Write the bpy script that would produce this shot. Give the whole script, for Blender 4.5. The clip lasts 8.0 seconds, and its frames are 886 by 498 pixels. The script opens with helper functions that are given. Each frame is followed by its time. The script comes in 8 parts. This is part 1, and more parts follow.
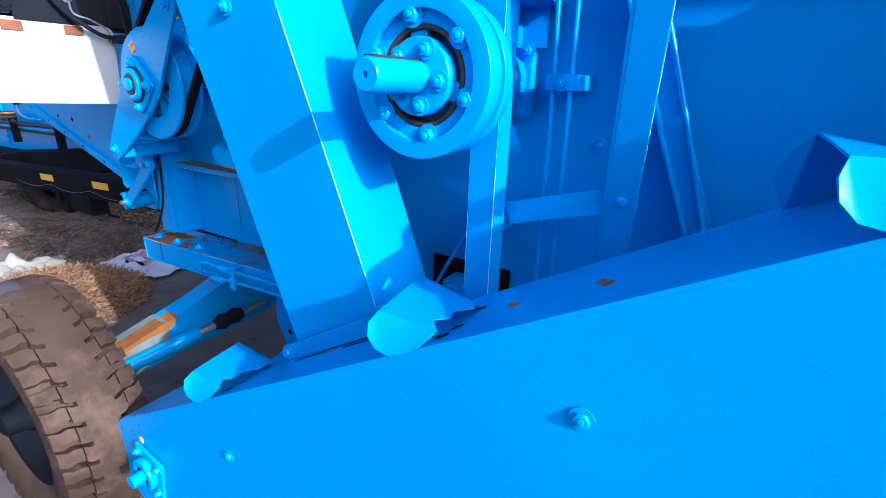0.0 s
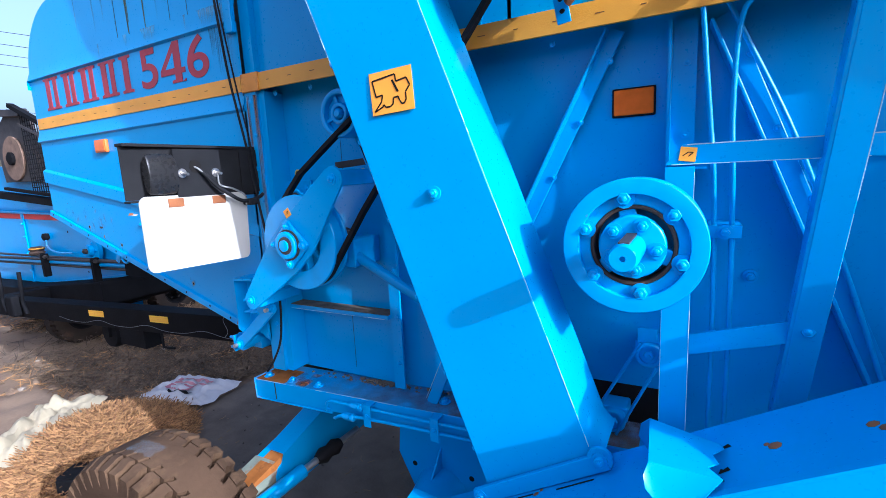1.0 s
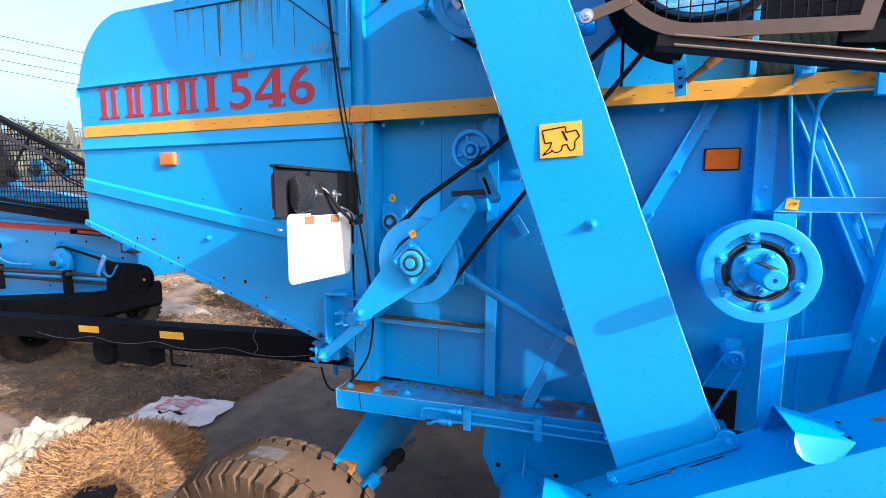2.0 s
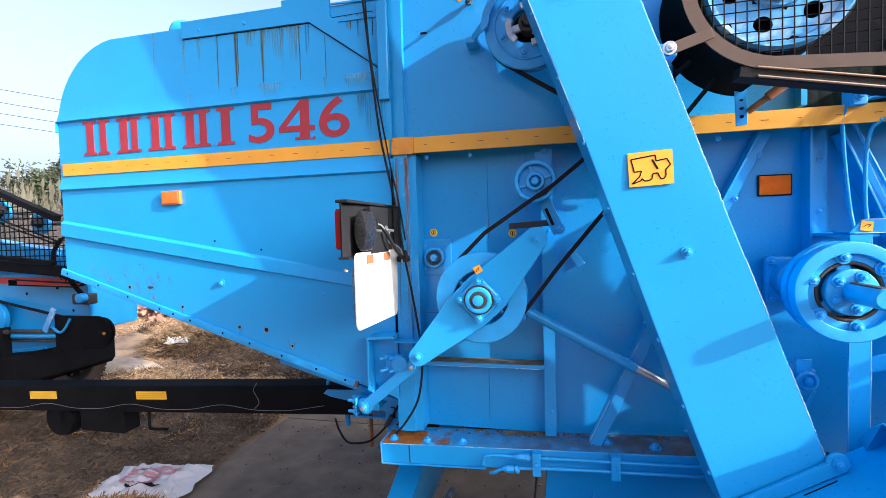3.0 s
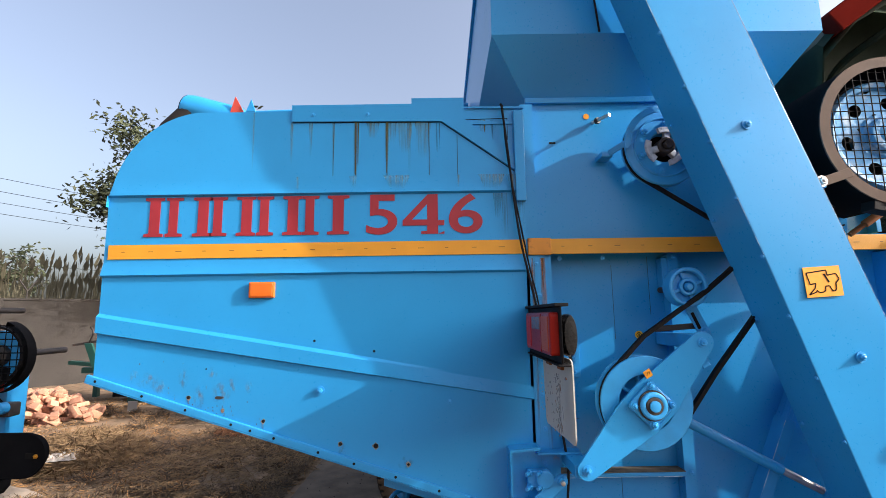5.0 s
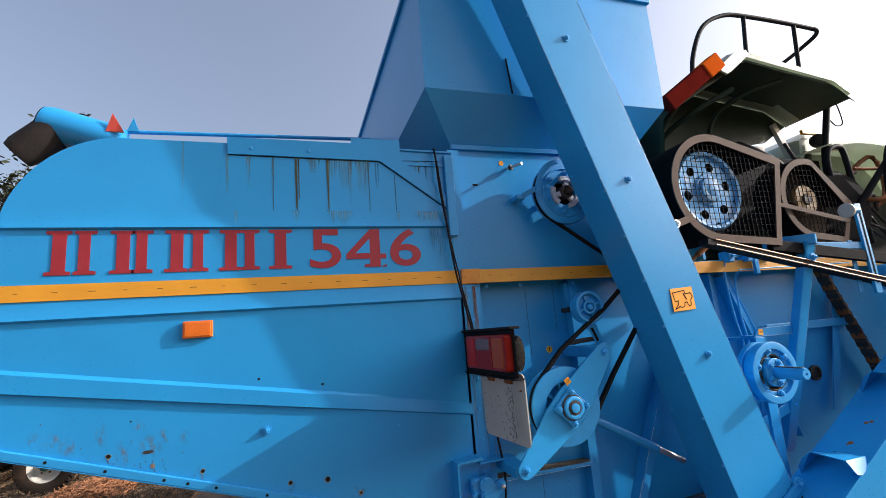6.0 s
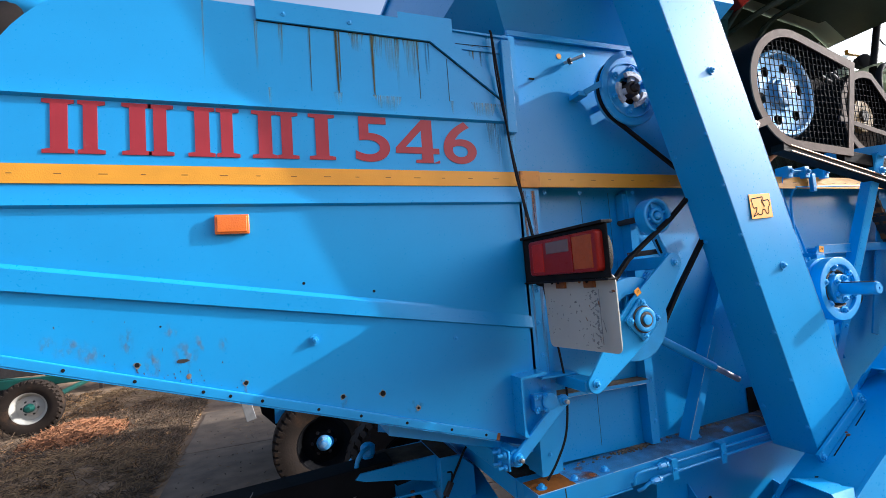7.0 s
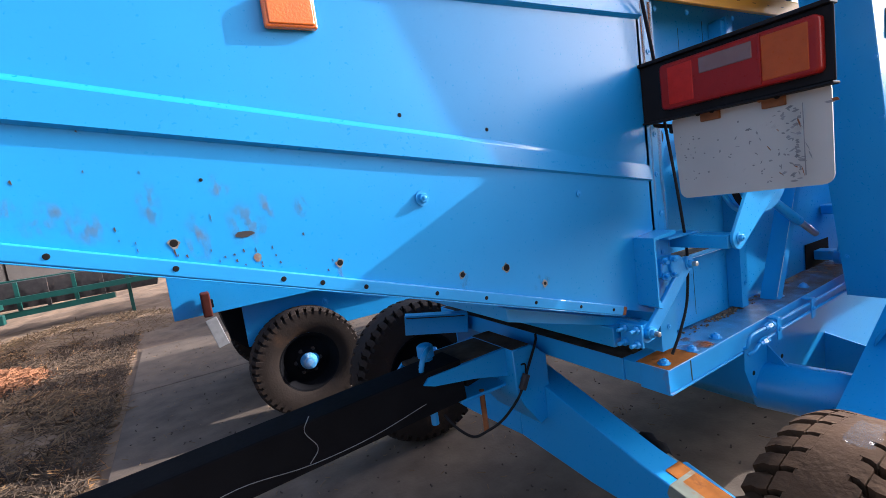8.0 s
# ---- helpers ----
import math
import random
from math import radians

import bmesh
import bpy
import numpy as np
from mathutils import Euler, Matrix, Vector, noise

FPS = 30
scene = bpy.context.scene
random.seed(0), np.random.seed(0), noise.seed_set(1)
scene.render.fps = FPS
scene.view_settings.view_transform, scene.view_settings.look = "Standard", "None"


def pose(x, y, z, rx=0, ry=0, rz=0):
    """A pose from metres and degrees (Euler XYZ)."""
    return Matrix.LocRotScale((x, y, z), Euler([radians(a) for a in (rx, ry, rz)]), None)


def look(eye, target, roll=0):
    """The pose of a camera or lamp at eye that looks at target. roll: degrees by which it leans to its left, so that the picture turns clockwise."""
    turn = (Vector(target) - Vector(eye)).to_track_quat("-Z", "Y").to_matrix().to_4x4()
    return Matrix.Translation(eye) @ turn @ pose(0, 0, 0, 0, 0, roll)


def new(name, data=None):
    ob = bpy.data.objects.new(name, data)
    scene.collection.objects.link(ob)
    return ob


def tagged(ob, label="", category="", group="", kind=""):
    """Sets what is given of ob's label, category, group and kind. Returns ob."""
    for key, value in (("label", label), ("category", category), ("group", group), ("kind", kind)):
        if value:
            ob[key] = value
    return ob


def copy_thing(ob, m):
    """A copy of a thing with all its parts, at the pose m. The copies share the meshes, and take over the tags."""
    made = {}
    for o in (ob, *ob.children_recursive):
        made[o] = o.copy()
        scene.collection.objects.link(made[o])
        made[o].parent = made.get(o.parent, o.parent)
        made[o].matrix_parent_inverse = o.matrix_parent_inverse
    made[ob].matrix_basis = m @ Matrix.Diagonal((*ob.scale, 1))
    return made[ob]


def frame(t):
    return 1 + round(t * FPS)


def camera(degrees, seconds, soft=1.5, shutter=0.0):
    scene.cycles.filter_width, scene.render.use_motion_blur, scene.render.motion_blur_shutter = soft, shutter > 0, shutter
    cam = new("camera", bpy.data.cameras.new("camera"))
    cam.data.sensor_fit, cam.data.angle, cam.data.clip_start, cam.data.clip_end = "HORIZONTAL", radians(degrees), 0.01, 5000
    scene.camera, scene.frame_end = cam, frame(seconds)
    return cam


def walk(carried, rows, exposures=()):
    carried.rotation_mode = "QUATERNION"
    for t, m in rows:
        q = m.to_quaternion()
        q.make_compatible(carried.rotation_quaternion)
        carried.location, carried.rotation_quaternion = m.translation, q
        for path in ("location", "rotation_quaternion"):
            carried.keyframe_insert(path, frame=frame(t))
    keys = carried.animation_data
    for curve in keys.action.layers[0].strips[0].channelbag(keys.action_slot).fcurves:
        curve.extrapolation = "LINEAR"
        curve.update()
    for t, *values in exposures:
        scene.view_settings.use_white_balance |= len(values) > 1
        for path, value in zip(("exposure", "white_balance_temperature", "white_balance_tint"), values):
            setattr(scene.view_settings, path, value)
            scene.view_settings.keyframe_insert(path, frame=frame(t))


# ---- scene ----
cam = camera(87.3, 8.0, soft=0.65)
PATH = [
    (0, (1.72, -0.892, 1.48), (0.761, 0.728, 0.805), 1.7),
    (0.5, (1.592, -1.003, 1.584), (0.634, 0.7, 1.158), -0.6),
    (1, (1.383, -1.167, 1.642), (0.432, 0.563, 1.318), -2.9),
    (1.5, (1.15, -1.482, 1.681), (0.326, 0.322, 1.427), -1.2),
    (1.7, (1.077, -1.548, 1.67), (0.303, 0.28, 1.428), -0.2),
    (2.8, (0.602, -1.605, 1.671), (0.099, 0.326, 1.541), -1.6),
    (3, (0.544, -1.621, 1.675), (0.082, 0.323, 1.592), -1.6),
    (3.5, (0.248, -1.736, 1.754), (-0.016, 0.241, 1.908), -0.5),
    (4, (0.066, -1.801, 1.775), (-0.093, 0.172, 2.066), 0.8),
    (4.2, (0.001, -1.772, 1.753), (-0.177, 0.202, 2.018), 1.0),
    (5.3, (-0.467, -1.671, 1.737), (-0.296, 0.298, 2.045), -1.9),
    (5.5, (-0.546, -1.726, 1.783), (-0.238, 0.222, 2.116), -2.6),
    (6, (-0.673, -1.773, 1.76), (-0.057, 0.096, 2.117), -4.5),
    (6.5, (-0.771, -1.699, 1.697), (-0.053, 0.147, 1.974), -4.7),
    (7, (-0.885, -1.461, 1.621), (-0.185, 0.406, 1.773), -4.2),
    (7.5, (-1.035, -1.16, 1.572), (-0.329, 0.709, 1.658), -4.5),
    (8, (-1.223, -0.864, 1.487), (-0.245, 0.864, 1.253), -7.8),
]
EXPOSURES = [(0, 1.02, 4400, 16), (0.5, 1.08, 4600, 16), (1, 1.2, 4800, 16), (1.7, 1.52, 5150, 15), (3, 1.64, 5600, 15), (3.5, 1.5, 5900, 15), (4.2, 1.14, 6200, 14), (5.5, 1.17, 6200, 14), (6, 0.73, 6050, 14), (6.5, 0.69, 5800, 13), (7, 1.1, 5600, 12), (7.5, 1.42, 5600, 14), (8, 1.43, 5600, 18)]
walk(cam, [(t, look(eye, target, roll)) for t, eye, target, roll in PATH], EXPOSURES)

# ---- world, sun ----
SUN = Vector((0.882, -0.223, 0.415)).normalized()
world = bpy.data.worlds.new("sky")
scene.world = world
world.use_nodes = True
wn, wl = world.node_tree.nodes, world.node_tree.links
sky = wn.new("ShaderNodeTexSky")
sky.sky_type, sky.sun_disc = "NISHITA", False
sky.sun_elevation, sky.sun_rotation = radians(24.5), radians(104.0)
sky.air_density, sky.dust_density, sky.ozone_density = 1.0, 7.0, 1.0
haze = wn.new("ShaderNodeHueSaturation")
haze.inputs["Saturation"].default_value = 0.75
wl.new(sky.outputs[0], haze.inputs["Color"])
wl.new(haze.outputs[0], wn["Background"].inputs[0])
wn["Background"].inputs[1].default_value = 0.15
sun = new("sun", bpy.data.lights.new("sun", "SUN"))
sun.data.energy, sun.data.angle, sun.data.color = 2.8, radians(0.45), (1.0, 0.93, 0.82)
sun.matrix_world = look(SUN * 30, (0, 0, 0))


# ---- materials ----
def material(name, color, rough=0.5, metal=0.0, vary=0.12, scale=6.0, bump=0.05, bump_scale=60.0, dirt=None, dirt_amount=0.0,
             dirt_scale=3.0, coat=0.0, spec=0.5, per_object=0.0, wave=0.0):
    """A painted, worn or dusty surface: two scales of variation in colour, roughness and relief."""
    m = bpy.data.materials.new(name)
    m.use_nodes = True
    n, l = m.node_tree.nodes, m.node_tree.links
    b = n["Principled BSDF"]
    b.inputs["Roughness"].default_value, b.inputs["Metallic"].default_value = rough, metal
    b.inputs["Coat Weight"].default_value, b.inputs["Specular IOR Level"].default_value = coat, spec
    b.inputs["Coat Roughness"].default_value = 0.15
    at = n.new("ShaderNodeTexCoord")
    big, fine = n.new("ShaderNodeTexNoise"), n.new("ShaderNodeTexNoise")
    big.inputs["Scale"].default_value, big.inputs["Detail"].default_value = scale, 6
    fine.inputs["Scale"].default_value, fine.inputs["Detail"].default_value = bump_scale, 4
    for t in (big, fine):
        l.new(at.outputs["Object"], t.inputs["Vector"])
    ramp = n.new("ShaderNodeMapRange")
    ramp.inputs["From Min"].default_value, ramp.inputs["From Max"].default_value = 0.3, 0.7
    ramp.inputs["To Min"].default_value, ramp.inputs["To Max"].default_value = 1 - vary, 1 + vary
    l.new(big.outputs["Fac"], ramp.inputs["Value"])
    hsv = n.new("ShaderNodeHueSaturation")
    hsv.inputs["Color"].default_value = (*color, 1)
    l.new(ramp.outputs[0], hsv.inputs["Value"])
    out = hsv.outputs[0]
    if per_object:
        info, amount = n.new("ShaderNodeObjectInfo"), n.new("ShaderNodeMapRange")
        amount.inputs["To Min"].default_value, amount.inputs["To Max"].default_value = 1 - per_object, 1 + per_object
        l.new(info.outputs["Random"], amount.inputs["Value"])
        second = n.new("ShaderNodeHueSaturation")
        l.new(out, second.inputs["Color"])
        l.new(amount.outputs[0], second.inputs["Value"])
        out = second.outputs[0]
    if dirt:
        spots = n.new("ShaderNodeTexNoise")
        spots.inputs["Scale"].default_value, spots.inputs["Detail"].default_value, spots.inputs["Roughness"].default_value = dirt_scale, 9, 0.7
        l.new(at.outputs["Object"], spots.inputs["Vector"])
        cut = n.new("ShaderNodeMapRange")
        cut.inputs["From Min"].default_value, cut.inputs["From Max"].default_value = 0.68 - 0.3 * dirt_amount, 0.78 - 0.2 * dirt_amount
        cut.inputs["To Max"].default_value = min(1.0, 0.5 + dirt_amount)
        l.new(spots.outputs["Fac"], cut.inputs["Value"])
        mix = n.new("ShaderNodeMix")
        mix.data_type = "RGBA"
        mix.inputs["B"].default_value = (*dirt, 1)
        mix.inputs[7].default_value = (*dirt, 1)
        l.new(cut.outputs[0], mix.inputs[0])
        l.new(out, mix.inputs[6])
        out = mix.outputs[2]
    l.new(out, b.inputs["Base Color"])
    rr = n.new("ShaderNodeMapRange")
    rr.inputs["To Min"].default_value, rr.inputs["To Max"].default_value = max(0.02, rough - 0.08), min(1, rough + 0.08)
    l.new(fine.outputs["Fac"], rr.inputs["Value"])
    l.new(rr.outputs[0], b.inputs["Roughness"])
    bm_ = n.new("ShaderNodeBump")
    bm_.inputs["Strength"].default_value, bm_.inputs["Distance"].default_value = bump, 0.004
    l.new(fine.outputs["Fac"], bm_.inputs["Height"])
    if wave:
        swell, second = n.new("ShaderNodeTexNoise"), n.new("ShaderNodeBump")
        swell.inputs["Scale"].default_value, swell.inputs["Detail"].default_value = 2.6, 1
        l.new(at.outputs["Object"], swell.inputs["Vector"])
        second.inputs["Strength"].default_value, second.inputs["Distance"].default_value = wave, 0.02
        l.new(swell.outputs["Fac"], second.inputs["Height"])
        l.new(second.outputs[0], bm_.inputs["Normal"])
    l.new(bm_.outputs[0], b.inputs["Normal"])
    return m


RUSTC = (0.22, 0.075, 0.02)
BLUE = (0.026, 0.30, 0.65)
blue = material("blue_paint", BLUE, 0.3, 0, 0.05, 3.0, 0.02, 120, dirt=(0.04, 0.34, 0.66), dirt_amount=0.12, dirt_scale=2.2, coat=0.0, spec=0.5, wave=0.1)
blue_matte = material("dusty_blue_paint", BLUE, 0.3, 0, 0.06, 3.0, 0.03, 120, dirt=(0.04, 0.33, 0.66), dirt_amount=0.15, dirt_scale=2.2, spec=0.5, wave=0.12)
blue_worn = material("worn_blue_paint", BLUE, 0.4, 0, 0.08, 4.0, 0.04, 90, dirt=RUSTC, dirt_amount=0.1, dirt_scale=7, coat=0.1, wave=0.2)
blue_rusty = material("rusty_blue_paint", BLUE, 0.55, 0, 0.12, 6.0, 0.1, 70, dirt=RUSTC, dirt_amount=0.55, dirt_scale=5)
cast_blue = material("painted_cast_iron", (0.03, 0.32, 0.70), 0.4, 0, 0.08, 20, 0.12, 90, dirt=(0.12, 0.10, 0.06), dirt_amount=0.12, dirt_scale=14, coat=0.2)
pale_blue = material("scuffed_pale_blue", (0.10, 0.38, 0.72), 0.45, 0.1, 0.2, 12, 0.08, 60, dirt=(0.45, 0.58, 0.7), dirt_amount=0.6, dirt_scale=14)
yellow = material("yellow_reflective_tape", (0.72, 0.32, 0.02), 0.42, 0, 0.08, 8, 0.15, 260, dirt=(0.3, 0.15, 0.03), dirt_amount=0.1, dirt_scale=12)
yellow_bright = material("clean_yellow_tape", (0.85, 0.5, 0.02), 0.4, 0, 0.08, 8, 0.15, 260)
red = material("red_lettering", (0.32, 0.022, 0.03), 0.45, 0, 0.1, 12, 0.03, 90, dirt=(0.25, 0.1, 0.1), dirt_amount=0.1, dirt_scale=20)
amber = material("amber_plastic", (0.75, 0.16, 0.012), 0.22, 0, 0.06, 30, 0.25, 220, coat=0.5)
orange_dull = material("dull_orange_plastic", (0.9, 0.15, 0.01), 0.7, 0, 0.1, 30, 0.15, 200, spec=0.1)
red_lens = material("red_lens", (0.28, 0.014, 0.008), 0.3, 0, 0.1, 20, 0.12, 180, coat=0.05, spec=0.15)
clear_lens = material("clear_lens", (0.2, 0.11, 0.09), 0.2, 0, 0.1, 20, 0.2, 200, coat=0.1, spec=0.3)
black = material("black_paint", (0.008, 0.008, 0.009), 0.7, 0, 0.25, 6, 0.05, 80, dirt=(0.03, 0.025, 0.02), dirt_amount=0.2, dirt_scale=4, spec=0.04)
black_plastic = material("black_plastic", (0.018, 0.018, 0.019), 0.55, 0, 0.2, 12, 0.04, 150, spec=0.03)
rubber = material("belt_rubber", (0.010, 0.009, 0.009), 0.7, 0, 0.2, 12, 0.1, 120, dirt=(0.05, 0.038, 0.03), dirt_amount=0.2, spec=0.15)
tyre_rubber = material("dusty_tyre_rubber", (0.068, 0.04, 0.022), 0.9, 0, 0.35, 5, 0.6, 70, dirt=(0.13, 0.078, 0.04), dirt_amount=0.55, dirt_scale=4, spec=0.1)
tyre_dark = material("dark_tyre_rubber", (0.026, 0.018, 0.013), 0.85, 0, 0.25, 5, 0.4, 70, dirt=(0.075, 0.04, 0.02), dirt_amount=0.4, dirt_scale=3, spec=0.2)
rust = material("rust", (0.24, 0.085, 0.025), 0.85, 0.1, 0.35, 14, 0.4, 80)
drip = material("brown_drip_stain", (0.085, 0.085, 0.022), 0.6, 0, 0.4, 30, 0.05, 90)
steel = material("bare_steel", (0.55, 0.52, 0.48), 0.35, 0.9, 0.2, 20, 0.1, 120, dirt=RUSTC, dirt_amount=0.15, dirt_scale=12)
dark_steel = material("oily_dark_steel", (0.04, 0.033, 0.03), 0.6, 0.2, 0.3, 14, 0.15, 80, dirt=(0.14, 0.08, 0.05), dirt_amount=0.3)
brown_frame = material("brown_primed_steel", (0.10, 0.066, 0.048), 0.75, 0.0, 0.15, 10, 0.08, 90, spec=0.2)
wire_dark = material("dark_wire", (0.008, 0.008, 0.009), 0.7, 0, 0.2, 30, 0.02, 90, spec=0.05)
white_plate = material("white_plate", (0.47, 0.445, 0.385), 0.5, 0, 0.05, 8, 0.03, 120, dirt=(0.3, 0.26, 0.22), dirt_amount=0.12, dirt_scale=16)
white_wire = material("white_cable", (0.2, 0.2, 0.19), 0.5)
ink = material("black_print", (0.012, 0.011, 0.010), 0.9, spec=0.1)
sticker_y = material("orange_sticker", (0.9, 0.36, 0.02), 0.4, 0, 0.05, 20, 0.02, 90)
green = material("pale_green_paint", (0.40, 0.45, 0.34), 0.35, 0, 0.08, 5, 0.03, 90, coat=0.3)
dark_green = material("dark_green_paint_and_shade", (0.016, 0.032, 0.016), 0.7, 0, 0.2, 8, 0.05, 90)
teal = material("teal_paint", (0.005, 0.06, 0.046), 0.45, 0, 0.15, 5, 0.05, 80)
chaff = material("chaff_dust", (0.13, 0.095, 0.06), 0.95, 0, 0.4, 25, 0.6, 120)
sack_white = material("woven_plastic_sack", (0.54, 0.5, 0.48), 0.5, 0, 0.1, 10, 0.25, 220, dirt=(0.4, 0.3, 0.24), dirt_amount=0.25, dirt_scale=5)
sack_pink = material("faded_red_print", (0.5, 0.2, 0.2), 0.6)
cloth = material("cream_cloth", (0.36, 0.3, 0.19), 0.85, 0, 0.15, 9, 0.3, 150, dirt=(0.34, 0.23, 0.13), dirt_amount=0.25, dirt_scale=4)
clear_bag = material("thin_clear_plastic", (0.3, 0.36, 0.4), 0.12, 0, 0.2, 12, 0.3, 60)
clear_bag.node_tree.nodes["Principled BSDF"].inputs["Alpha"].default_value = 0.12
straw = material("straw", (0.34, 0.175, 0.06), 0.85, 0, 0.35, 20, 0.2, 120)
straw_dark = material("weathered_and_shaded_straw", (0.2, 0.125, 0.06), 0.9, 0, 0.4, 9, 0.2, 120)
brick_red = material("fired_brick", (0.44, 0.22, 0.135), 0.9, 0, 0.2, 14, 0.4, 60, dirt=(0.5, 0.34, 0.24), dirt_amount=0.3, dirt_scale=8, per_object=0.3)
concrete = material("dusty_concrete", (0.115, 0.083, 0.055), 0.9, 0, 0.3, 5, 0.6, 60, dirt=(0.075, 0.055, 0.038), dirt_amount=0.45, dirt_scale=2)
soil = material("dry_earth", (0.22, 0.145, 0.085), 0.95, 0, 0.45, 2.6, 1.0, 22, dirt=(0.085, 0.052, 0.032), dirt_amount=0.6, dirt_scale=1.3)
wall_grey = material("weathered_wall", (0.038, 0.033, 0.029), 0.95, 0, 0.25, 1.2, 0.4, 20, dirt=(0.025, 0.022, 0.02), dirt_amount=0.5, dirt_scale=1)
bark = material("bark", (0.1, 0.075, 0.055), 0.95, 0, 0.3, 6, 0.7, 25)
leaf = material("dusty_leaves", (0.04, 0.05, 0.02), 0.7, 0, 0.5, 0.7, 0.1, 30)
reed = material("dry_reeds", (0.105, 0.095, 0.06), 0.9, 0, 0.4, 0.8, 0.1, 30)


def thin_stain(name, color, strength, stretch=(1, 1, 1), scale=40.0, low=0.4, high=0.62, fade=True):
    """A see-through film of dirt: streaks or smudges that thin out towards the rim of the patch."""
    m = material(name, color, 0.7, 0, 0.3, 30, 0.03, 90)
    n, l = m.node_tree.nodes, m.node_tree.links
    at, mp, tex = n.new("ShaderNodeTexCoord"), n.new("ShaderNodeMapping"), n.new("ShaderNodeTexNoise")
    mp.inputs["Scale"].default_value = stretch
    tex.inputs["Scale"].default_value, tex.inputs["Detail"].default_value = scale, 5
    l.new(at.outputs["Object"], mp.inputs["Vector"])
    l.new(mp.outputs[0], tex.inputs["Vector"])
    cut = n.new("ShaderNodeMapRange")
    cut.inputs["From Min"].default_value, cut.inputs["From Max"].default_value, cut.inputs["To Max"].default_value = low, high, strength
    l.new(tex.outputs["Fac"], cut.inputs["Value"])
    off, flat, length, rim, both = n.new("ShaderNodeVectorMath"), n.new("ShaderNodeVectorMath"), n.new("ShaderNodeVectorMath"), n.new("ShaderNodeMapRange"), n.new("ShaderNodeMath")
    off.operation, flat.operation, length.operation, both.operation = "SUBTRACT", "MULTIPLY", "LENGTH", "MULTIPLY"
    off.inputs[1].default_value, flat.inputs[1].default_value = (0.5, 0.5, 0.5 if fade else 1.0), (1, 0, 1) if fade else (0, 0, 1)
    l.new(at.outputs["Generated"], off.inputs[0])
    l.new(off.outputs[0], flat.inputs[0])
    l.new(flat.outputs[0], length.inputs[0])
    rim.inputs["From Min"].default_value, rim.inputs["From Max"].default_value = (0.5, 0.1) if fade else (1.0, 0.0)
    l.new(length.outputs["Value"], rim.inputs["Value"])
    l.new(cut.outputs[0], both.inputs[0])
    l.new(rim.outputs[0], both.inputs[1])
    l.new(both.outputs[0], n["Principled BSDF"].inputs["Alpha"])
    return m


seam_grime = material("grimy_seam", (0.035, 0.06, 0.045), 0.8, 0, 0.4, 40, 0.05, 90)
smudge = thin_stain("brown_smudge", (0.2, 0.13, 0.05), 0.4, (1, 1, 0.5), 70, 0.46, 0.8)
runoff = thin_stain("olive_runoff", (0.19, 0.21, 0.05), 0.55, (1, 1, 0.02), 300, 0.42, 0.7, False)
grime_run = thin_stain("dark_runoff", (0.02, 0.09, 0.12), 0.7, (1, 1, 0.015), 200, 0.45, 0.68, False)
rust_run = thin_stain("rusty_runoff", (0.3, 0.13, 0.03), 0.75, (1, 1, 0.04), 160, 0.4, 0.66, False)
rust_film = thin_stain("rust_bloom", (0.3, 0.1, 0.02), 0.8, (1, 1, 1), 22, 0.42, 0.6, False)
sunlit_patch = material("sunlit_weathered_paint", (0.19, 0.21, 0.16), 0.7, 0, 0.2, 12, 0.1, 70, dirt=(0.26, 0.1, 0.025), dirt_amount=0.5, dirt_scale=9, spec=0.2)
fresh_rust = material("orange_rust", (0.3, 0.105, 0.02), 0.9, 0, 0.3, 14, 0.25, 90, dirt=(0.13, 0.05, 0.02), dirt_amount=0.4, dirt_scale=12, spec=0.1)
dome_black = material("glossy_black_plastic", (0.016, 0.015, 0.014), 0.28, 0, 0.2, 20, 0.04, 90, spec=0.5)
stone_grey = material("pale_rubble", (0.3, 0.24, 0.18), 0.95, 0, 0.25, 5, 0.5, 30)


# ---- mesh tools ----
def box(bm, x0, x1, y0, y1, z0, z1, bevel=0.0, m=None):
    made = bmesh.ops.create_cube(bm, size=1)["verts"]
    bmesh.ops.transform(bm, matrix=Matrix.Translation(((x0 + x1) / 2, (y0 + y1) / 2, (z0 + z1) / 2)) @ Matrix.Diagonal((x1 - x0, y1 - y0, z1 - z0, 1)), verts=made)
    if bevel:
        edges = list({e for v in made for e in v.link_edges})
        made = [f for f in bmesh.ops.bevel(bm, geom=edges, offset=bevel, segments=2, affect="EDGES", profile=0.5)["verts"]]
    if m is not None:
        bmesh.ops.transform(bm, matrix=m, verts=made)
    return bm


def turned(p, q):
    d = Vector(q) - Vector(p)
    return Matrix.Translation(Vector(p)) @ d.to_track_quat("Z", "Y").to_matrix().to_4x4(), d.length


def lathe(bm, profile, p, q, n=28):
    """Turn a profile of (radius, height) round the line from p towards q."""
    m, _ = turned(p, q)
    rings = []
    for r, hgt in profile:
        rings.append([bm.verts.new(m @ Vector((r * math.cos(2 * math.pi * i / n), r * math.sin(2 * math.pi * i / n), hgt))) for i in range(n)])
    for a, b in zip(rings, rings[1:]):
        for i in range(n):
            bm.faces.new((a[i], a[(i + 1) % n], b[(i + 1) % n], b[i]))
    if profile[0][0] > 1e-6:
        bm.faces.new(list(reversed(rings[0])))
    if profile[-1][0] > 1e-6:
        bm.faces.new(rings[-1])
    bmesh.ops.remove_doubles(bm, verts=[v for ring in (rings[0], rings[-1]) for v in ring], dist=1e-5)
    return bm


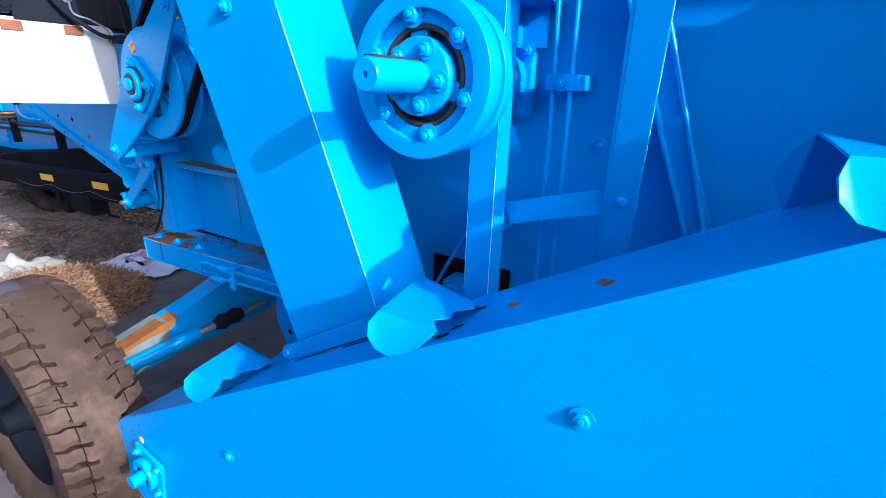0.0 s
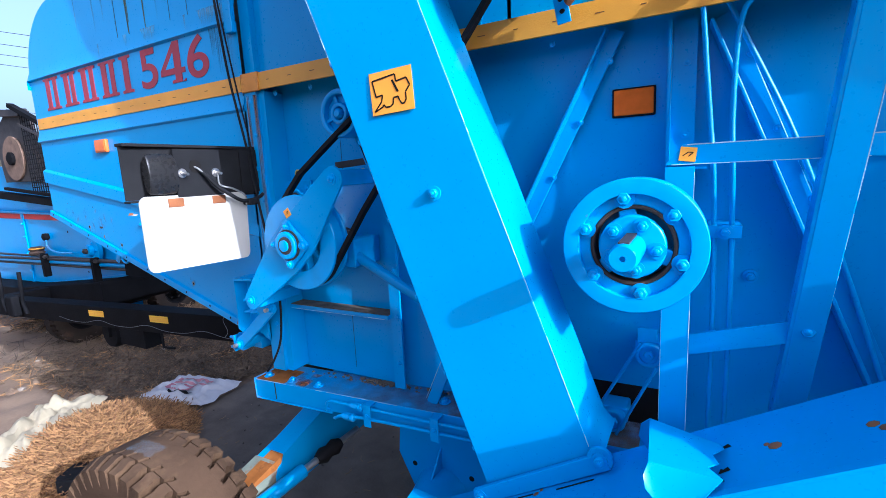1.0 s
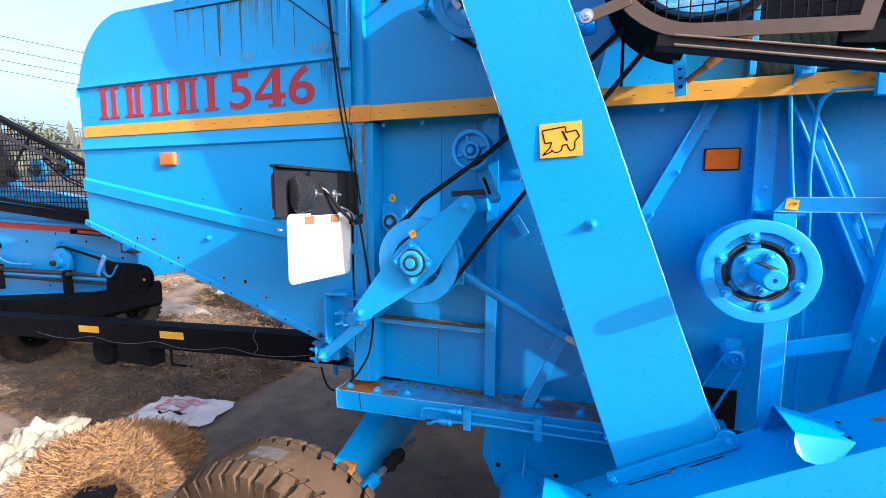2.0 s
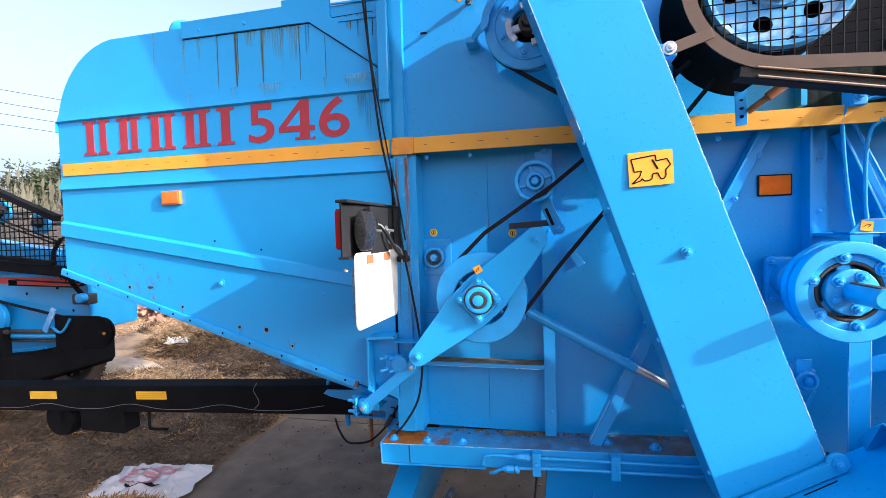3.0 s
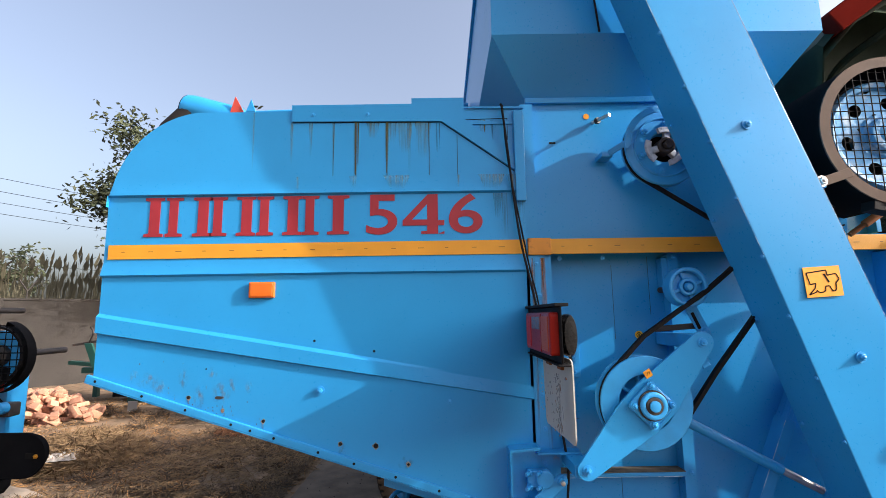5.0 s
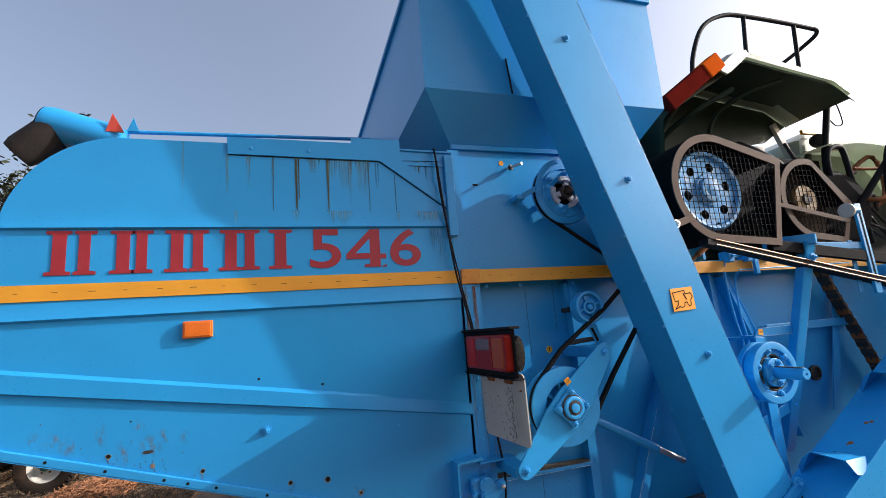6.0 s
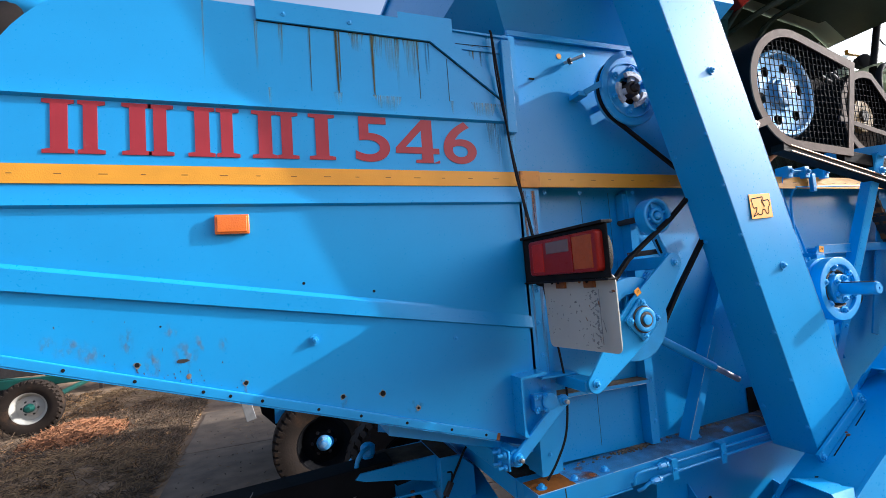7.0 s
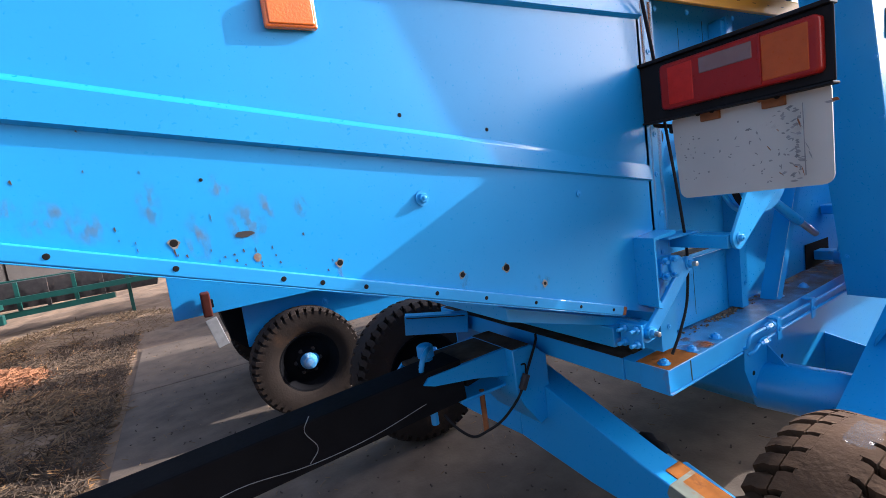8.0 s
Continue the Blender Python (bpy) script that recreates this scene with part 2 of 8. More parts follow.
def ring(bm, r0, r1, p, q, n=40, bevel=0.003):
    """A flat ring of thickness pq between two radii."""
    m, hgt = turned(p, q)
    b = min(bevel, hgt / 3)
    prof = [(r0, b), (r0 + b, 0), (r1 - b, 0), (r1, b), (r1, hgt - b), (r1 - b, hgt), (r0 + b, hgt), (r0, hgt - b)]
    rings = [[bm.verts.new(m @ Vector((r * math.cos(2 * math.pi * i / n), r * math.sin(2 * math.pi * i / n), z))) for i in range(n)] for r, z in prof]
    for k in range(len(rings)):
        a, c = rings[k], rings[(k + 1) % len(rings)]
        for i in range(n):
            bm.faces.new((a[i], a[(i + 1) % n], c[(i + 1) % n], c[i]))
    return bm


def rod(bm, p, q, r, n=14):
    _, hgt = turned(p, q)
    return lathe(bm, [(r, 0), (r, hgt)], p, q, n)


def sweep(bm, path, r, n=8, closed=False):
    pts = [Vector(p) for p in path]
    rings, up = [], Vector((0.13, 0.21, 0.97))
    for i, p in enumerate(pts):
        a = pts[i - 1] if i or closed else p
        b = pts[(i + 1) % len(pts)] if i + 1 < len(pts) or closed else p
        d = (b - a).normalized()
        u = d.cross(up)
        u = u.normalized() if u.length > 1e-3 else d.orthogonal().normalized()
        v = d.cross(u)
        rings.append([bm.verts.new(p + r * (math.cos(2 * math.pi * k / n) * u + math.sin(2 * math.pi * k / n) * v)) for k in range(n)])
    for a, b in zip(rings, rings[1:] + ([rings[0]] if closed else [])):
        for k in range(n):
            bm.faces.new((a[k], a[(k + 1) % n], b[(k + 1) % n], b[k]))
    if not closed:
        bm.faces.new(list(reversed(rings[0])))
        bm.faces.new(rings[-1])
    return bm


def smooth_path(points, steps=6):
    """A rounded line through the points."""
    p = [Vector(v) for v in points]
    p = [p[0] * 2 - p[1]] + p + [p[-1] * 2 - p[-2]]
    out = []
    for i in range(1, len(p) - 2):
        for s in range(steps):
            t = s / steps
            out.append(0.5 * (2 * p[i] + (p[i + 1] - p[i - 1]) * t + (2 * p[i - 1] - 5 * p[i] + 4 * p[i + 1] - p[i + 2]) * t * t + (3 * p[i] - p[i - 1] - 3 * p[i + 1] + p[i + 2]) * t ** 3))
    return out + [p[-2]]


def prism(bm, outline, y0, y1, bevel=0.0):
    """A plate: an outline of (x, z) between two y."""
    a = [bm.verts.new((x, y0, z)) for x, z in outline]
    b = [bm.verts.new((x, y1, z)) for x, z in outline]
    n, faces = len(a), []
    faces.append(bm.faces.new(a))
    faces.append(bm.faces.new(list(reversed(b))))
    for i in range(n):
        faces.append(bm.faces.new((a[i], b[i], b[(i + 1) % n], a[(i + 1) % n])))
    bmesh.ops.recalc_face_normals(bm, faces=faces)
    if bevel:
        bmesh.ops.bevel(bm, geom=list(faces[0].edges), offset=bevel, segments=2, affect="EDGES", profile=0.5)
    return bm


def strap(bm, p, q, wide, y0, y1, bevel=0.002):
    """A flat bar from p to q, both (x, z), between two y."""
    p, q = Vector((p[0], 0, p[1])), Vector((q[0], 0, q[1]))
    d = (q - p).normalized()
    s = Vector((-d.z, 0, d.x)) * wide / 2
    return prism(bm, [(v.x, v.z) for v in (p + s, q + s, q - s, p - s)], y0, y1, bevel)


def bar3(bm, p, q, wide, thick, face=(0, -1, 0), bevel=0.002):
    """A flat bar between two points, its broad side towards face."""
    p, q = Vector(p), Vector(q)
    d = (q - p).normalized()
    s = d.cross(Vector(face)).normalized()
    f = s.cross(d)
    m = Matrix.Translation(p) @ Matrix(((s.x, d.x, f.x, 0), (s.y, d.y, f.y, 0), (s.z, d.z, f.z, 0), (0, 0, 0, 1)))
    return box(bm, -wide / 2, wide / 2, 0, (q - p).length, -thick / 2, thick / 2, bevel, m)


def plate_yz(outline, x0, x1):
    """A plate standing across the machine: an outline of (y, z) between two x."""
    bm = bmesh.new()
    a, b = ([bm.verts.new((x, y, z)) for y, z in outline] for x in (x0, x1))
    faces = [bm.faces.new(a), bm.faces.new(b[::-1])]
    for i in range(len(a)):
        j = (i + 1) % len(a)
        faces.append(bm.faces.new((a[i], b[i], b[j], a[j])))
    bmesh.ops.recalc_face_normals(bm, faces=faces)
    return bm


def loop_band(bm, line, y0, y1, thick):
    """A belt: a closed line of (x, z), thick towards the outside."""
    n = len(line)
    inner = [Vector((x, 0, z)) for x, z in line]
    outer = []
    for i in range(n):
        d = (inner[(i + 1) % n] - inner[i - 1]).normalized()
        outer.append(inner[i] + thick * Vector((-d.z, 0, d.x)))
    rows = [[bm.verts.new((p.x, y, p.z)) for p in side] for side, y in ((inner, y0), (outer, y0), (outer, y1), (inner, y1))]
    for k in range(4):
        a, b = rows[k], rows[(k + 1) % 4]
        for i in range(n):
            bm.faces.new((a[i], a[(i + 1) % n], b[(i + 1) % n], b[i]))
    bmesh.ops.recalc_face_normals(bm, faces=bm.faces[:])
    return bm


def hexagon(bm, p, d, r, hgt, washer=0.0):
    """A bolt head on a washer, at p, standing out along d."""
    p, d = Vector(p), Vector(d).normalized()
    if washer:
        lathe(bm, [(washer, 0), (washer, 0.003)], p, p + d, 16)
    lathe(bm, [(r, 0.002), (r, hgt * 0.85), (r * 0.86, hgt)], p, p + d, 6)
    lathe(bm, [(r * 0.45, hgt * 0.8), (r * 0.45, hgt * 1.25), (r * 0.3, hgt * 1.35)], p, p + d, 10)
    return bm


def mesh_of(name, bm, mat, angle=48):
    bmesh.ops.recalc_face_normals(bm, faces=bm.faces[:])
    data = bpy.data.meshes.new(name)
    bm.to_mesh(data)
    bm.free()
    data.materials.append(mat)
    data.shade_smooth()
    data.set_sharp_from_angle(angle=radians(angle))
    return data


def soft_edges(ob):
    """Broad faces stay flat; only the bevels round off."""
    wn = ob.modifiers.new("weighted_normals", "WEIGHTED_NORMAL")
    wn.keep_sharp, wn.weight = True, 60
    return ob


def part(name, bm, mat, parent=None, label="", angle=48):
    """One mesh under a thing or a part."""
    few = len(bm.faces) < 700
    ob = new(name, mesh_of(name, bm, mat, angle))
    if few:
        soft_edges(ob)
    if parent is not None:
        ob.parent = parent
        ob.matrix_parent_inverse = Matrix.Translation(-world_place(parent))
    return tagged(ob, label)


def world_place(ob):
    at = ob.location.copy()
    while ob.parent is not None:
        at += ob.matrix_parent_inverse.translation + ob.parent.location
        ob = ob.parent
    return at


def shared(name, data, parent, m):
    """Another piece on the same mesh, at the pose m in the world."""
    ob = new(name, data)
    ob.parent = parent
    ob.matrix_parent_inverse = Matrix.Translation(-world_place(parent))
    ob.matrix_basis = m
    return ob


def thing(name, place, label, category, group="", kind=""):
    ob = new(name)
    ob.location, ob.empty_display_size = place, 0.1
    return tagged(ob, label, category, group, kind)


def structure(name, bm, mat, label="", angle=32):
    return tagged(soft_edges(new(name, mesh_of(name, bm, mat, angle))), label, "", "", "structure")


B = bmesh.new


def bolt_mesh(name, r, hgt, washer, mat):
    return mesh_of(name, hexagon(B(), (0, 0, 0), (0, -1, 0), r, hgt, washer), mat)


BOLT_S = bolt_mesh("small_bolt", 0.0055, 0.004, 0.0085, cast_blue)
BOLT_M = bolt_mesh("bolt", 0.0105, 0.011, 0.016, cast_blue)
BOLT_L = bolt_mesh("large_bolt", 0.013, 0.013, 0.019, cast_blue)

# ---- ground ----
def rise_at(p):
    """The lie of the trampled earth at a point."""
    return 0.05 * noise.noise(p * 0.5) + 0.04 * noise.noise(p * 2.1) + 0.03 * noise.noise(p * 5.0) + 0.014 * noise.noise(p * 11.0)


bm = B()
bmesh.ops.create_grid(bm, x_segments=260, y_segments=260, size=13)
for v in bm.verts:
    v.co += Vector((-2, 4, 0))
    p = v.co
    far = min(1, max(0, (-p.x - 1.9) / 0.5)) if p.y < 6.8 else min(1, (p.y - 6.6) / 0.6)
    far = max(far, min(1, max(0, (-p.y - 3.0))))
    v.co.z = -0.03 + far * (rise_at(p) + 0.02)
bm.verts.ensure_lookup_table()
rim = [e for e in bm.edges if e.is_boundary]
out = bmesh.ops.extrude_edge_only(bm, edges=rim)["geom"]
for v in out:
    if isinstance(v, bmesh.types.BMVert):
        d = v.co - Vector((-2, 4, 0))
        v.co = Vector((-2, 4, -0.05)) + Vector((d.x, d.y, 0)) * 60
structure("ground", bm, soil, "dry brown earth yard littered with straw", 60)

bm = B()
for i, (x0, x1) in enumerate(((-1.85, 0.4), (0.41, 2.6), (2.61, 5.2))):
    for y0, y1 in ((-3.2, -0.4), (-0.39, 2.1), (2.11, 4.4), (4.41, 6.35)):
        box(bm, x0, x1, y0, y1, -0.12, 0.0, 0.008)
structure("pavement", bm, concrete, "dusty grey concrete slab path")

# ---- the combine harvester ----
combine = thing("combine_harvester", (0.6, 0.63, 0), "sky-blue painted combine harvester standing on a concrete slab", "combine harvester")
W1 = 1.26
ZB = lambda x: 1.535 - 0.315 * (x + 1.565)


def hood_top_z(x):
    if x >= -1.22:
        return 2.515
    return 2.15 + 0.367 * math.sqrt(max(0.0, 1 - ((-1.22 - x) / 0.345) ** 2))


def hood_panel(bm, y, relief):
    xs = [-1.565 + 0.345 * (1 - math.cos(math.pi / 2 * i / 14)) for i in range(15)] + [-1.22 + 1.2 * i / 24 for i in range(1, 25)]
    rows = []
    for x in xs:
        top = hood_top_z(x)
        fade = relief * max(0.0, min(1.0, (-0.35 - x) / 0.3))
        keep = relief * (0.55 + 0.45 * max(0.0, min(1.0, (-0.35 - x) / 0.3)))
        r1 = 1.757 - 0.1715 * (x + 1.568)
        r2 = 1.690 - 0.161 * (x + 1.565)
        levels = [(top, 0), (max(2.252, min(top, 2.4)), 0), (2.250, 0), (2.192, relief), (2.186, 0), (2.03, 0), (1.942, 0), (1.897, relief), (1.890, 0),
                  (r1 + 0.006, 0), (r1 + 0.002, fade * 0.3), (r1 - 0.002, fade * 0.75), (r1 - 0.006, fade), (r2 + 0.005, keep), (r2, 0), ((r2 + ZB(x)) / 2, 0), (ZB(x) + 0.03, 0), (ZB(x), 0)]
        rows.append([bm.verts.new((x, y + o, min(z, top))) for z, o in levels])
    for a, b in zip(rows, rows[1:]):
        for i in range(len(a) - 1):
            bm.faces.new((a[i], a[i + 1], b[i + 1], b[i]))
    bmesh.ops.remove_doubles(bm, verts=bm.verts[:], dist=1e-5)
    return bm


hood = part("rear_hood", hood_panel(B(), 0.0, -0.0135), blue, combine, "blue sheet-metal rear hood with pressed ribs", 28)
part("hood_side", hood_panel(B(), W1, 0.016), blue, combine, "", 20)
bm = B()
line = [(-1.565, 1.535), (-1.565, 2.15)] + [(-1.565 + 0.345 * (1 - math.cos(math.pi / 2 * i / 12)), 0) for i in range(1, 13)] + [(-0.02, 2.515)]
line = [(x, z if z else hood_top_z(x)) for x, z in line]
lo = [[bm.verts.new((x, y, z)) for x, z in line] for y in (0.0, W1)]
for i in range(1, len(line) - 1):
    bm.faces.new((lo[0][i], lo[0][i + 1], lo[1][i + 1], lo[1][i]))
# top out of view, dulled so it bounces less blue light onto the hopper
part("hood_top", bm, material("dull_low_bounce_blue", (0.13, 0.16, 0.17), 0.9, 0, 0.3, 5, 0.3, 60, dirt=(0.12, 0.09, 0.06), dirt_amount=0.5, dirt_scale=3, spec=0.1), combine, "hood top, dulled grey-brown to cut bounced blue light", 40)
# the rolled lower edge with its holes
ang = math.atan(-0.315)
bm = B()
slope = Matrix.Translation((-1.585, 0, ZB(-1.585))) @ Matrix.Rotation(-ang, 4, "Y")
L_edge = 1.40 / math.cos(ang)
box(bm, 0, L_edge, -0.010, 0.004, -0.016, 0.010, 0.003, slope)
box(bm, 0, L_edge, -0.009, 0.045, -0.019, -0.0165, 0.0008, slope)
edge = part("lower_flange", bm, blue_worn, hood, "")
for i, x in enumerate((-1.55, -1.384, -1.23, -1.07, -1.003, -0.921, -0.768, -0.645, -0.503, -0.356, -0.236)):
    p = Vector((x, -0.0105, ZB(x) - 0.003))
    part("edge_hole", lathe(B(), [(0.0048, 0), (0.0038, 0.0008)], p, p + Vector((0, -1, 0)), 10), ink, edge)
part("rusty_tip", box(B(), -0.012, 0.0, -0.0115, 0.0, -0.015, 0.009, 0.002, slope @ Matrix.Translation((L_edge, 0, 0))), rust, edge, "rusty end of the flange")
# the clean-out doors of the upper right quarter
bm = B()
prism(bm, [(-0.897, 2.536), (-0.893, 2.471), (-0.330, 2.466), (-0.046, 2.262), (-0.022, 2.246), (-0.022, 2.30), (-0.245, 2.474), (-0.245, 2.516), (-0.02, 2.512), (-0.02, 2.52), (-0.245, 2.522), (-0.245, 2.558), (-0.443, 2.558), (-0.443, 2.536)], -0.008, -0.001)
part("door_frame", bm, blue, hood, "raised blue frame strip")
bm = B()
for x in (-0.738, -0.652, -0.536, -0.378, -0.272):
    part("door_seam", box(B(), x - 0.0009, x + 0.0009, -0.0012, 0.001, 2.258, 2.468 if x < -0.33 else 2.41), seam_grime, hood)
bm = strap(B(), (-0.895, 2.469), (-0.332, 2.464), 0.003, -0.0012, 0.001, 0)
strap(bm, (-0.332, 2.464), (-0.046, 2.258), 0.003, -0.0012, 0.001, 0)
strap(bm, (-0.254, 2.472), (-0.081, 2.476), 0.0022, -0.0012, 0.001, 0)
strap(bm, (-0.081, 2.476), (-0.082, 2.39), 0.002, -0.0012, 0.001, 0)
part("door_gap", bm, ink, hood, "dark gap under the frame strip")
bm = B()
box(bm, -0.245, -0.045, -0.005, 0, 2.452, 2.466)
box(bm, -0.06, -0.022, -0.02, 0, 2.15, 2.50, 0.003)
part("door_edge", bm, blue, hood)
for x, wide, z1, z0, film in ((-1.04, 0.006, 2.512, 2.26, runoff), (-0.895, 0.012, 2.47, 2.30, runoff), (-0.825, 0.014, 2.468, 2.33, runoff), (-0.862, 0.012, 2.252, 2.195, runoff), (-0.739, 0.009, 2.468, 2.258, runoff),
                              (-0.652, 0.020, 2.467, 2.255, runoff), (-0.655, 0.007, 2.467, 2.258, drip), (-0.645, 0.004, 2.467, 2.30, drip), (-0.536, 0.016, 2.466, 2.255, runoff), (-0.5365, 0.007, 2.466, 2.258, drip),
                              (-0.515, 0.03, 2.465, 2.38, runoff), (-0.452, 0.013, 2.465, 2.27, runoff), (-0.47, 0.06, 2.464, 2.34, runoff), (-0.40, 0.06, 2.464, 2.32, runoff), (-0.375, 0.004, 2.464, 2.26, grime_run), (-0.345, 0.02, 2.46, 2.34, grime_run),
                              (-0.59, 0.05, 2.466, 2.40, runoff), (-0.175, 0.03, 2.47, 2.40, runoff), (-0.168, 0.006, 2.47, 2.42, drip), (-0.135, 0.02, 2.47, 2.37, grime_run), (-0.15, 0.10, 2.252, 2.195, runoff), (-0.06, 0.07, 2.252, 2.19, runoff), (-0.5, 0.10, 2.252, 2.20, runoff),
                              (-0.10, 0.03, 2.18, 2.012, grime_run), (-0.06, 0.035, 2.18, 2.012, grime_run), (-0.036, 0.012, 2.18, 2.012, runoff), (-0.13, 0.03, 2.18, 2.08, grime_run), (-0.66, 0.03, 2.252, 2.205, runoff), (-0.27, 0.012, 2.252, 2.2, runoff)):
    bm = B()
    w = wide / 2
    deep = 0.017 if z1 < 2.2525 else 0.0
    prism(bm, [(x - w, z1), (x + w, z1), (x + w * 0.8, (z0 + z1) / 2), (x + w * 0.5, z0), (x - w * 0.55, z0 + 0.01), (x - w * 0.85, (z0 + z1) / 2 + 0.02)], -0.0016 - deep, -0.0006 - deep)
    part("water_streak", bm, film, hood, "olive brown water streak")
for x in (-0.815, -0.608):
    shared("bolt", BOLT_S, hood, Matrix.Translation((x, -0.008, 2.497)))
# tape, lettering, reflector
tape = part("yellow_band", box(B(), -1.549, -0.03, -0.004, -0.0005, 1.956, 2.008), yellow, hood, "yellow reflective tape band")
tape_ink = material("faded_brown_print", (0.16, 0.07, 0.015), 0.7)
for i in range(15):
    part("tape_mark", box(B(), -1.5 + 0.098 * i, -1.488 + 0.098 * i + 0.005 * (i % 3), -0.0047, -0.0035, 1.981, 1.983), tape_ink, tape)
def painted(x0, x1, single=False):
    """One letter's stand-in: upright bars with flat feet."""
    bm = B()
    stems = ((x0 + 0.018, x0 + 0.056), (x1 - 0.05, x1 - 0.018)) if not single else ((x0 + 0.02, x1 - 0.02),)
    feet = ((x0, x0 + 0.07), (x1 - 0.062, x1)) if not single else ((x0, x1),)
    for (a, b), (c, d) in zip(stems, feet):
        prism(bm, [(c, 2.037), (d, 2.037), (d, 2.047), (b, 2.05), (b, 2.17), (d, 2.173), (d, 2.183), (c, 2.183), (c, 2.173), (a, 2.17), (a, 2.05), (c, 2.047)], -0.0028, -0.0006)
    return part("painted_bar", bm, red, hood, "dark red painted bars")


for x0, x1 in ((-1.427, -1.287), (-1.249, -1.124), (-1.089, -0.953), (-0.919, -0.786)):
    painted(x0, x1)
painted(-0.755, -0.675, True)


def writing(text, x0, x1, z0, z1, y, mat, parent, name="number", fat=0.0):
    """Flat characters, as wide and high as asked, on a wall that faces -y."""
    c = bpy.data.curves.new("text", "FONT")
    c.body, c.extrude, c.offset = text, 0.004, fat
    ob = new("text", c)
    data = bpy.data.meshes.new_from_object(ob.evaluated_get(bpy.context.evaluated_depsgraph_get()))
    bpy.data.objects.remove(ob)
    co = np.array([v.co for v in data.vertices])
    lo_, hi_ = co.min(0), co.max(0)
    for v in data.vertices:
        v.co = (x0 + (v.co.x - lo_[0]) / (hi_[0] - lo_[0]) * (x1 - x0), y - (0.0015 if v.co.z > 0 else 0.0), z0 + (v.co.y - lo_[1]) / (hi_[1] - lo_[1]) * (z1 - z0))
    data.materials.clear()
    data.materials.append(mat)
    ob = new(name, data)
    ob.parent = parent
    ob.matrix_parent_inverse = Matrix.Translation(-world_place(parent))
    return ob


for text, x0, x1 in (("5", -0.612, -0.498), ("6", -0.308, -0.184)):
    writing(text, x0, x1, 2.034, 2.184, -0.001, red, hood, fat=0.012)
bm = prism(B(), [(-0.348, 2.034), (-0.348, 2.183), (-0.385, 2.183), (-0.478, 2.085), (-0.478, 2.066), (-0.388, 2.066), (-0.388, 2.046), (-0.41, 2.044), (-0.41, 2.034), (-0.325, 2.034), (-0.325, 2.044)], -0.0028, -0.0006)
prism(bm, [(-0.348, 2.066), (-0.325, 2.066), (-0.325, 2.085), (-0.348, 2.085)], -0.0027, -0.0006)
four = part("number", bm, red, hood)
part("counter", prism(B(), [(-0.388, 2.088), (-0.388, 2.145), (-0.443, 2.088)], -0.0036, -0.0027), blue, four)
refl = part("side_reflector", box(B(), -1.028, -0.936, -0.016, 0, 1.809, 1.866, 0.004), amber, hood, "amber plastic side reflector")
part("reflector_frame", box(B(), -1.022, -0.942, -0.019, -0.015, 1.814, 1.861, 0.0025), amber, refl)
shared("bolt", BOLT_M, hood, Matrix.Translation((-0.768, -0.001, 1.484)))
shared("bolt", BOLT_S, hood, Matrix.Translation((-0.315, -0.001, 1.44)))


def blot(x, z, rx, rz, seed, deep, n_=11):
    """A small ragged patch on the hood's side."""
    random.seed(seed)
    return prism(B(), [(x + rx * random.uniform(0.65, 1.2) * math.cos(2 * math.pi * k / n_), z + rz * random.uniform(0.6, 1.2) * math.sin(2 * math.pi * k / n_)) for k in range(n_)], -deep, -0.0004)


worn_ring = material("worn_hole_rim", (0.22, 0.22, 0.19), 0.6, 0, 0.3, 40, 0.1, 90, dirt=RUSTC, dirt_amount=0.6, dirt_scale=60)
for i, (x, z, r, rim) in enumerate(((-1.226, 1.467, 0.0062, 1.4), (-0.962, 1.384, 0.0058, 1.5), (-0.694, 1.305, 0.0062, 1.5), (-0.572, 1.297, 0.0085, 1.35), (-0.46, 1.235, 0.0045, 2.2), (-0.792, 1.655, 0.0045, 0), (-0.58, 1.616, 0.0045, 0), (-1.17, 1.563, 0.003, 0))):
    if rim:
        part("worn_rim", blot(x, z, r * rim, r * rim, i, 0.0012), worn_ring, hood, "worn rim of a hole")
    part("bolt_hole", lathe(B(), [(r, 0), (r * 0.85, 0.0006)], (x, -0.0012 if rim else -0.0004, z), (x, -1, z), 12), ink, hood)
for i, (x, z, rx, rz) in enumerate(((-1.12, 1.464, 0.016, 0.006), (-1.105, 1.42, 0.008, 0.009), (-1.047, 1.625, 0.006, 0.016))):
    part("rust_scar", blot(x, z, rx, rz, i + 20, 0.001, 9), dark_steel if i == 0 else worn_ring, hood, "brown rust scar")
for i, (x, z, rx, rz) in enumerate(((-1.115, 1.48, 0.05, 0.045), (-1.19, 1.475, 0.022, 0.05), (-1.08, 1.50, 0.02, 0.03), (-1.374, 1.528, 0.045, 0.03), (-1.33, 1.50, 0.03, 0.03), (-1.25, 1.53, 0.02, 0.045), (-1.047, 1.62, 0.014, 0.024), (-0.69, 1.285, 0.015, 0.025), (-0.962, 1.365, 0.009, 0.02), (-1.15, 1.55, 0.03, 0.02), (-1.02, 1.50, 0.015, 0.025), (-1.42, 1.54, 0.02, 0.03), (-0.47, 1.235, 0.03, 0.025))):
    part("faint_smudge", blot(x, z, rx, rz, i + 60, 0.0009, 14), smudge, hood, "faint brown smudge")
chip = material("brown_chip", (0.09, 0.06, 0.04), 0.9, spec=0.0)
random.seed(7)
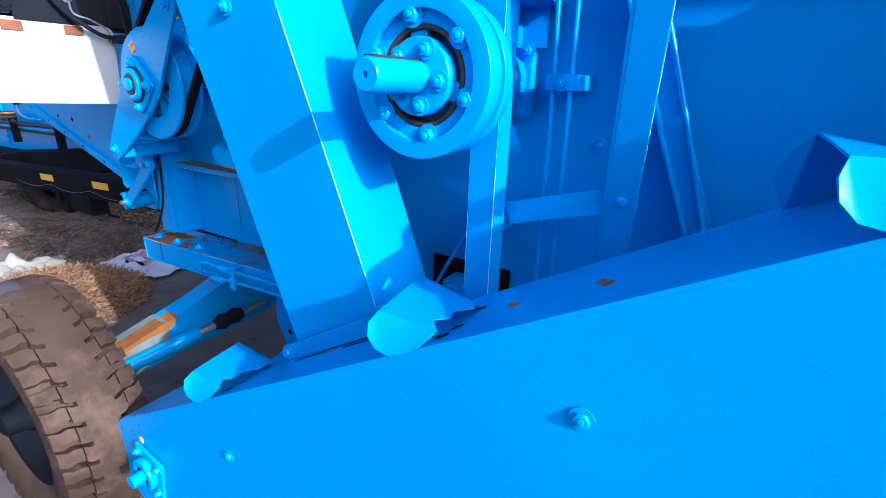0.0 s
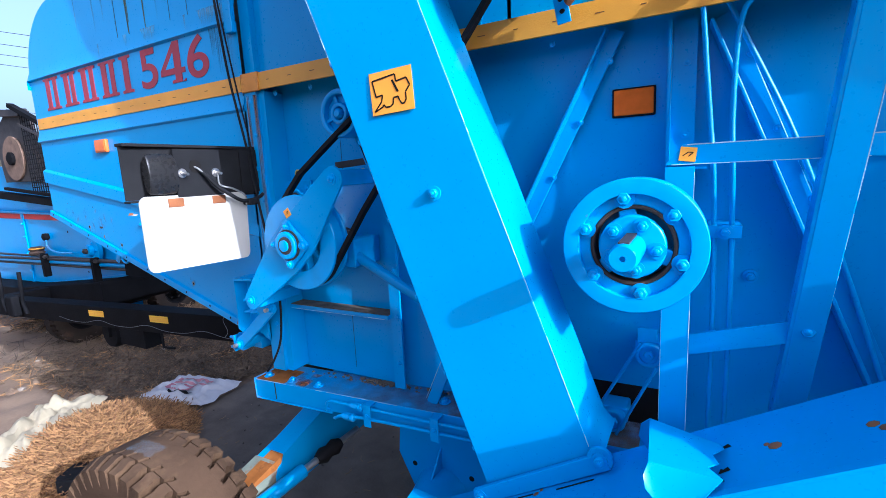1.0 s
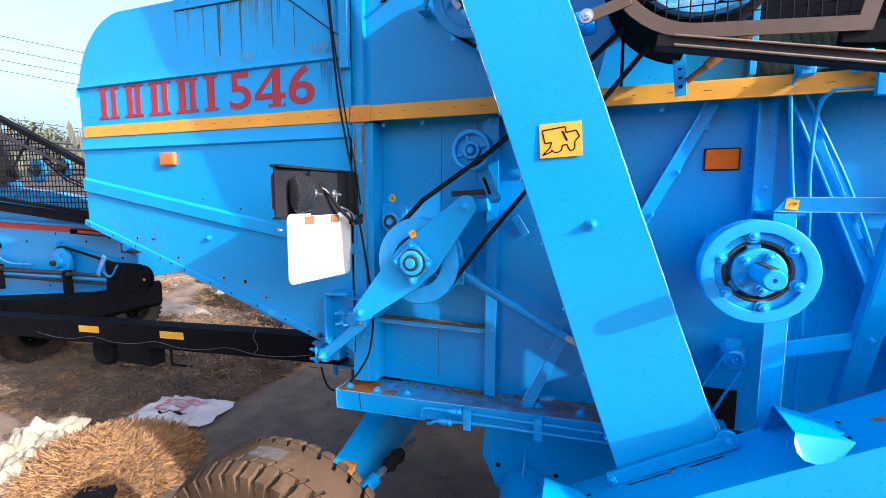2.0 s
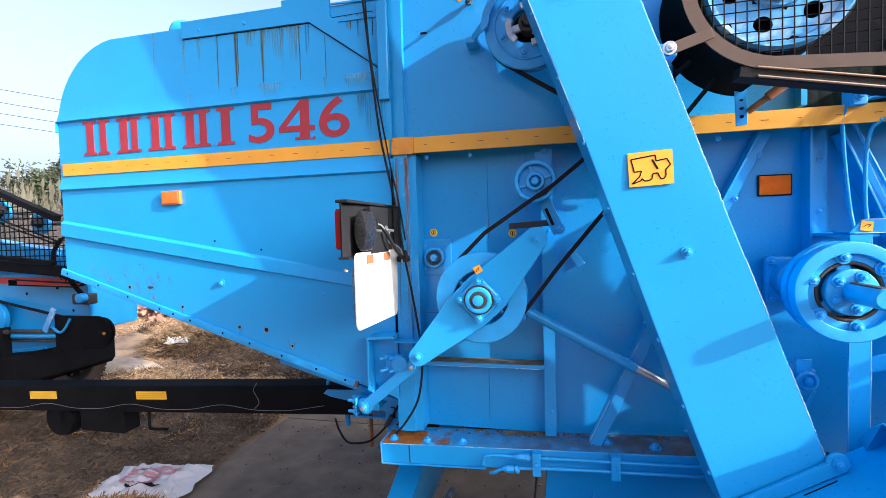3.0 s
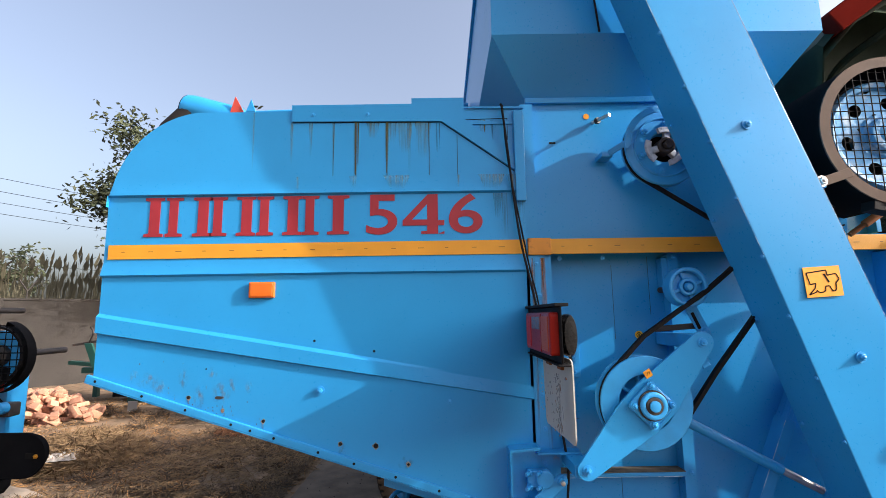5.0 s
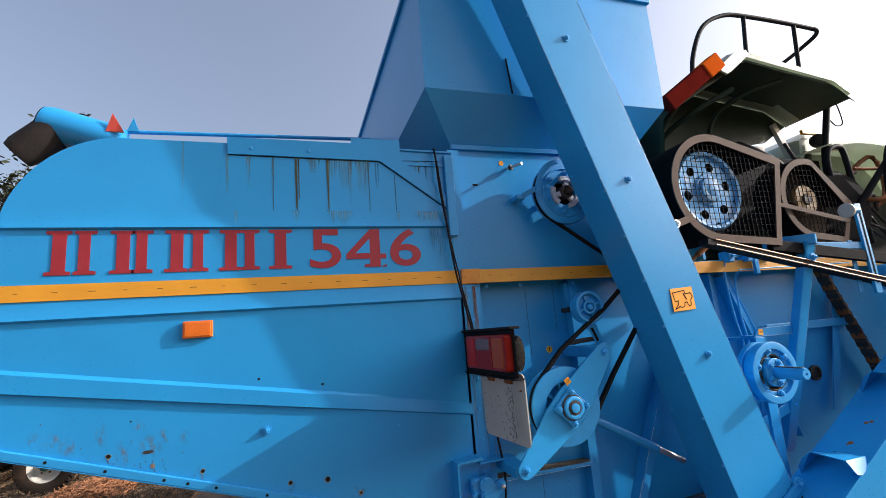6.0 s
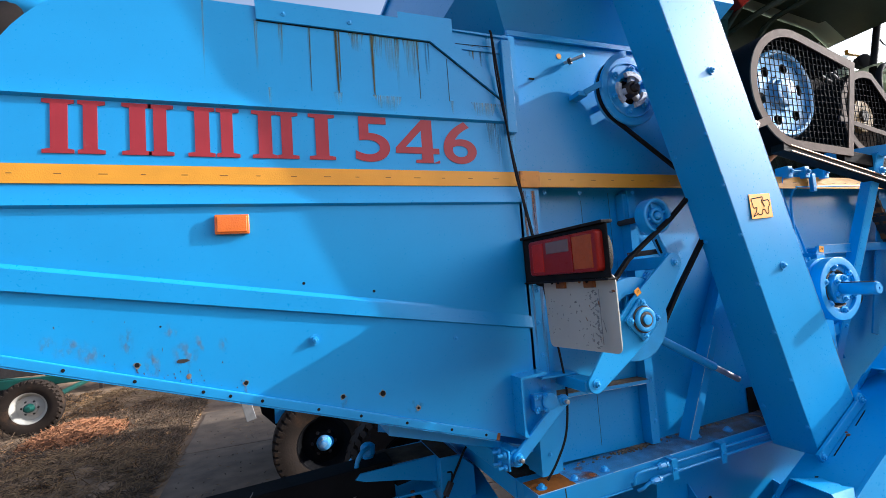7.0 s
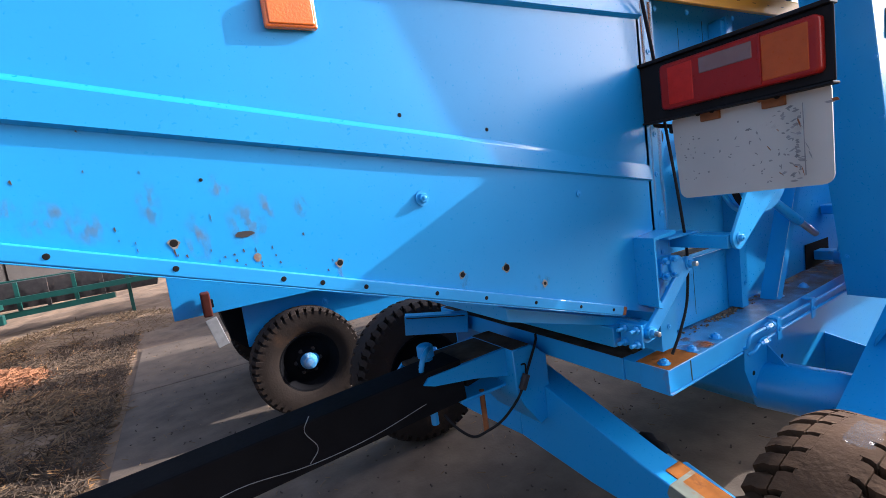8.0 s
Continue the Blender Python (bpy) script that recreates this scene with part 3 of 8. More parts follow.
for i in range(30):
    x = random.gauss(-1.13, 0.10) if i < 22 else random.uniform(-1.45, -0.9)
    z = ZB(x) + 0.016 + abs(random.gauss(0, 0.02 if i < 18 else 0.07))
    w, hgt = random.uniform(0.0006, 0.0020), random.uniform(0.0012, 0.006) * (1 if i % 4 else 1.8)
    part("paint_chip", prism(B(), [(x - w, z), (x + w * 0.4, z + hgt * 0.4), (x + w, z - hgt), (x - w * 0.3, z - hgt * 0.6)], -0.0008, -0.0003), chip, hood)

# ---- body of the machine ----
bm = B()
box(bm, -0.02, 3.4, 0.0955, 0.105, 0.92, 2.004)
body = part("body_panel", bm, blue_matte, combine, "blue side panel of the threshing body")
bm = B()
prism(bm, [(0.0, 2.012), (0.0, 2.556), (0.945, 2.556), (0.945, 2.37), (0.86, 2.012)], 0.045, 0.055, 0.0015)
upper = part("upper_panel", bm, blue, combine)
bm = B()
box(bm, 0.0, 0.945, 0.06, W1, 2.545, 2.556)
box(bm, 0.935, 0.945, 0.06, W1, 2.02, 2.545)
box(bm, 0.945, 3.4, 0.06, W1, 2.012, 2.022)
box(bm, -0.02, -0.012, 0.1, W1, 0.93, 2.54)
box(bm, 3.39, 3.4, 0.11, W1, 0.92, 2.01)
box(bm, -0.01, 3.38, W1 - 0.01, W1, 0.55, 2.01)
part("body_shell", bm, blue, combine)
bm = B()
prof = [(-0.03, 0.094), (-0.03, 0.0), (0.035, 0.0), (0.035, 0.012), (0.063, 0.012), (0.063, 0.094), (0.056, 0.094), (0.056, 0.02), (0.028, 0.02), (0.028, 0.008), (-0.022, 0.008), (-0.022, 0.094)]
lo = [[bm.verts.new((x, y, z)) for x, y in prof] for z in (0.93, 1.95)]
for i in range(len(prof)):
    bm.faces.new((lo[0][i], lo[0][(i + 1) % len(prof)], lo[1][(i + 1) % len(prof)], lo[1][i]))
bm.faces.new(lo[0])
bm.faces.new(lo[1])
post = part("corner_post", bm, blue_worn, combine, "blue corner post with brown rust runs")
for i in range(9):
    shared("screw", BOLT_S, post, Matrix.Translation((0.008 + 0.006 * (i % 2), 0.0, 1.0 + 0.115 * i)))
for i, x in enumerate((-0.008, 0.024, 0.032)):
    part("rust_streak", prism(B(), [(x - 0.004, 1.94), (x + 0.008, 1.94), (x + 0.006, 1.5), (x + 0.004, 1.2), (x - 0.002, 1.35)], -0.0016, -0.0004), rust_run, post, "brown rust run")
bm = B()
box(bm, -0.028, 0.02, 0.02, 0.05, 2.012, 2.54)
part("seam_post", bm, blue, combine)
bm = box(B(), 0.66, 1.30, 0.06, 0.066, 2.022, 2.36, 0.001)
box(bm, 1.283, 1.30, 0.02, 0.06, 2.022, 2.36, 0.001)
part("upper_panel", bm, blue, combine, "blue panel behind the belt guard")
# yellow rail along the body
bm = B()
box(bm, 0.035, 3.4, -0.004, 0.004, 1.953, 2.009, 0.0015)
box(bm, -0.02, 3.4, 0.0045, 0.095, 1.998, 2.006)
band = part("yellow_rail", bm, yellow, combine, "yellow reflective tape on a steel rail")
part("rail_cap", box(B(), -0.022, 0.062, -0.010, 0.004, 1.950, 2.012, 0.003), material("rusty_yellow", (0.62, 0.24, 0.02), 0.5, 0, 0.15, 9, 0.1, 80, dirt=RUSTC, dirt_amount=0.45, dirt_scale=9), band, "rust-stained yellow cap")
for i in range(30):
    part("tape_mark", box(B(), 0.1 + 0.097 * i, 0.111 + 0.097 * i + 0.005 * (i % 3), -0.0048, -0.0035, 1.98, 1.982), tape_ink, band)
for x in (0.1, 0.26, 0.52, 1.06):
    shared("bolt", BOLT_S, body, Matrix.Translation((x, 0.03, 1.94)))
# ribs, ledges and braces on the side panel
bm = B()
box(bm, 0.505, 0.545, 0.045, 0.053, 0.93, 1.95)
box(bm, 0.505, 0.512, 0.053, 0.094, 0.93, 1.95)
rib = part("rib", bm, blue, body, "blue upright angle rib")
for i in range(6):
    shared("screw", BOLT_S, rib, Matrix.Translation((0.53, 0.044, 1.02 + 0.16 * i)))
part("ledge", box(B(), 0.062, 0.505, 0.03, 0.094, 1.172, 1.186, 0.002), blue_worn, body, "ledge with dusty worn edge")
part("ledge_dust", box(B(), 0.063, 0.504, 0.034, 0.0935, 1.1864, 1.1885, 0.0), chaff, body, "brown dust on the ledge")


bm = strap(B(), (0.893, 1.346), (1.203, 1.957), 0.042, 0.065, 0.072)
strap(bm, (0.88, 1.355), (1.185, 1.958), 0.007, 0.04, 0.094)
one = part("rib", bm, blue, body, "slanting blue angle rib")
for x, z in ((1.19, 1.885), (1.12, 1.75), (1.05, 1.615)):
    shared("screw", BOLT_S, one, Matrix.Translation((x, 0.064, z)))
bm = box(B(), 1.325, 1.375, 0.065, 0.072, 1.55, 1.953)
box(bm, 1.318, 1.325, 0.04, 0.094, 1.55, 1.953)
one = part("rib", bm, blue, body)
for z in (1.86, 1.7):
    shared("screw", BOLT_S, one, Matrix.Translation((1.355, 0.064, z)))
bm = strap(B(), (1.42, 1.945), (1.75, 1.125), 0.042, 0.06, 0.068)
strap(bm, (1.40, 1.935), (1.73, 1.12), 0.008, 0.03, 0.094)
one = part("rib", bm, blue, body)
for x, z in ((1.475, 1.86), (1.53, 1.70), (1.60, 1.55), (1.68, 1.34)):
    shared("screw", BOLT_S, one, Matrix.Translation((x, 0.059, z)))
bm = strap(B(), (2.28, 1.95), (2.05, 1.2), 0.05, 0.06, 0.068)
part("rib", bm, blue, body)
bm = box(B(), 0.311, 0.3122, 0.0945, 0.0955, 1.64, 1.92)
box(bm, 0.4504, 0.4516, 0.0945, 0.0955, 1.73, 1.95)
box(bm, 0.063, 0.16, 0.0945, 0.0955, 1.357, 1.3582)
box(bm, 0.30, 0.3012, 0.0945, 0.0955, 0.95, 1.165)
part("body_seam", bm, seam_grime, body, "thin grimy sheet seams")
refl2 = part("side_reflector", box(B(), 1.196, 1.287, 0.084, 0.0945, 1.758, 1.819, 0.003), orange_dull, body, "dull orange side reflector with black rim")
part("reflector_rim", box(B(), 1.192, 1.291, 0.087, 0.0948, 1.754, 1.823, 0.003), black_plastic, refl2)
# slanting brace and pipe behind the elevator
bm = strap(B(), (0.672, 0.928), (0.868, 1.36), 0.036, 0.0, 0.005)
strap(bm, (0.657, 0.928), (0.853, 1.366), 0.005, 0.005, 0.06)
part("brace", bm, blue_worn, body, "slanting blue angle brace")
bm = rod(B(), (0.42, -0.02, 1.405), (0.80, -0.02, 1.205), 0.017)
part("tension_rod", bm, blue, body, "blue pipe brace with chrome end")
part("rod_end", rod(B(), (0.795, -0.02, 1.2076), (0.93, -0.02, 1.137), 0.0125), steel, body, "bare steel rod end")
bm = box(B(), 0.40, 0.45, -0.045, 0.09, 1.36, 1.45, 0.004)
part("rod_bracket", bm, cast_blue, body)
# lower frame
BEAM = lambda x: 0.902 + 0.038 * x
BEAM_TILT = Matrix.Translation((0, 0, BEAM(0))) @ Matrix.Rotation(-math.atan(0.038), 4, "Y")
bm = box(B(), -0.082, 1.3, -0.05, 0.105, -0.0695, 0.0, 0.003, BEAM_TILT)
frame_beam = part("chassis_beam", bm, blue_worn, combine, "blue box beam with rust and chaff on top")
part("end_plate", box(B(), -0.0865, -0.0822, -0.052, 0.045, -0.074, 0.004, 0.001, BEAM_TILT), blue_rusty, frame_beam, "rust-edged end plate of the beam")
part("bottom_lip", box(B(), -0.082, 0.30, -0.054, 0.0, -0.0755, -0.0702, 0.001, BEAM_TILT), blue_rusty, frame_beam, "rusty lip under the beam")
part("weld_seam", box(B(), 0.022, 0.026, -0.0512, -0.0495, -0.066, -0.003, 0.0, BEAM_TILT), seam_grime, frame_beam, "grimy weld across the beam")
road_dust = material("dark_brown_dust", (0.06, 0.045, 0.032), 0.95, 0, 0.4, 14, 0.5, 110, dirt=(0.03, 0.05, 0.07), dirt_amount=0.35, dirt_scale=7, spec=0.1)
beam_dust = thin_stain("brown_dust_film", (0.17, 0.135, 0.10), 0.75, (1, 1, 1), 18, 0.2, 0.6, False)
part("dust_film", box(B(), 0.07, 1.28, -0.046, 0.1, 0.0005, 0.0015, 0.0, BEAM_TILT), beam_dust, frame_beam, "brown dust film")
random.seed(77)
bm = B()
for i in range(240):
    x = random.gauss(0.44, 0.055) if i < 170 else random.uniform(0.1, 1.0)
    y = 0.085 - abs(random.gauss(0, 0.014))
    size = random.uniform(0.002, 0.0065)
    made = bmesh.ops.create_icosphere(bm, subdivisions=1, radius=size)["verts"]
    for v in made:
        v.co = Vector((x + v.co.x * random.uniform(0.7, 1.8), y + v.co.y, BEAM(x) + size * 0.5 + v.co.z * 0.7))
tagged(part("chaff_layer", bm, chaff, frame_beam, "brown chaff and clods", 60), kind="stuff")
for x, y in ((-0.045, -0.012), (0.085, -0.018), (0.215, -0.018), (0.71, 0.02), (0.86, 0.0)):
    shared("bolt", BOLT_L, frame_beam, Matrix.Translation((x, y, BEAM(x))) @ Matrix.Rotation(radians(-90), 4, "X"))
bm = box(B(), -0.079, 0.07, -0.047, 0.06, 0.0005, 0.0015, 0.0, BEAM_TILT)
part("rust_patch", bm, fresh_rust, frame_beam, "rust patch on the beam corner")
part("rust_film", box(B(), 0.071, 0.17, -0.046, 0.055, 0.002, 0.0028, 0.0, BEAM_TILT), rust_film, frame_beam, "thin rust bloom")
rear_beam = part("rear_crossbeam", box(B(), -0.084, -0.03, 0.106, W1, 0.826, 0.8985, 0.003), blue_worn, combine, "blue rear cross beam, dusty brown on top")
part("dust_layer", box(B(), -0.081, -0.031, 0.11, W1 - 0.02, 0.898, 0.9005, 0.001), road_dust, rear_beam, "dark brown dust on the beam")
part("inner_deck", box(B(), -0.029, 0.06, 0.106, W1 - 0.02, 0.84, 0.885, 0.002), road_dust, rear_beam, "dusty deck behind the beam")
for k, line in enumerate(([(0.298, -0.06, 0.858), (0.296, -0.072, 0.866), (0.302, -0.074, 0.888), (0.325, -0.074, 0.9), (0.40, -0.074, 0.902), (0.6, -0.074, 0.908), (1.1, -0.074, 0.922)], [(0.318, -0.06, 0.832), (0.336, -0.072, 0.842), (0.36, -0.074, 0.855), (0.42, -0.074, 0.864), (0.6, -0.074, 0.875), (1.1, -0.074, 0.893)])):
    part("hydraulic_pipe", sweep(B(), smooth_path(line), 0.0058), blue, frame_beam, "painted hydraulic pipe")
    x, z = ((0.415, 0.9025), (0.378, 0.8585))[k]
    bm = lathe(B(), [(0.0125, 0), (0.0125, 0.024)], (x, -0.074, z), (x + 0.1, -0.074, z + 0.003), 6)
    lathe(bm, [(0.0135, 0.027), (0.0135, 0.038), (0.009, 0.042)], (x, -0.074, z), (x + 0.1, -0.074, z + 0.003), 6)
    lathe(bm, [(0.0085, -0.012), (0.0105, 0.0)], (x, -0.074, z), (x + 0.1, -0.074, z + 0.003), 12)
    part("pipe_fitting", bm, cast_blue, frame_beam)
for x, z in ((0.478, 0.884), (0.727, 0.894)):
    bm = box(B(), x - 0.014, x + 0.014, -0.085, -0.081, z - 0.038, z + 0.037, 0.0015)
    box(bm, x - 0.014, x + 0.014, -0.081, -0.05, z + 0.032, z + 0.037, 0.001)
    clamp = part("pipe_clamp", bm, blue, frame_beam)
    shared("bolt", BOLT_S, clamp, Matrix.Translation((x, -0.085, z)))
bm = prism(B(), [(0.515, 0.853), (3.3, 0.857), (3.3, 0.5), (1.2, 0.42), (0.62, 0.50), (0.555, 0.575), (0.50, 0.69)], 0.05, W1 - 0.05)
part("bottom_pan", bm, blue, combine, "blue bottom pan with dark holes")
for x, z in ((0.562, 0.66), (0.777, 0.663)):
    part("pan_hole", lathe(B(), [(0.01, 0), (0.008, 0.002)], (x, 0.0505, z), (x, -1, z), 12), ink, combine)
bm = lathe(B(), [(0.094, 0), (0.094, 0.3), (0.1, 0.3), (0.1, 0.33), (0.094, 0.34), (0.094, 0.42)], (0.66, 0.08, 0.58), (0.745, -0.32, 0.575), 32)
# added plate: blocks the sun so only a small patch lights the pan
part("pan_shade_plate", plate_yz([(0.05, 0.66), (0.05, 0.45), (-0.214, 0.45), (-0.214, 0.60)], 1.15, 1.156), blue, combine, "added blue plate that keeps sun off the bottom pan")
cross = part("cross_auger_tube", bm, blue, combine, "blue cross auger tube")
part("gusset", plate_yz([(0.05, 0.745), (0.05, 0.66), (-0.035, 0.655)], 0.664, 0.670), blue, cross, "small triangular gusset")

# ---- grain elevator ----
EL = lambda z: 0.318 - 0.365 * (z - 2.769)
EDGE = lambda z: EL(z) - 0.003 - 0.016 * min(1.0, max(0.0, (1.9 - z) / 0.8))
LEAN = lambda z: -0.027 * (z - 1.15)
bm = prism(B(), [(EDGE(3.55), 3.55), (EDGE(1.9), 1.9), (EDGE(1.1), 1.1), (EDGE(0.885), 0.885), (1.233, 1.048), (EL(1.075) + 0.272, 1.075), (EL(3.55) + 0.272, 3.55)], -0.275, -0.10, 0.004)
for v in bm.verts:
    v.co.y += LEAN(v.co.z)
elev = part("grain_elevator", bm, blue, combine, "tall slanting blue grain elevator casing")
left_screw = mesh_of("casing_screw", hexagon(B(), (0, 0, 0), (-1, 0, -0.365), 0.0055, 0.0055, 0.008), cast_blue)
for i in range(14):
    z = 1.0 + 0.18 * i
    shared("screw", left_screw, elev, Matrix.Translation((EDGE(z), -0.266 + LEAN(z), z)))
for i in range(7):
    z = 1.05 + 0.33 * i
    shared("screw", left_screw, elev, Matrix.Translation((EDGE(z), -0.12 + LEAN(z), z)))
for x, z in ((0.886, 1.599), (0.615, 2.31), (0.40, 2.9)):
    shared("bolt", BOLT_M, elev, Matrix.Translation((x, -0.276 + LEAN(z), z)))
boot = part("foot_strap", strap(B(), (0.956, 0.890), (1.244, 1.0605), 0.036, -0.288, -0.276), blue, elev)
part("strap_ear", lathe(B(), [(0.026, 0), (0.026, 0.007), (0.024, 0.009)], (1.231, -0.277, 1.060), (1.231, -1, 1.060), 24), blue, boot)
for x, z in ((0.966, 0.897), (1.231, 1.060)):
    shared("bolt", BOLT_M, boot, Matrix.Translation((x, -0.287, z)))


def sticker(x0, x1, z0, z1, y, parent, lean=0.0, detail=True):
    c = Matrix.Translation(((x0 + x1) / 2, 0, (z0 + z1) / 2)) @ Matrix.Rotation(lean, 4, "Y")
    w, hgt = (x1 - x0) / 2, (z1 - z0) / 2
    one = part("warning_sticker", box(B(), -w, w, y - 0.0018, y - 0.0004, -hgt, hgt, 0.0004, c), sticker_y, parent, "orange warning sticker with black outline drawing")
    if detail:
        t = (0.033 if w > 0.02 else 0.06) * w
        bm = B()
        pts = [(-0.86, 0.62), (0.24, 0.74), (0.26, 0.40), (0.74, 0.48), (0.88, 0.12), (0.66, -0.16), (0.66, -0.5), (0.56, -0.66), (0.44, -0.66), (0.36, -0.5), (0.3, -0.3), (0.08, -0.32), (0.04, -0.6), (-0.1, -0.7), (-0.3, -0.7), (-0.42, -0.55), (-0.46, -0.66), (-0.86, -0.82), (-0.5, -0.4), (-0.42, -0.1), (-0.74, -0.14), (-0.86, 0.62)]
        if w < 0.02:
            pts = [(-0.6, -0.3), (0.0, 0.3), (0.6, 0.3), (0.1, -0.3)]
        for (a, b), (d, e) in zip(pts, pts[1:]):
            p, q = Vector((a * w, 0, b * hgt)), Vector((d * w, 0, e * hgt))
            s = (q - p).normalized()
            s = Vector((-s.z, 0, s.x)) * t
            vs = [bm.verts.new(c @ (v + Vector((0, y - 0.0026, 0)))) for v in (p + s, q + s, q - s, p - s)]
            bm.faces.new(vs)
        if w > 0.02:
            vs = [bm.verts.new(c @ Vector((a * w, y - 0.0026, b * hgt))) for a, b in ((0.04, 0.5), (0.13, 0.52), (0.36, -0.06), (0.27, -0.1))]
            bm.faces.new(vs)
        part("sticker_drawing", bm, ink, one)
    return one


sticker(0.742, 0.852, 1.776, 1.866, -0.277 + LEAN(1.821), elev, radians(-3))

# ---- hopper ----
bm = B()
HX0, HX1, HY0, HY1, HZ, HT = -0.14, 1.09, -0.086, 1.9, 2.765, 3.36
ring_v = []
for z, x0, x1, y0, y1 in ((2.565, 0.0, 0.94, 0.045, 1.24), (HZ, HX0, HX1, HY0, HY1), (HT, HX0, HX1, HY0, HY1), (HT, HX0 + 0.008, HX1 - 0.008, HY0 + 0.008, HY1 - 0.008), (HZ, HX0 + 0.008, HX1 - 0.008, HY0 + 0.008, HY1 - 0.008), (2.58, 0.01, 0.93, 0.055, 1.23)):
    ring_v.append([bm.verts.new(p) for p in ((x0, y0, z), (x1, y0, z), (x1, y1, z), (x0, y1, z))])
for a, b in zip(ring_v, ring_v[1:]):
    for i in range(4):
        bm.faces.new((a[i], a[(i + 1) % 4], b[(i + 1) % 4], b[i]))
bm.faces.new(ring_v[-1])
hopper = part("grain_hopper", bm, blue, combine, "blue sheet-metal grain hopper with sloping base", 12)
bm = B()
box(bm, HX0 - 0.014, HX1 + 0.014, HY0 - 0.014, HY0 + 0.012, HT - 0.012, HT + 0.014, 0.004)
box(bm, HX0 - 0.016, HX0 + 0.010, HY0 + 0.012, HY1, HT - 0.012, HT + 0.014, 0.004)
part("hopper_rim", bm, blue, hopper)
part("hopper_base_edge", box(B(), -0.004, 0.95, 0.03, 0.0445, 2.55, 2.572, 0.002), blue, hopper)
part("side_seam", strap(B(), (0.245, 2.94), (0.26, 2.77), 0.007, HY0 - 0.003, HY0 - 0.0005, 0), ink, hopper)
# unloading pipe along the far top edge of the hood
bm = rod(B(), (-0.15, 1.2, 2.86), (-1.62, 1.2, 2.955), 0.07, 24)
pipe = part("unloading_pipe", bm, blue, combine, "blue unloading auger pipe with flared spout")
bm = lathe(B(), [(0.08, 0), (0.10, 0.05), (0.10, 0.36), (0.092, 0.40)], (-1.60, 1.2, 2.985), (-2.0, 1.2, 3.10), 24)
part("spout", bm, blue, pipe)
part("guide_rod", rod(B(), (-1.72, 1.2, 3.062), (-0.15, 1.2, 3.10), 0.012, 10), blue, pipe, "thin blue guide rod")
part("spout_mouth", lathe(B(), [(0.091, 0), (0.091, 0.006)], (-1.984, 1.2, 3.095), (-2.384, 1.2, 3.21), 24), black, pipe)
part("sleeve", lathe(B(), [(0.093, 0), (0.098, 0.04), (0.092, 0.2), (0.08, 0.24)], (-1.92, 1.2, 3.06), (-2.12, 1.2, 2.88), 22), material("dark_canvas", (0.018, 0.013, 0.011), 0.9, 0, 0.3, 14, 0.3, 60), pipe, "dark canvas sleeve")
part("red_flap", prism(B(), [(-1.66, 3.02), (-1.63, 3.13), (-1.57, 3.02)], 1.10, 1.112), material("red_flap", (0.6, 0.07, 0.04), 0.5), pipe, "red triangular flap")
part("blue_fin", prism(B(), [(-1.55, 3.02), (-1.52, 3.10), (-1.49, 3.02)], 1.08, 1.09), blue, pipe)
bm = box(B(), -1.3, -1.24, 1.14, 1.255, 2.5, 2.93)
box(bm, -0.5, -0.44, 1.14, 1.255, 2.5, 2.84)
part("pipe_stand", bm, blue, pipe)

# ---- inclined trough with its buckets ----
SL = math.atan(0.575)
TZ = lambda x: 1.125 + 0.575 * (x - 1.4)
cx, cz, cr = 0.50, 0.42, 0.17
outline = [(2.5, TZ(2.5)), (0.62, TZ(0.62))]
outline += [(cx + cr * math.cos(a), cz + cr * math.sin(a)) for a in [radians(120 + 180 * i / 14) for i in range(15)]]
outline += [(2.5 + 0.17, TZ(2.5) - 0.295)]
trough = part("inclined_trough", prism(B(), outline, -0.43, -0.215, 0.006), blue, combine, "wide blue inclined conveyor trough")
bm = B()
box(bm, 0.40, 2.55, -0.432, -0.418, -0.003, 0.003, 0.001, Matrix.Translation((0.25, 0, TZ(0.25))) @ Matrix.Rotation(-SL, 4, "Y"))
part("trough_lip", bm, blue, trough)
for x, z in ((1.639, 1.12), (0.913, 0.689), (2.2, 1.42)):
    shared("bolt", BOLT_M, trough, Matrix.Translation((x, -0.431, z)) @ Matrix.Diagonal((1, 0.6, 1, 1)))
for x, y in ((1.62, -0.33), (1.95, -0.30), (1.63, -0.345)):
    part("rust_chip", lathe(B(), [(0.009, 0), (0.006, 0.0015)], (x, y, TZ(x)), (x - 0.5, y, TZ(x) + 0.87), 7), rust, trough)
for x0, x1 in ((1.005, 1.096), (1.148, 1.222)):
    part("seam_slot", bar3(B(), (x0, -0.303, TZ(x0) + 0.0006), (x1, -0.299, TZ(x1) + 0.0006), 0.0035, 0.0014, (-0.5, 0, 0.87), 0.0), ink, trough, "dark open seam in the sheet")
for x, y, r in ((1.103, -0.300, 0.0075), (1.112, -0.290, 0.005), (1.507, -0.327, 0.011), (1.497, -0.318, 0.005)):
    part("paint_chip", lathe(B(), [(r, 0), (r * 0.6, 0.0013)], (x, y, TZ(x)), (x - 0.5, y, TZ(x) + 0.87), 7), rust, trough)
bm = box(B(), -0.066, 0.066, -0.442, -0.4305, -0.066, 0.066, 0.006, Matrix.Translation((0.53, 0, 0.445)) @ Matrix.Rotation(radians(12), 4, "Y"))
ring(bm, 0.03, 0.048, (0.53, -0.442, 0.445), (0.53, -0.462, 0.445))
bearing = part("bearing_flange", bm, cast_blue, trough, "square cast bearing flange")
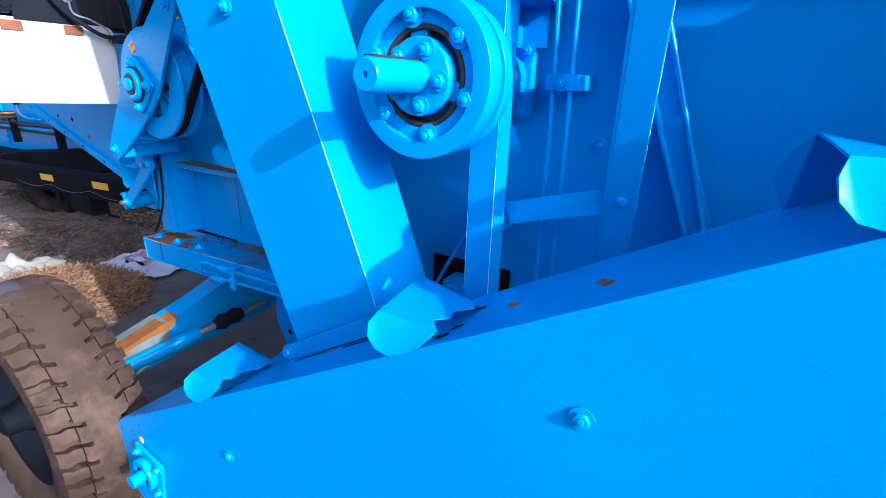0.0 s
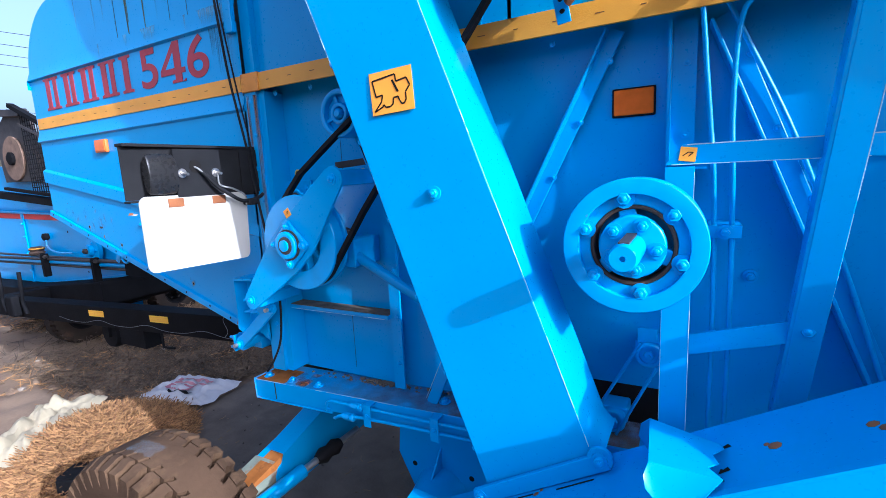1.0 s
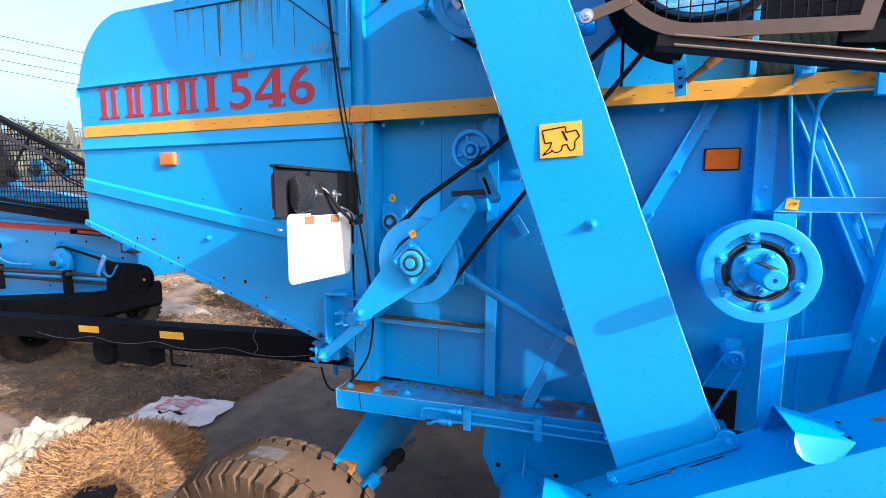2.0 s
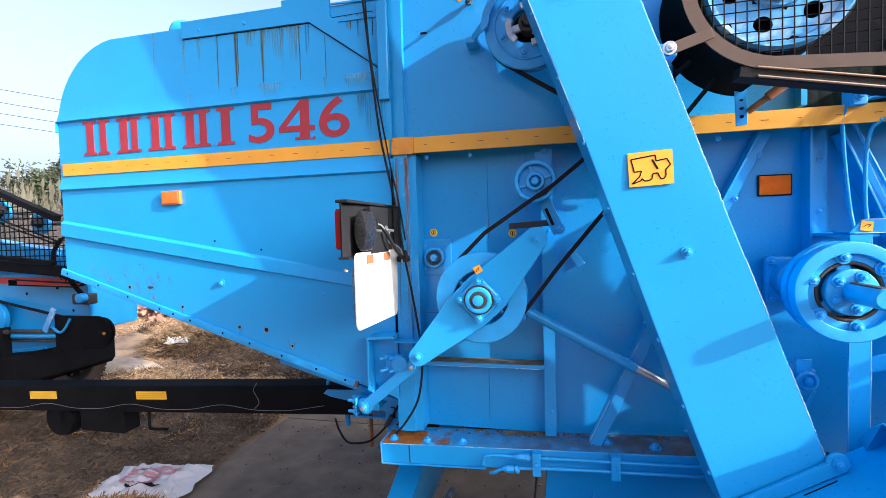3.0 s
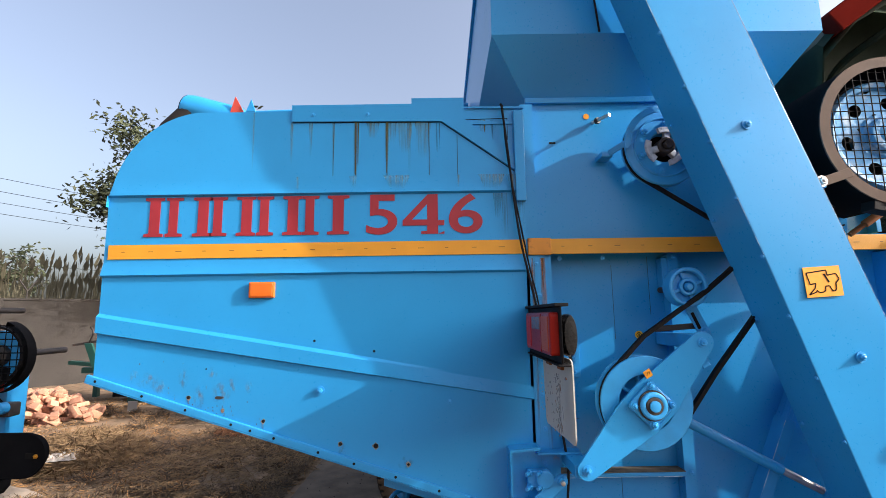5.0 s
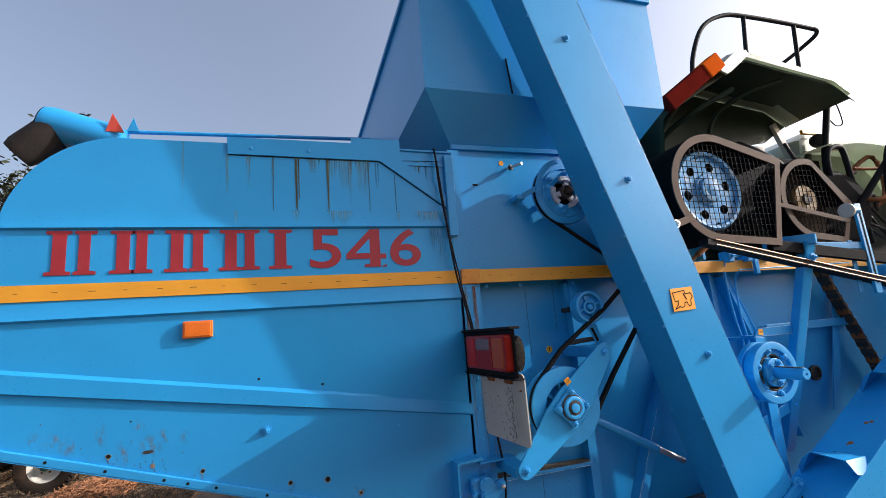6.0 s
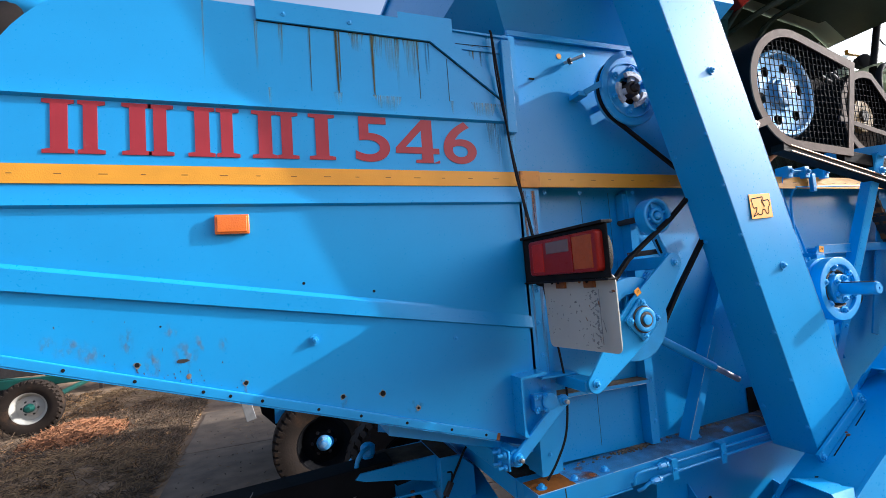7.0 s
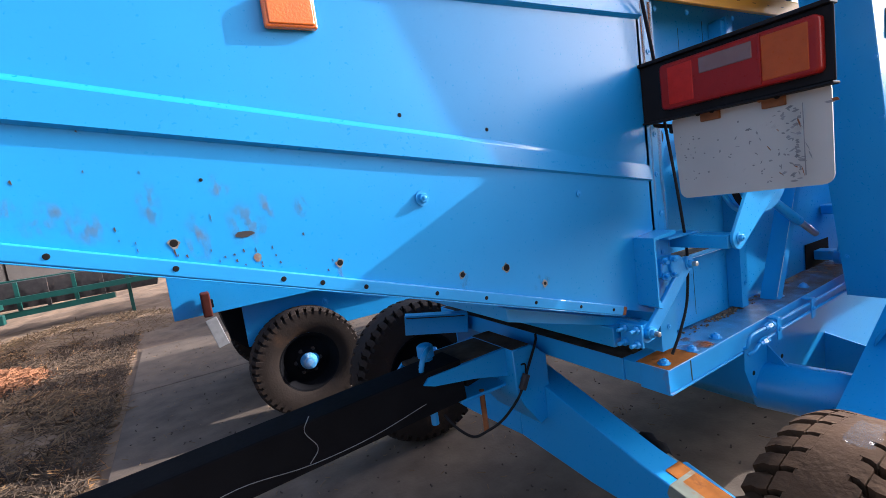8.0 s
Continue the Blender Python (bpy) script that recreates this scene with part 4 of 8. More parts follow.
part("bearing_seal", ring(B(), 0.019, 0.031, (0.53, -0.446, 0.445), (0.53, -0.456, 0.445), 28, 0.002), dark_steel, bearing)
part("shaft_end", rod(B(), (0.53, -0.43, 0.445), (0.53, -0.49, 0.445), 0.018), blue, bearing)
for a in range(4):
    v = Matrix.Rotation(radians(45 + 90 * a + 12), 3, "Y") @ Vector((0.066, 0, 0))
    shared("bolt", BOLT_M, bearing, Matrix.Translation((0.53 + v.x, -0.442, 0.445 + v.z)))
part("grease_tag", lathe(B(), [(0.011, 0), (0.011, 0.001)], (0.50, -0.4305, 0.53), (0.50, -1, 0.53), 16), yellow_bright, trough, "round yellow grease tag")


def bucket_mesh():
    """A small folded scoop, open to its left, standing on the trough."""
    bm = B()
    roof = [(0.0, -0.286, 0.092), (0.004, -0.350, 0.088), (0.008, -0.412, 0.083), (0.112, -0.418, 0.085), (0.092, -0.395, 0.086), (0.108, -0.375, 0.084), (0.10, -0.350, 0.083), (0.118, -0.318, 0.080), (0.108, -0.296, 0.074), (0.094, -0.258, 0.056)]
    top = [bm.verts.new(p) for p in roof]
    bm.faces.new(top)
    skirt = [(0.002, -0.430, 0.068), (0.006, -0.437, 0.050), (0.020, -0.439, 0.036), (0.042, -0.439, 0.032), (0.066, -0.437, 0.040), (0.090, -0.432, 0.058)]
    low = [bm.verts.new(p) for p in skirt]
    bm.faces.new([top[2]] + low + [top[3]])
    back = [bm.verts.new(p) for p in ((-0.016, -0.262, 0.066), (-0.022, -0.244, 0.03), (-0.006, -0.236, 0.0), (0.05, -0.236, 0.03), (0.094, -0.240, 0.056))]
    bm.faces.new([top[0], top[9], back[4], back[3], back[2], back[1], back[0]])
    bmesh.ops.triangulate(bm, faces=[f for f in bm.faces if len(f.verts) > 4])
    bmesh.ops.recalc_face_normals(bm, faces=bm.faces[:])
    bmesh.ops.solidify(bm, geom=bm.faces[:], thickness=0.0025)
    return mesh_of("bucket", bm, blue, 40)


BUCKET = bucket_mesh()
for dx in (-0.54, 0.0, 0.475, 1.0):
    one = shared("bucket", BUCKET, trough, Matrix.Translation((1.321 + dx, 0, 1.079 + 0.575 * dx)))
    tagged(one, "small folded blue sheet scoop with torn edge")
    for u0, y0, y1, w in ((0.094, -0.400, -0.382, 0.022), (0.108, -0.374, -0.358, 0.017), (0.106, -0.306, -0.290, 0.024)):
        bm = B()
        x = 1.321 + dx + u0
        q = [(x, y0), (x + w, y0 + 0.005), (x + w * 0.8, y1), (x + w * 0.45, y1 - 0.006), (x + 0.004, y1 - 0.002)]
        vs = [bm.verts.new((a, b, TZ(a) + 0.0012)) for a, b in q]
        bm.faces.new(vs)
        part("torn_slot", bm, ink, one)

# ---- flanged drive wheel and its stand ----
C = Vector((1.28, 0, 1.487))
Y = lambda y: (C.x, y, C.z)
bm = ring(B(), 0.098, 0.129, Y(-0.245), Y(-0.206), 64, 0.0022)
flange = part("flanged_wheel", bm, cast_blue, combine, "cast drive flange painted blue with bolts and shaft")
part("face_ring", ring(B(), 0.077, 0.11, Y(-0.232), Y(-0.212), 44, 0.004), cast_blue, flange)
part("back_disc", ring(B(), 0.02, 0.112, Y(-0.175), Y(-0.165), 40, 0.002), dark_steel, flange)
part("brake_ring", ring(B(), 0.070, 0.078, Y(-0.232), Y(-0.18), 40, 0.002), material("rusty_dark_ring", (0.05, 0.035, 0.025), 0.7, 0.2, 0.3, 20, 0.3, 80, dirt=(0.3, 0.14, 0.05), dirt_amount=0.4, dirt_scale=12), flange, "dark rusty inner ring")
part("belt_groove", ring(B(), 0.09, 0.118, Y(-0.206), Y(-0.190), 48, 0.002), cast_blue, flange)
part("back_rim", ring(B(), 0.03, 0.128, Y(-0.190), Y(-0.162), 60, 0.0022), cast_blue, flange)
for k in range(3):
    a = radians(100 + 120 * k)
    bm = box(B(), 0.055, 0.115, -0.226, -0.20, -0.016, 0.016, 0.003, Matrix.Translation(C) @ Matrix.Rotation(-a, 4, "Y"))
    part("spoke", bm, cast_blue, flange)
hub = part("hub_disc", lathe(B(), [(0.06, 0), (0.06, 0.018), (0.056, 0.022), (0.0, 0.022)], Y(-0.225), Y(-0.3), 36), cast_blue, flange)
for k in range(6):
    a = radians(100 - 60 * k)
    shared("bolt", BOLT_L, flange, Matrix.Translation((C.x + 0.0915 * math.cos(a), -0.233, C.z + 0.0915 * math.sin(a))))
for k in range(5):
    a = radians(65 - 72 * k)
    shared("bolt", BOLT_M, hub, Matrix.Translation((C.x + 0.044 * math.cos(a), -0.247, C.z + 0.044 * math.sin(a))))
shaft = part("shaft", lathe(B(), [(0.025, 0), (0.025, 0.118), (0.021, 0.124), (0.005, 0.124), (0.005, 0.115), (0.0, 0.115)], Y(-0.247), Y(-0.5), 28), cast_blue, flange, "pale blue stub shaft with rusty keyway")
part("keyway", box(B(), C.x - 0.009, C.x + 0.009, -0.362, -0.247, C.z + 0.0205, C.z + 0.0268, 0.001), dark_steel, shaft, "dark keyway")
part("shaft_back", rod(B(), Y(-0.165), Y(0.09), 0.03), cast_blue, flange)
bm = box(B(), 1.205, 1.355, 0.062, 0.094, 1.415, 1.56, 0.01)
lathe(bm, [(0.062, 0), (0.062, 0.035), (0.055, 0.042), (0.04, 0.044)], (C.x, 0.062, C.z), (C.x, -0.5, C.z), 32)
block = part("bearing_block", bm, cast_blue, combine, "blue cast bearing housing with dark seal")
part("bearing_seal", ring(B(), 0.031, 0.046, (C.x, 0.012, C.z), (C.x, 0.02, C.z), 32, 0.002), dark_steel, block)
for dx in (-0.06, 0.06):
    for dz in (-0.058, 0.058):
        shared("bolt", BOLT_M, block, Matrix.Translation((C.x + dx, 0.062, C.z + dz)))
bm = box(B(), 1.327, 1.379, -0.142, -0.135, 0.95, 1.63, 0.001)
box(bm, 1.372, 1.379, -0.135, -0.09, 0.95, 1.63)
stand = part("stand_bar", bm, blue, combine, "blue upright angle-iron stand")
bm = box(B(), 1.327, 1.66, -0.139, -0.132, 1.634, 1.672, 0.001)
box(bm, 1.327, 1.66, -0.132, -0.064, 1.634, 1.640)
for v in bm.verts:
    if v.co.x < 1.335 and v.co.z > 1.65:
        v.co.x += 0.03
arm = part("bracket_angle", bm, blue, combine, "blue angle-iron bracket")
sticker(1.352, 1.381, 1.64, 1.667, -0.1395, arm, radians(8))
one = part("stand_off_bar", box(B(), 1.64, 2.35, 0.040, 0.047, 1.636, 1.676, 0.001), blue_worn, body, "worn flat bar standing off the panel")
for x in (1.66, 2.33):
    part("spacer", rod(B(), (x, 0.047, 1.656), (x, 0.0945, 1.656), 0.012), blue, one)
part("bracket_foot", box(B(), 1.33, 1.40, -0.132, 0.09, 1.624, 1.633), blue, arm)


bm = bar3(B(), (1.572, -0.01, 1.08), (1.625, -0.272, 2.055), 0.05, 0.008)
bar3(bm, (1.545, 0.008, 1.08), (1.598, -0.254, 2.055), 0.008, 0.04)
lean = part("leaning_bar", bm, blue, combine, "blue leaning angle bar")
shared("bolt", BOLT_L, lean, Matrix.Translation((1.622, -0.266, 1.975)))
bm = bar3(B(), (1.545, -0.10, 2.07), (1.64, -0.285, 2.06), 0.05, 0.045, (0, 0, 1))
part("guard_arm", bm, blue, combine, "blue box-section guard arm")
bm = strap(B(), (1.375, 1.240), (1.605, 1.305), 0.045, -0.062, -0.055)
link = part("link_strap", bm, blue, combine, "blue flat link with bolt")
shared("bolt", BOLT_L, link, Matrix.Translation((1.585, -0.062, 1.300)))
shared("bolt", BOLT_M, body, Matrix.Translation((1.50, 0.094, 1.37)))
# thin guide rods and a shaft behind the stand
bm = rod(B(), (1.177, 0.0, 1.02), (1.277, 0.0, 1.210), 0.0042)
rod(bm, (1.222, 0.0, 0.955), (1.312, 0.0, 1.150), 0.0042)
part("guide_rod", bm, blue, combine)
for x, z in ((1.295, 1.18), (1.213, 0.99)):
    cup = part("bearing_cup", box(B(), x - 0.034, x + 0.034, 0.02, 0.09, z - 0.012, z + 0.03, 0.006), cast_blue, combine, "small cast bearing block with a shaft nut")
    part("bearing_ring", lathe(B(), [(0.032, 0), (0.032, 0.018), (0.028, 0.022), (0.022, 0.022), (0.021, 0.016), (0.0, 0.016)], (x, 0.02, z), (x, -1, z), 24), cast_blue, cup)
    part("shaft_nut", hexagon(B(), (x, 0.004, z), (0, -1, 0), 0.013, 0.014, 0.0), cast_blue, cup)
part("rod_tab", box(B(), 1.268, 1.312, 0.01, 0.016, 1.20, 1.245, 0.002), cast_blue, combine)
part("lower_opening", box(B(), 1.11, 1.33, 0.089, 0.0925, 0.925, 1.055, 0.001), ink, combine, "dark open gap at the foot of the panel")
# pipes on the side panel
for pts in ([(1.55, -0.02, 2.035), (1.42, -0.01, 2.03), (1.385, 0.0, 1.985), (1.39, 0.01, 1.88), (1.405, 0.01, 1.72), (1.415, 0.0, 1.6), (1.424, 0.0, 1.3), (1.424, 0.01, 0.95)],
            [(2.3, 0.0, 1.975), (1.56, 0.0, 1.962), (1.475, 0.0, 1.955), (1.45, 0.01, 1.9), (1.445, 0.01, 1.74), (1.450, 0.0, 1.6), (1.456, 0.0, 1.3), (1.456, 0.01, 0.95)],
            [(1.60, 0.0, 2.035), (1.43, 0.01, 2.02), (1.42, 0.03, 1.99), (1.46, 0.045, 1.90), (1.56, 0.05, 1.68), (1.66, 0.05, 1.4), (1.74, 0.05, 1.15)]):
    part("hydraulic_pipe", sweep(B(), smooth_path(pts, 8), 0.0055, 10), blue, combine, "thin blue hydraulic pipe")
one = part("pipe_clamp", box(B(), 1.408, 1.472, -0.012, 0.094, 1.472, 1.500, 0.002), cast_blue, combine)
shared("bolt", BOLT_M, one, Matrix.Translation((1.440, -0.012, 1.486)))
for x in (1.41, 1.53, 1.67):
    bm = box(B(), x - 0.018, x + 0.018, -0.03, 0.03, 2.0, 2.055, 0.004)
    one = part("valve_block", bm, cast_blue, combine)
    shared("bolt", BOLT_M, one, Matrix.Translation((x, -0.03, 2.03)))
bm = box(B(), 1.56, 1.585, -0.03, -0.012, 1.935, 2.02, 0.002)
part("pipe_hanger", bm, blue, combine)
# perforated tension plate and spring hook on the yellow rail
bm = bar3(B(), (1.105, -0.03, 1.965), (1.09, -0.06, 2.075), 0.032, 0.006)
one = part("tension_plate", bm, blue, combine, "perforated blue tension plate")
for k in range(3):
    p = Vector((1.102, -0.04, 1.99)) + k * Vector((-0.003, -0.006, 0.024))
    part("plate_hole", lathe(B(), [(0.0065, 0), (0.005, 0.001)], p, p + Vector((0, -1, 0)), 10), ink, one)
bm = rod(B(), (1.115, -0.05, 2.0), (1.18, -0.07, 2.05), 0.009)
rod(bm, (1.16, -0.065, 2.035), (1.26, -0.09, 2.11), 0.0135)
part("spring_hook", bm, rust, combine, "rusty tension hook")

# ---- pulley with swing arm, idler and belts ----
P = Vector((0.313, 0, 1.451))
Q = lambda y: (P.x, y, P.z)
pulley = part("pulley", ring(B(), 0.088, 0.148, Q(-0.142), Q(-0.13), 48, 0.003), cast_blue, combine, "blue V-belt pulley with spokes")
part("rim", ring(B(), 0.112, 0.138, Q(-0.13), Q(-0.09), 44, 0.003), cast_blue, pulley)
part("back_rim", ring(B(), 0.10, 0.148, Q(-0.09), Q(-0.078), 48, 0.003), cast_blue, pulley)
part("web", ring(B(), 0.03, 0.118, Q(-0.10), Q(-0.09), 40, 0.002), blue, pulley)
for k in range(8):
    a = radians(45 * k + 10)
    part("spoke", box(B(), 0.03, 0.118, -0.128, -0.10, -0.006, 0.006, 0.002, Matrix.Translation(P) @ Matrix.Rotation(-a, 4, "Y")), cast_blue, pulley)
part("shaft", rod(B(), Q(-0.19), Q(0.09), 0.02), dark_steel, pulley)


def arc(c, r, a0, a1, n=10):
    return [(c[0] + r * math.cos(radians(a0 + (a1 - a0) * i / n)), c[1] + r * math.sin(radians(a0 + (a1 - a0) * i / n))) for i in range(n + 1)]


bm = prism(B(), arc((0.104, 1.258), 0.032, 130, 310) + [(0.325, 1.365), (0.395, 1.43)] + arc((0.493, 1.640), 0.036, -40, 130, 8) + [(0.275, 1.515), (0.215, 1.455)], -0.168, -0.160, 0.002)
swing = part("swing_arm", bm, blue, combine, "blue swing arm plate with sticker")
shared("bolt", BOLT_M, swing, Matrix.Translation((0.104, -0.168, 1.258)))
shared("bolt", BOLT_M, swing, Matrix.Translation((0.493, -0.168, 1.640)))
bm = box(B(), -0.055, 0.055, -0.18, -0.168, -0.055, 0.055, 0.008, Matrix.Translation(P) @ Matrix.Rotation(radians(45), 4, "Y"))
unit = part("bearing_flange", bm, cast_blue, swing)
part("bearing_ring", ring(B(), 0.026, 0.042, Q(-0.196), Q(-0.18), 32, 0.003), cast_blue, unit)
part("bearing_race", ring(B(), 0.0165, 0.0265, Q(-0.197), Q(-0.18), 32, 0.001), dark_steel, unit)
part("bearing_groove", ring(B(), 0.041, 0.047, Q(-0.186), Q(-0.18), 32, 0.001), dark_steel, unit)
part("bearing_nut", lathe(B(), [(0.017, 0), (0.017, 0.01), (0.006, 0.012)], Q(-0.192), Q(-0.3), 24), cast_blue, unit)
for k in range(4):
    a = radians(90 * k)
    shared("bolt", BOLT_M, unit, Matrix.Translation((P.x + 0.058 * math.cos(a), -0.18, P.z + 0.058 * math.sin(a))))
sticker(0.298, 0.322, 1.534, 1.558, -0.1685, swing, radians(-30))
part("arm_pivot", box(B(), 0.46, 0.52, -0.16, 0.09, 1.62, 1.665, 0.004), cast_blue, combine)
bm = box(B(), 0.068, 0.128, -0.156, 0.02, 1.232, 1.270, 0.003)
bar_s = part("arm_bar", bm, blue, combine, "blue box bar holding the swing arm")
part("rusty_bracket", box(B(), -0.026, 0.124, -0.045, 0.018, 1.2705, 1.277, 0.001), blue_rusty, bar_s, "rust-edged bracket plate")
bm = prism(B(), [(-0.12, 1.292), (-0.02, 1.300), (-0.02, 1.290), (-0.113, 1.284), (-0.113, 1.12), (-0.10, 1.09), (-0.12, 1.10)], -0.065, 0.0)
prism(bm, [(-0.113, 1.285), (-0.02, 1.29), (-0.02, 1.05), (-0.113, 1.10)], -0.012, -0.006)
part("hinge_channel", bm, blue, combine, "blue hinge channel")
STUD = mesh_of("stud", lathe(hexagon(B(), (0, 0, 0), (0, -1, 0), 0.0115, 0.012, 0.0), [(0.006, 0.012), (0.006, 0.03), (0.005, 0.032)], (0, 0, 0), (0, -1, 0), 10), cast_blue)
bm = box(B(), -0.062, 0.012, -0.042, -0.012, 1.165, 1.222, 0.006)
lathe(bm, [(0.03, 0), (0.03, 0.03), (0.022, 0.036)], (-0.004, -0.02, 1.194), (-0.004, -1, 1.194), 24)
block = part("hinge_block", bm, cast_blue, combine, "cast hinge block with four studs")
for x in (-0.052, -0.016):
    for z in (1.172, 1.216):
        shared("bolt", STUD, block, Matrix.Translation((x, -0.042, z)) @ Matrix.Rotation(radians(-35), 4, "Z"))
bm = strap(B(), (0.050, 1.191), (-0.146, 1.028), 0.042, -0.052, -0.042, 0.004)
for x, z in ((0.049, 1.190), (-0.143, 1.031)):
    lathe(bm, [(0.021, 0), (0.021, 0.01)], (x, -0.042, z), (x, -1, z), 22)
lever = part("hinge_lever", bm, cast_blue, combine, "blue hinge lever with bolts")
for x, z in ((0.049, 1.190), (-0.143, 1.031)):
    shared("bolt", BOLT_L, lever, Matrix.Translation((x, -0.052, z)))
    part("stud_end", lathe(B(), [(0.0075, 0), (0.0075, 0.014), (0.004, 0.016)], (x, -0.063, z), (x, -1, z), 12), steel, lever)
bm = lathe(B(), [(0.030, 0), (0.030, 0.02), (0.024, 0.026), (0.024, 0.10)], (-0.143, -0.042, 1.031), (-0.143, 1, 1.031), 24)
box(bm, -0.182, -0.174, -0.05, 0.02, 0.995, 1.06, 0.002)
box(bm, -0.175, -0.14, -0.03, 0.018, 1.0, 1.052, 0.004)
one = part("lever_block", bm, cast_blue, combine, "hinge tube with flange and studs")
for y in (-0.036, 0.004):
    for z in (1.006, 1.046):
        shared("bolt", STUD, one, Matrix.Translation((-0.182, y, z)) @ Matrix.Rotation(radians(-90), 4, "Z"))
bm = box(B(), -0.2, -0.12, 0.03, 0.95, 0.985, 1.045, 0.004)
bar3(bm, (-0.16, 0.95, 1.01), (-0.5, 1.0, 1.14), 0.06, 0.05)
part("under_hood_bar", bm, blue, combine)
bm = prism(B(), [(-0.55, 1.185), (-0.03, 1.02), (-0.03, 1.0), (-0.55, 1.15)], 0.05, 1.2)
part("under_hood_pan", bm, blue, combine, "blue pan under the hood")
# idler
I = Vector((0.492, 0, 1.821))
J = lambda y: (I.x, y, I.z)
idler = part("idler_pulley", ring(B(), 0.052, 0.067, J(-0.118), J(-0.065), 40, 0.004), cast_blue, combine, "small blue idler pulley")
part("web", ring(B(), 0.012, 0.053, J(-0.098), J(-0.09), 36, 0.002), cast_blue, idler)
part("hub_ring", ring(B(), 0.018, 0.03, J(-0.116), J(-0.098), 30, 0.003), cast_blue, idler)
part("hub_cap", lathe(B(), [(0.014, 0), (0.014, 0.02), (0.009, 0.026)], J(-0.098), J(-0.3), 20), cast_blue, idler)
for k in range(4):
    a = radians(90 * k + 20)
    part("spoke", box(B(), 0.026, 0.054, -0.108, -0.098, -0.005, 0.005, 0.001, Matrix.Translation(I) @ Matrix.Rotation(-a, 4, "Y")), cast_blue, idler)
bm = bar3(B(), (0.50, -0.06, 1.80), (0.565, -0.06, 1.655), 0.04, 0.006)
arm_i = part("idler_arm", bm, blue, combine, "blue slotted idler arm")
part("slot", bar3(B(), (0.522, -0.0638, 1.735), (0.545, -0.0638, 1.68), 0.010, 0.0012), ink, arm_i)
shared("bolt", BOLT_L, arm_i, Matrix.Translation((0.563, -0.063, 1.668)))
part("arm_link", bar3(B(), (0.40, -0.04, 1.68), (0.56, -0.04, 1.69), 0.02, 0.006), dark_steel, arm_i)
part("arm_tail", bar3(B(), (0.60, 0.085, 1.60), (0.64, 0.085, 1.535), 0.03, 0.006), cast_blue, arm_i)
part("idler_hanger", box(B(), 0.485, 0.515, 0.05, 0.094, 1.83, 1.94, 0.002), blue, combine)
part("idler_shaft", rod(B(), J(-0.11), J(0.09), 0.012), dark_steel, idler)
path = arc((P.x, P.z), 0.133, -42, -230, 18) + [(0.33, 1.655), (0.45, 1.735), (0.55, 1.80), (0.628, 1.862), (0.80, 2.01), (0.957, 2.152)]
path += arc((1.10, 2.247), 0.034, 130, -45, 8) + [(1.03, 2.126), (0.90, 1.968), (0.684, 1.709), (0.55, 1.547)]
part("drive_belt", loop_band(B(), path, -0.128, -0.108, 0.012), rubber, combine, "black rubber V-belt")
# upper pulley behind the elevator
U = Vector((0.477, 0, 2.331))
V = lambda y: (U.x, y, U.z)
up = part("upper_pulley", ring(B(), 0.055, 0.142, V(-0.062), V(-0.048), 48, 0.006), cast_blue, combine, "blue upper pulley with open bare-metal hub")
part("groove", ring(B(), 0.06, 0.128, V(-0.048), V(-0.032), 40, 0.002), cast_blue, up)
part("back_rim", ring(B(), 0.05, 0.142, V(-0.032), V(-0.018), 44, 0.004), cast_blue, up)
part("dark_well", ring(B(), 0.016, 0.07, V(-0.03), V(-0.024), 36, 0.002), black, up)
part("step_ring", ring(B(), 0.105, 0.112, V(-0.066), V(-0.06), 44, 0.002), cast_blue, up)
bright = material("scraped_silver_metal", (0.5, 0.54, 0.58), 0.5, 0.1, 0.3, 30, 0.2, 60, dirt=(0.03, 0.06, 0.08), dirt_amount=0.55, dirt_scale=26)
part("hub", ring(B(), 0.017, 0.030, V(-0.085), V(-0.03), 28, 0.003), dark_steel, up, "dark oily hub")
for k in range(3):
    a = radians(120 * k + 75)
    part("hub_segment", prism(B(), arc((U.x, U.z), 0.052, 120 * k + 40, 120 * k + 112, 8) + arc((U.x, U.z), 0.072, 120 * k + 112, 120 * k + 40, 8), -0.076, -0.062, 0.002), bright, up, "scraped bare-metal hub segment")
    m = Matrix.Translation(U) @ Matrix.Rotation(-a, 4, "Y")
    part("spoke", box(B(), 0.022, 0.056, -0.072, -0.05, -0.011, 0.013, 0.004, m), bright, up)
for k in range(6):
    a = radians(60 * k + 20)
    shared("bolt", BOLT_M, up, Matrix.Translation((U.x + 0.088 * math.cos(a), -0.062, U.z + 0.088 * math.sin(a))))
part("belt_keeper", prism(B(), arc((U.x, U.z), 0.152, 98, 186, 14) + arc((U.x, U.z), 0.128, 178, 100, 14), -0.082, -0.076, 0.001), cast_blue, up, "curved blue belt keeper")
part("shaft", rod(B(), V(-0.1), V(0.045), 0.014), dark_steel, up)
path = arc((U.x, U.z), 0.130, 30, 240, 16) + arc((0.76, 2.045), 0.045, 240, 400, 8)
path.reverse()
part("drive_belt", loop_band(B(), path, -0.047, -0.033, 0.012), rubber, combine)
part("dash_mark", box(B(), 0.086, 0.110, 0.0432, 0.0445, 2.388, 2.396, 0.0003), ink, upper)
part("keeper_arm", bar3(B(), (0.29, -0.02, 2.325), (0.335, -0.078, 2.345), 0.022, 0.006), blue, combine)
part("keeper_foot", box(B(), 0.262, 0.305, -0.02, 0.044, 2.312, 2.332, 0.003), cast_blue, combine)
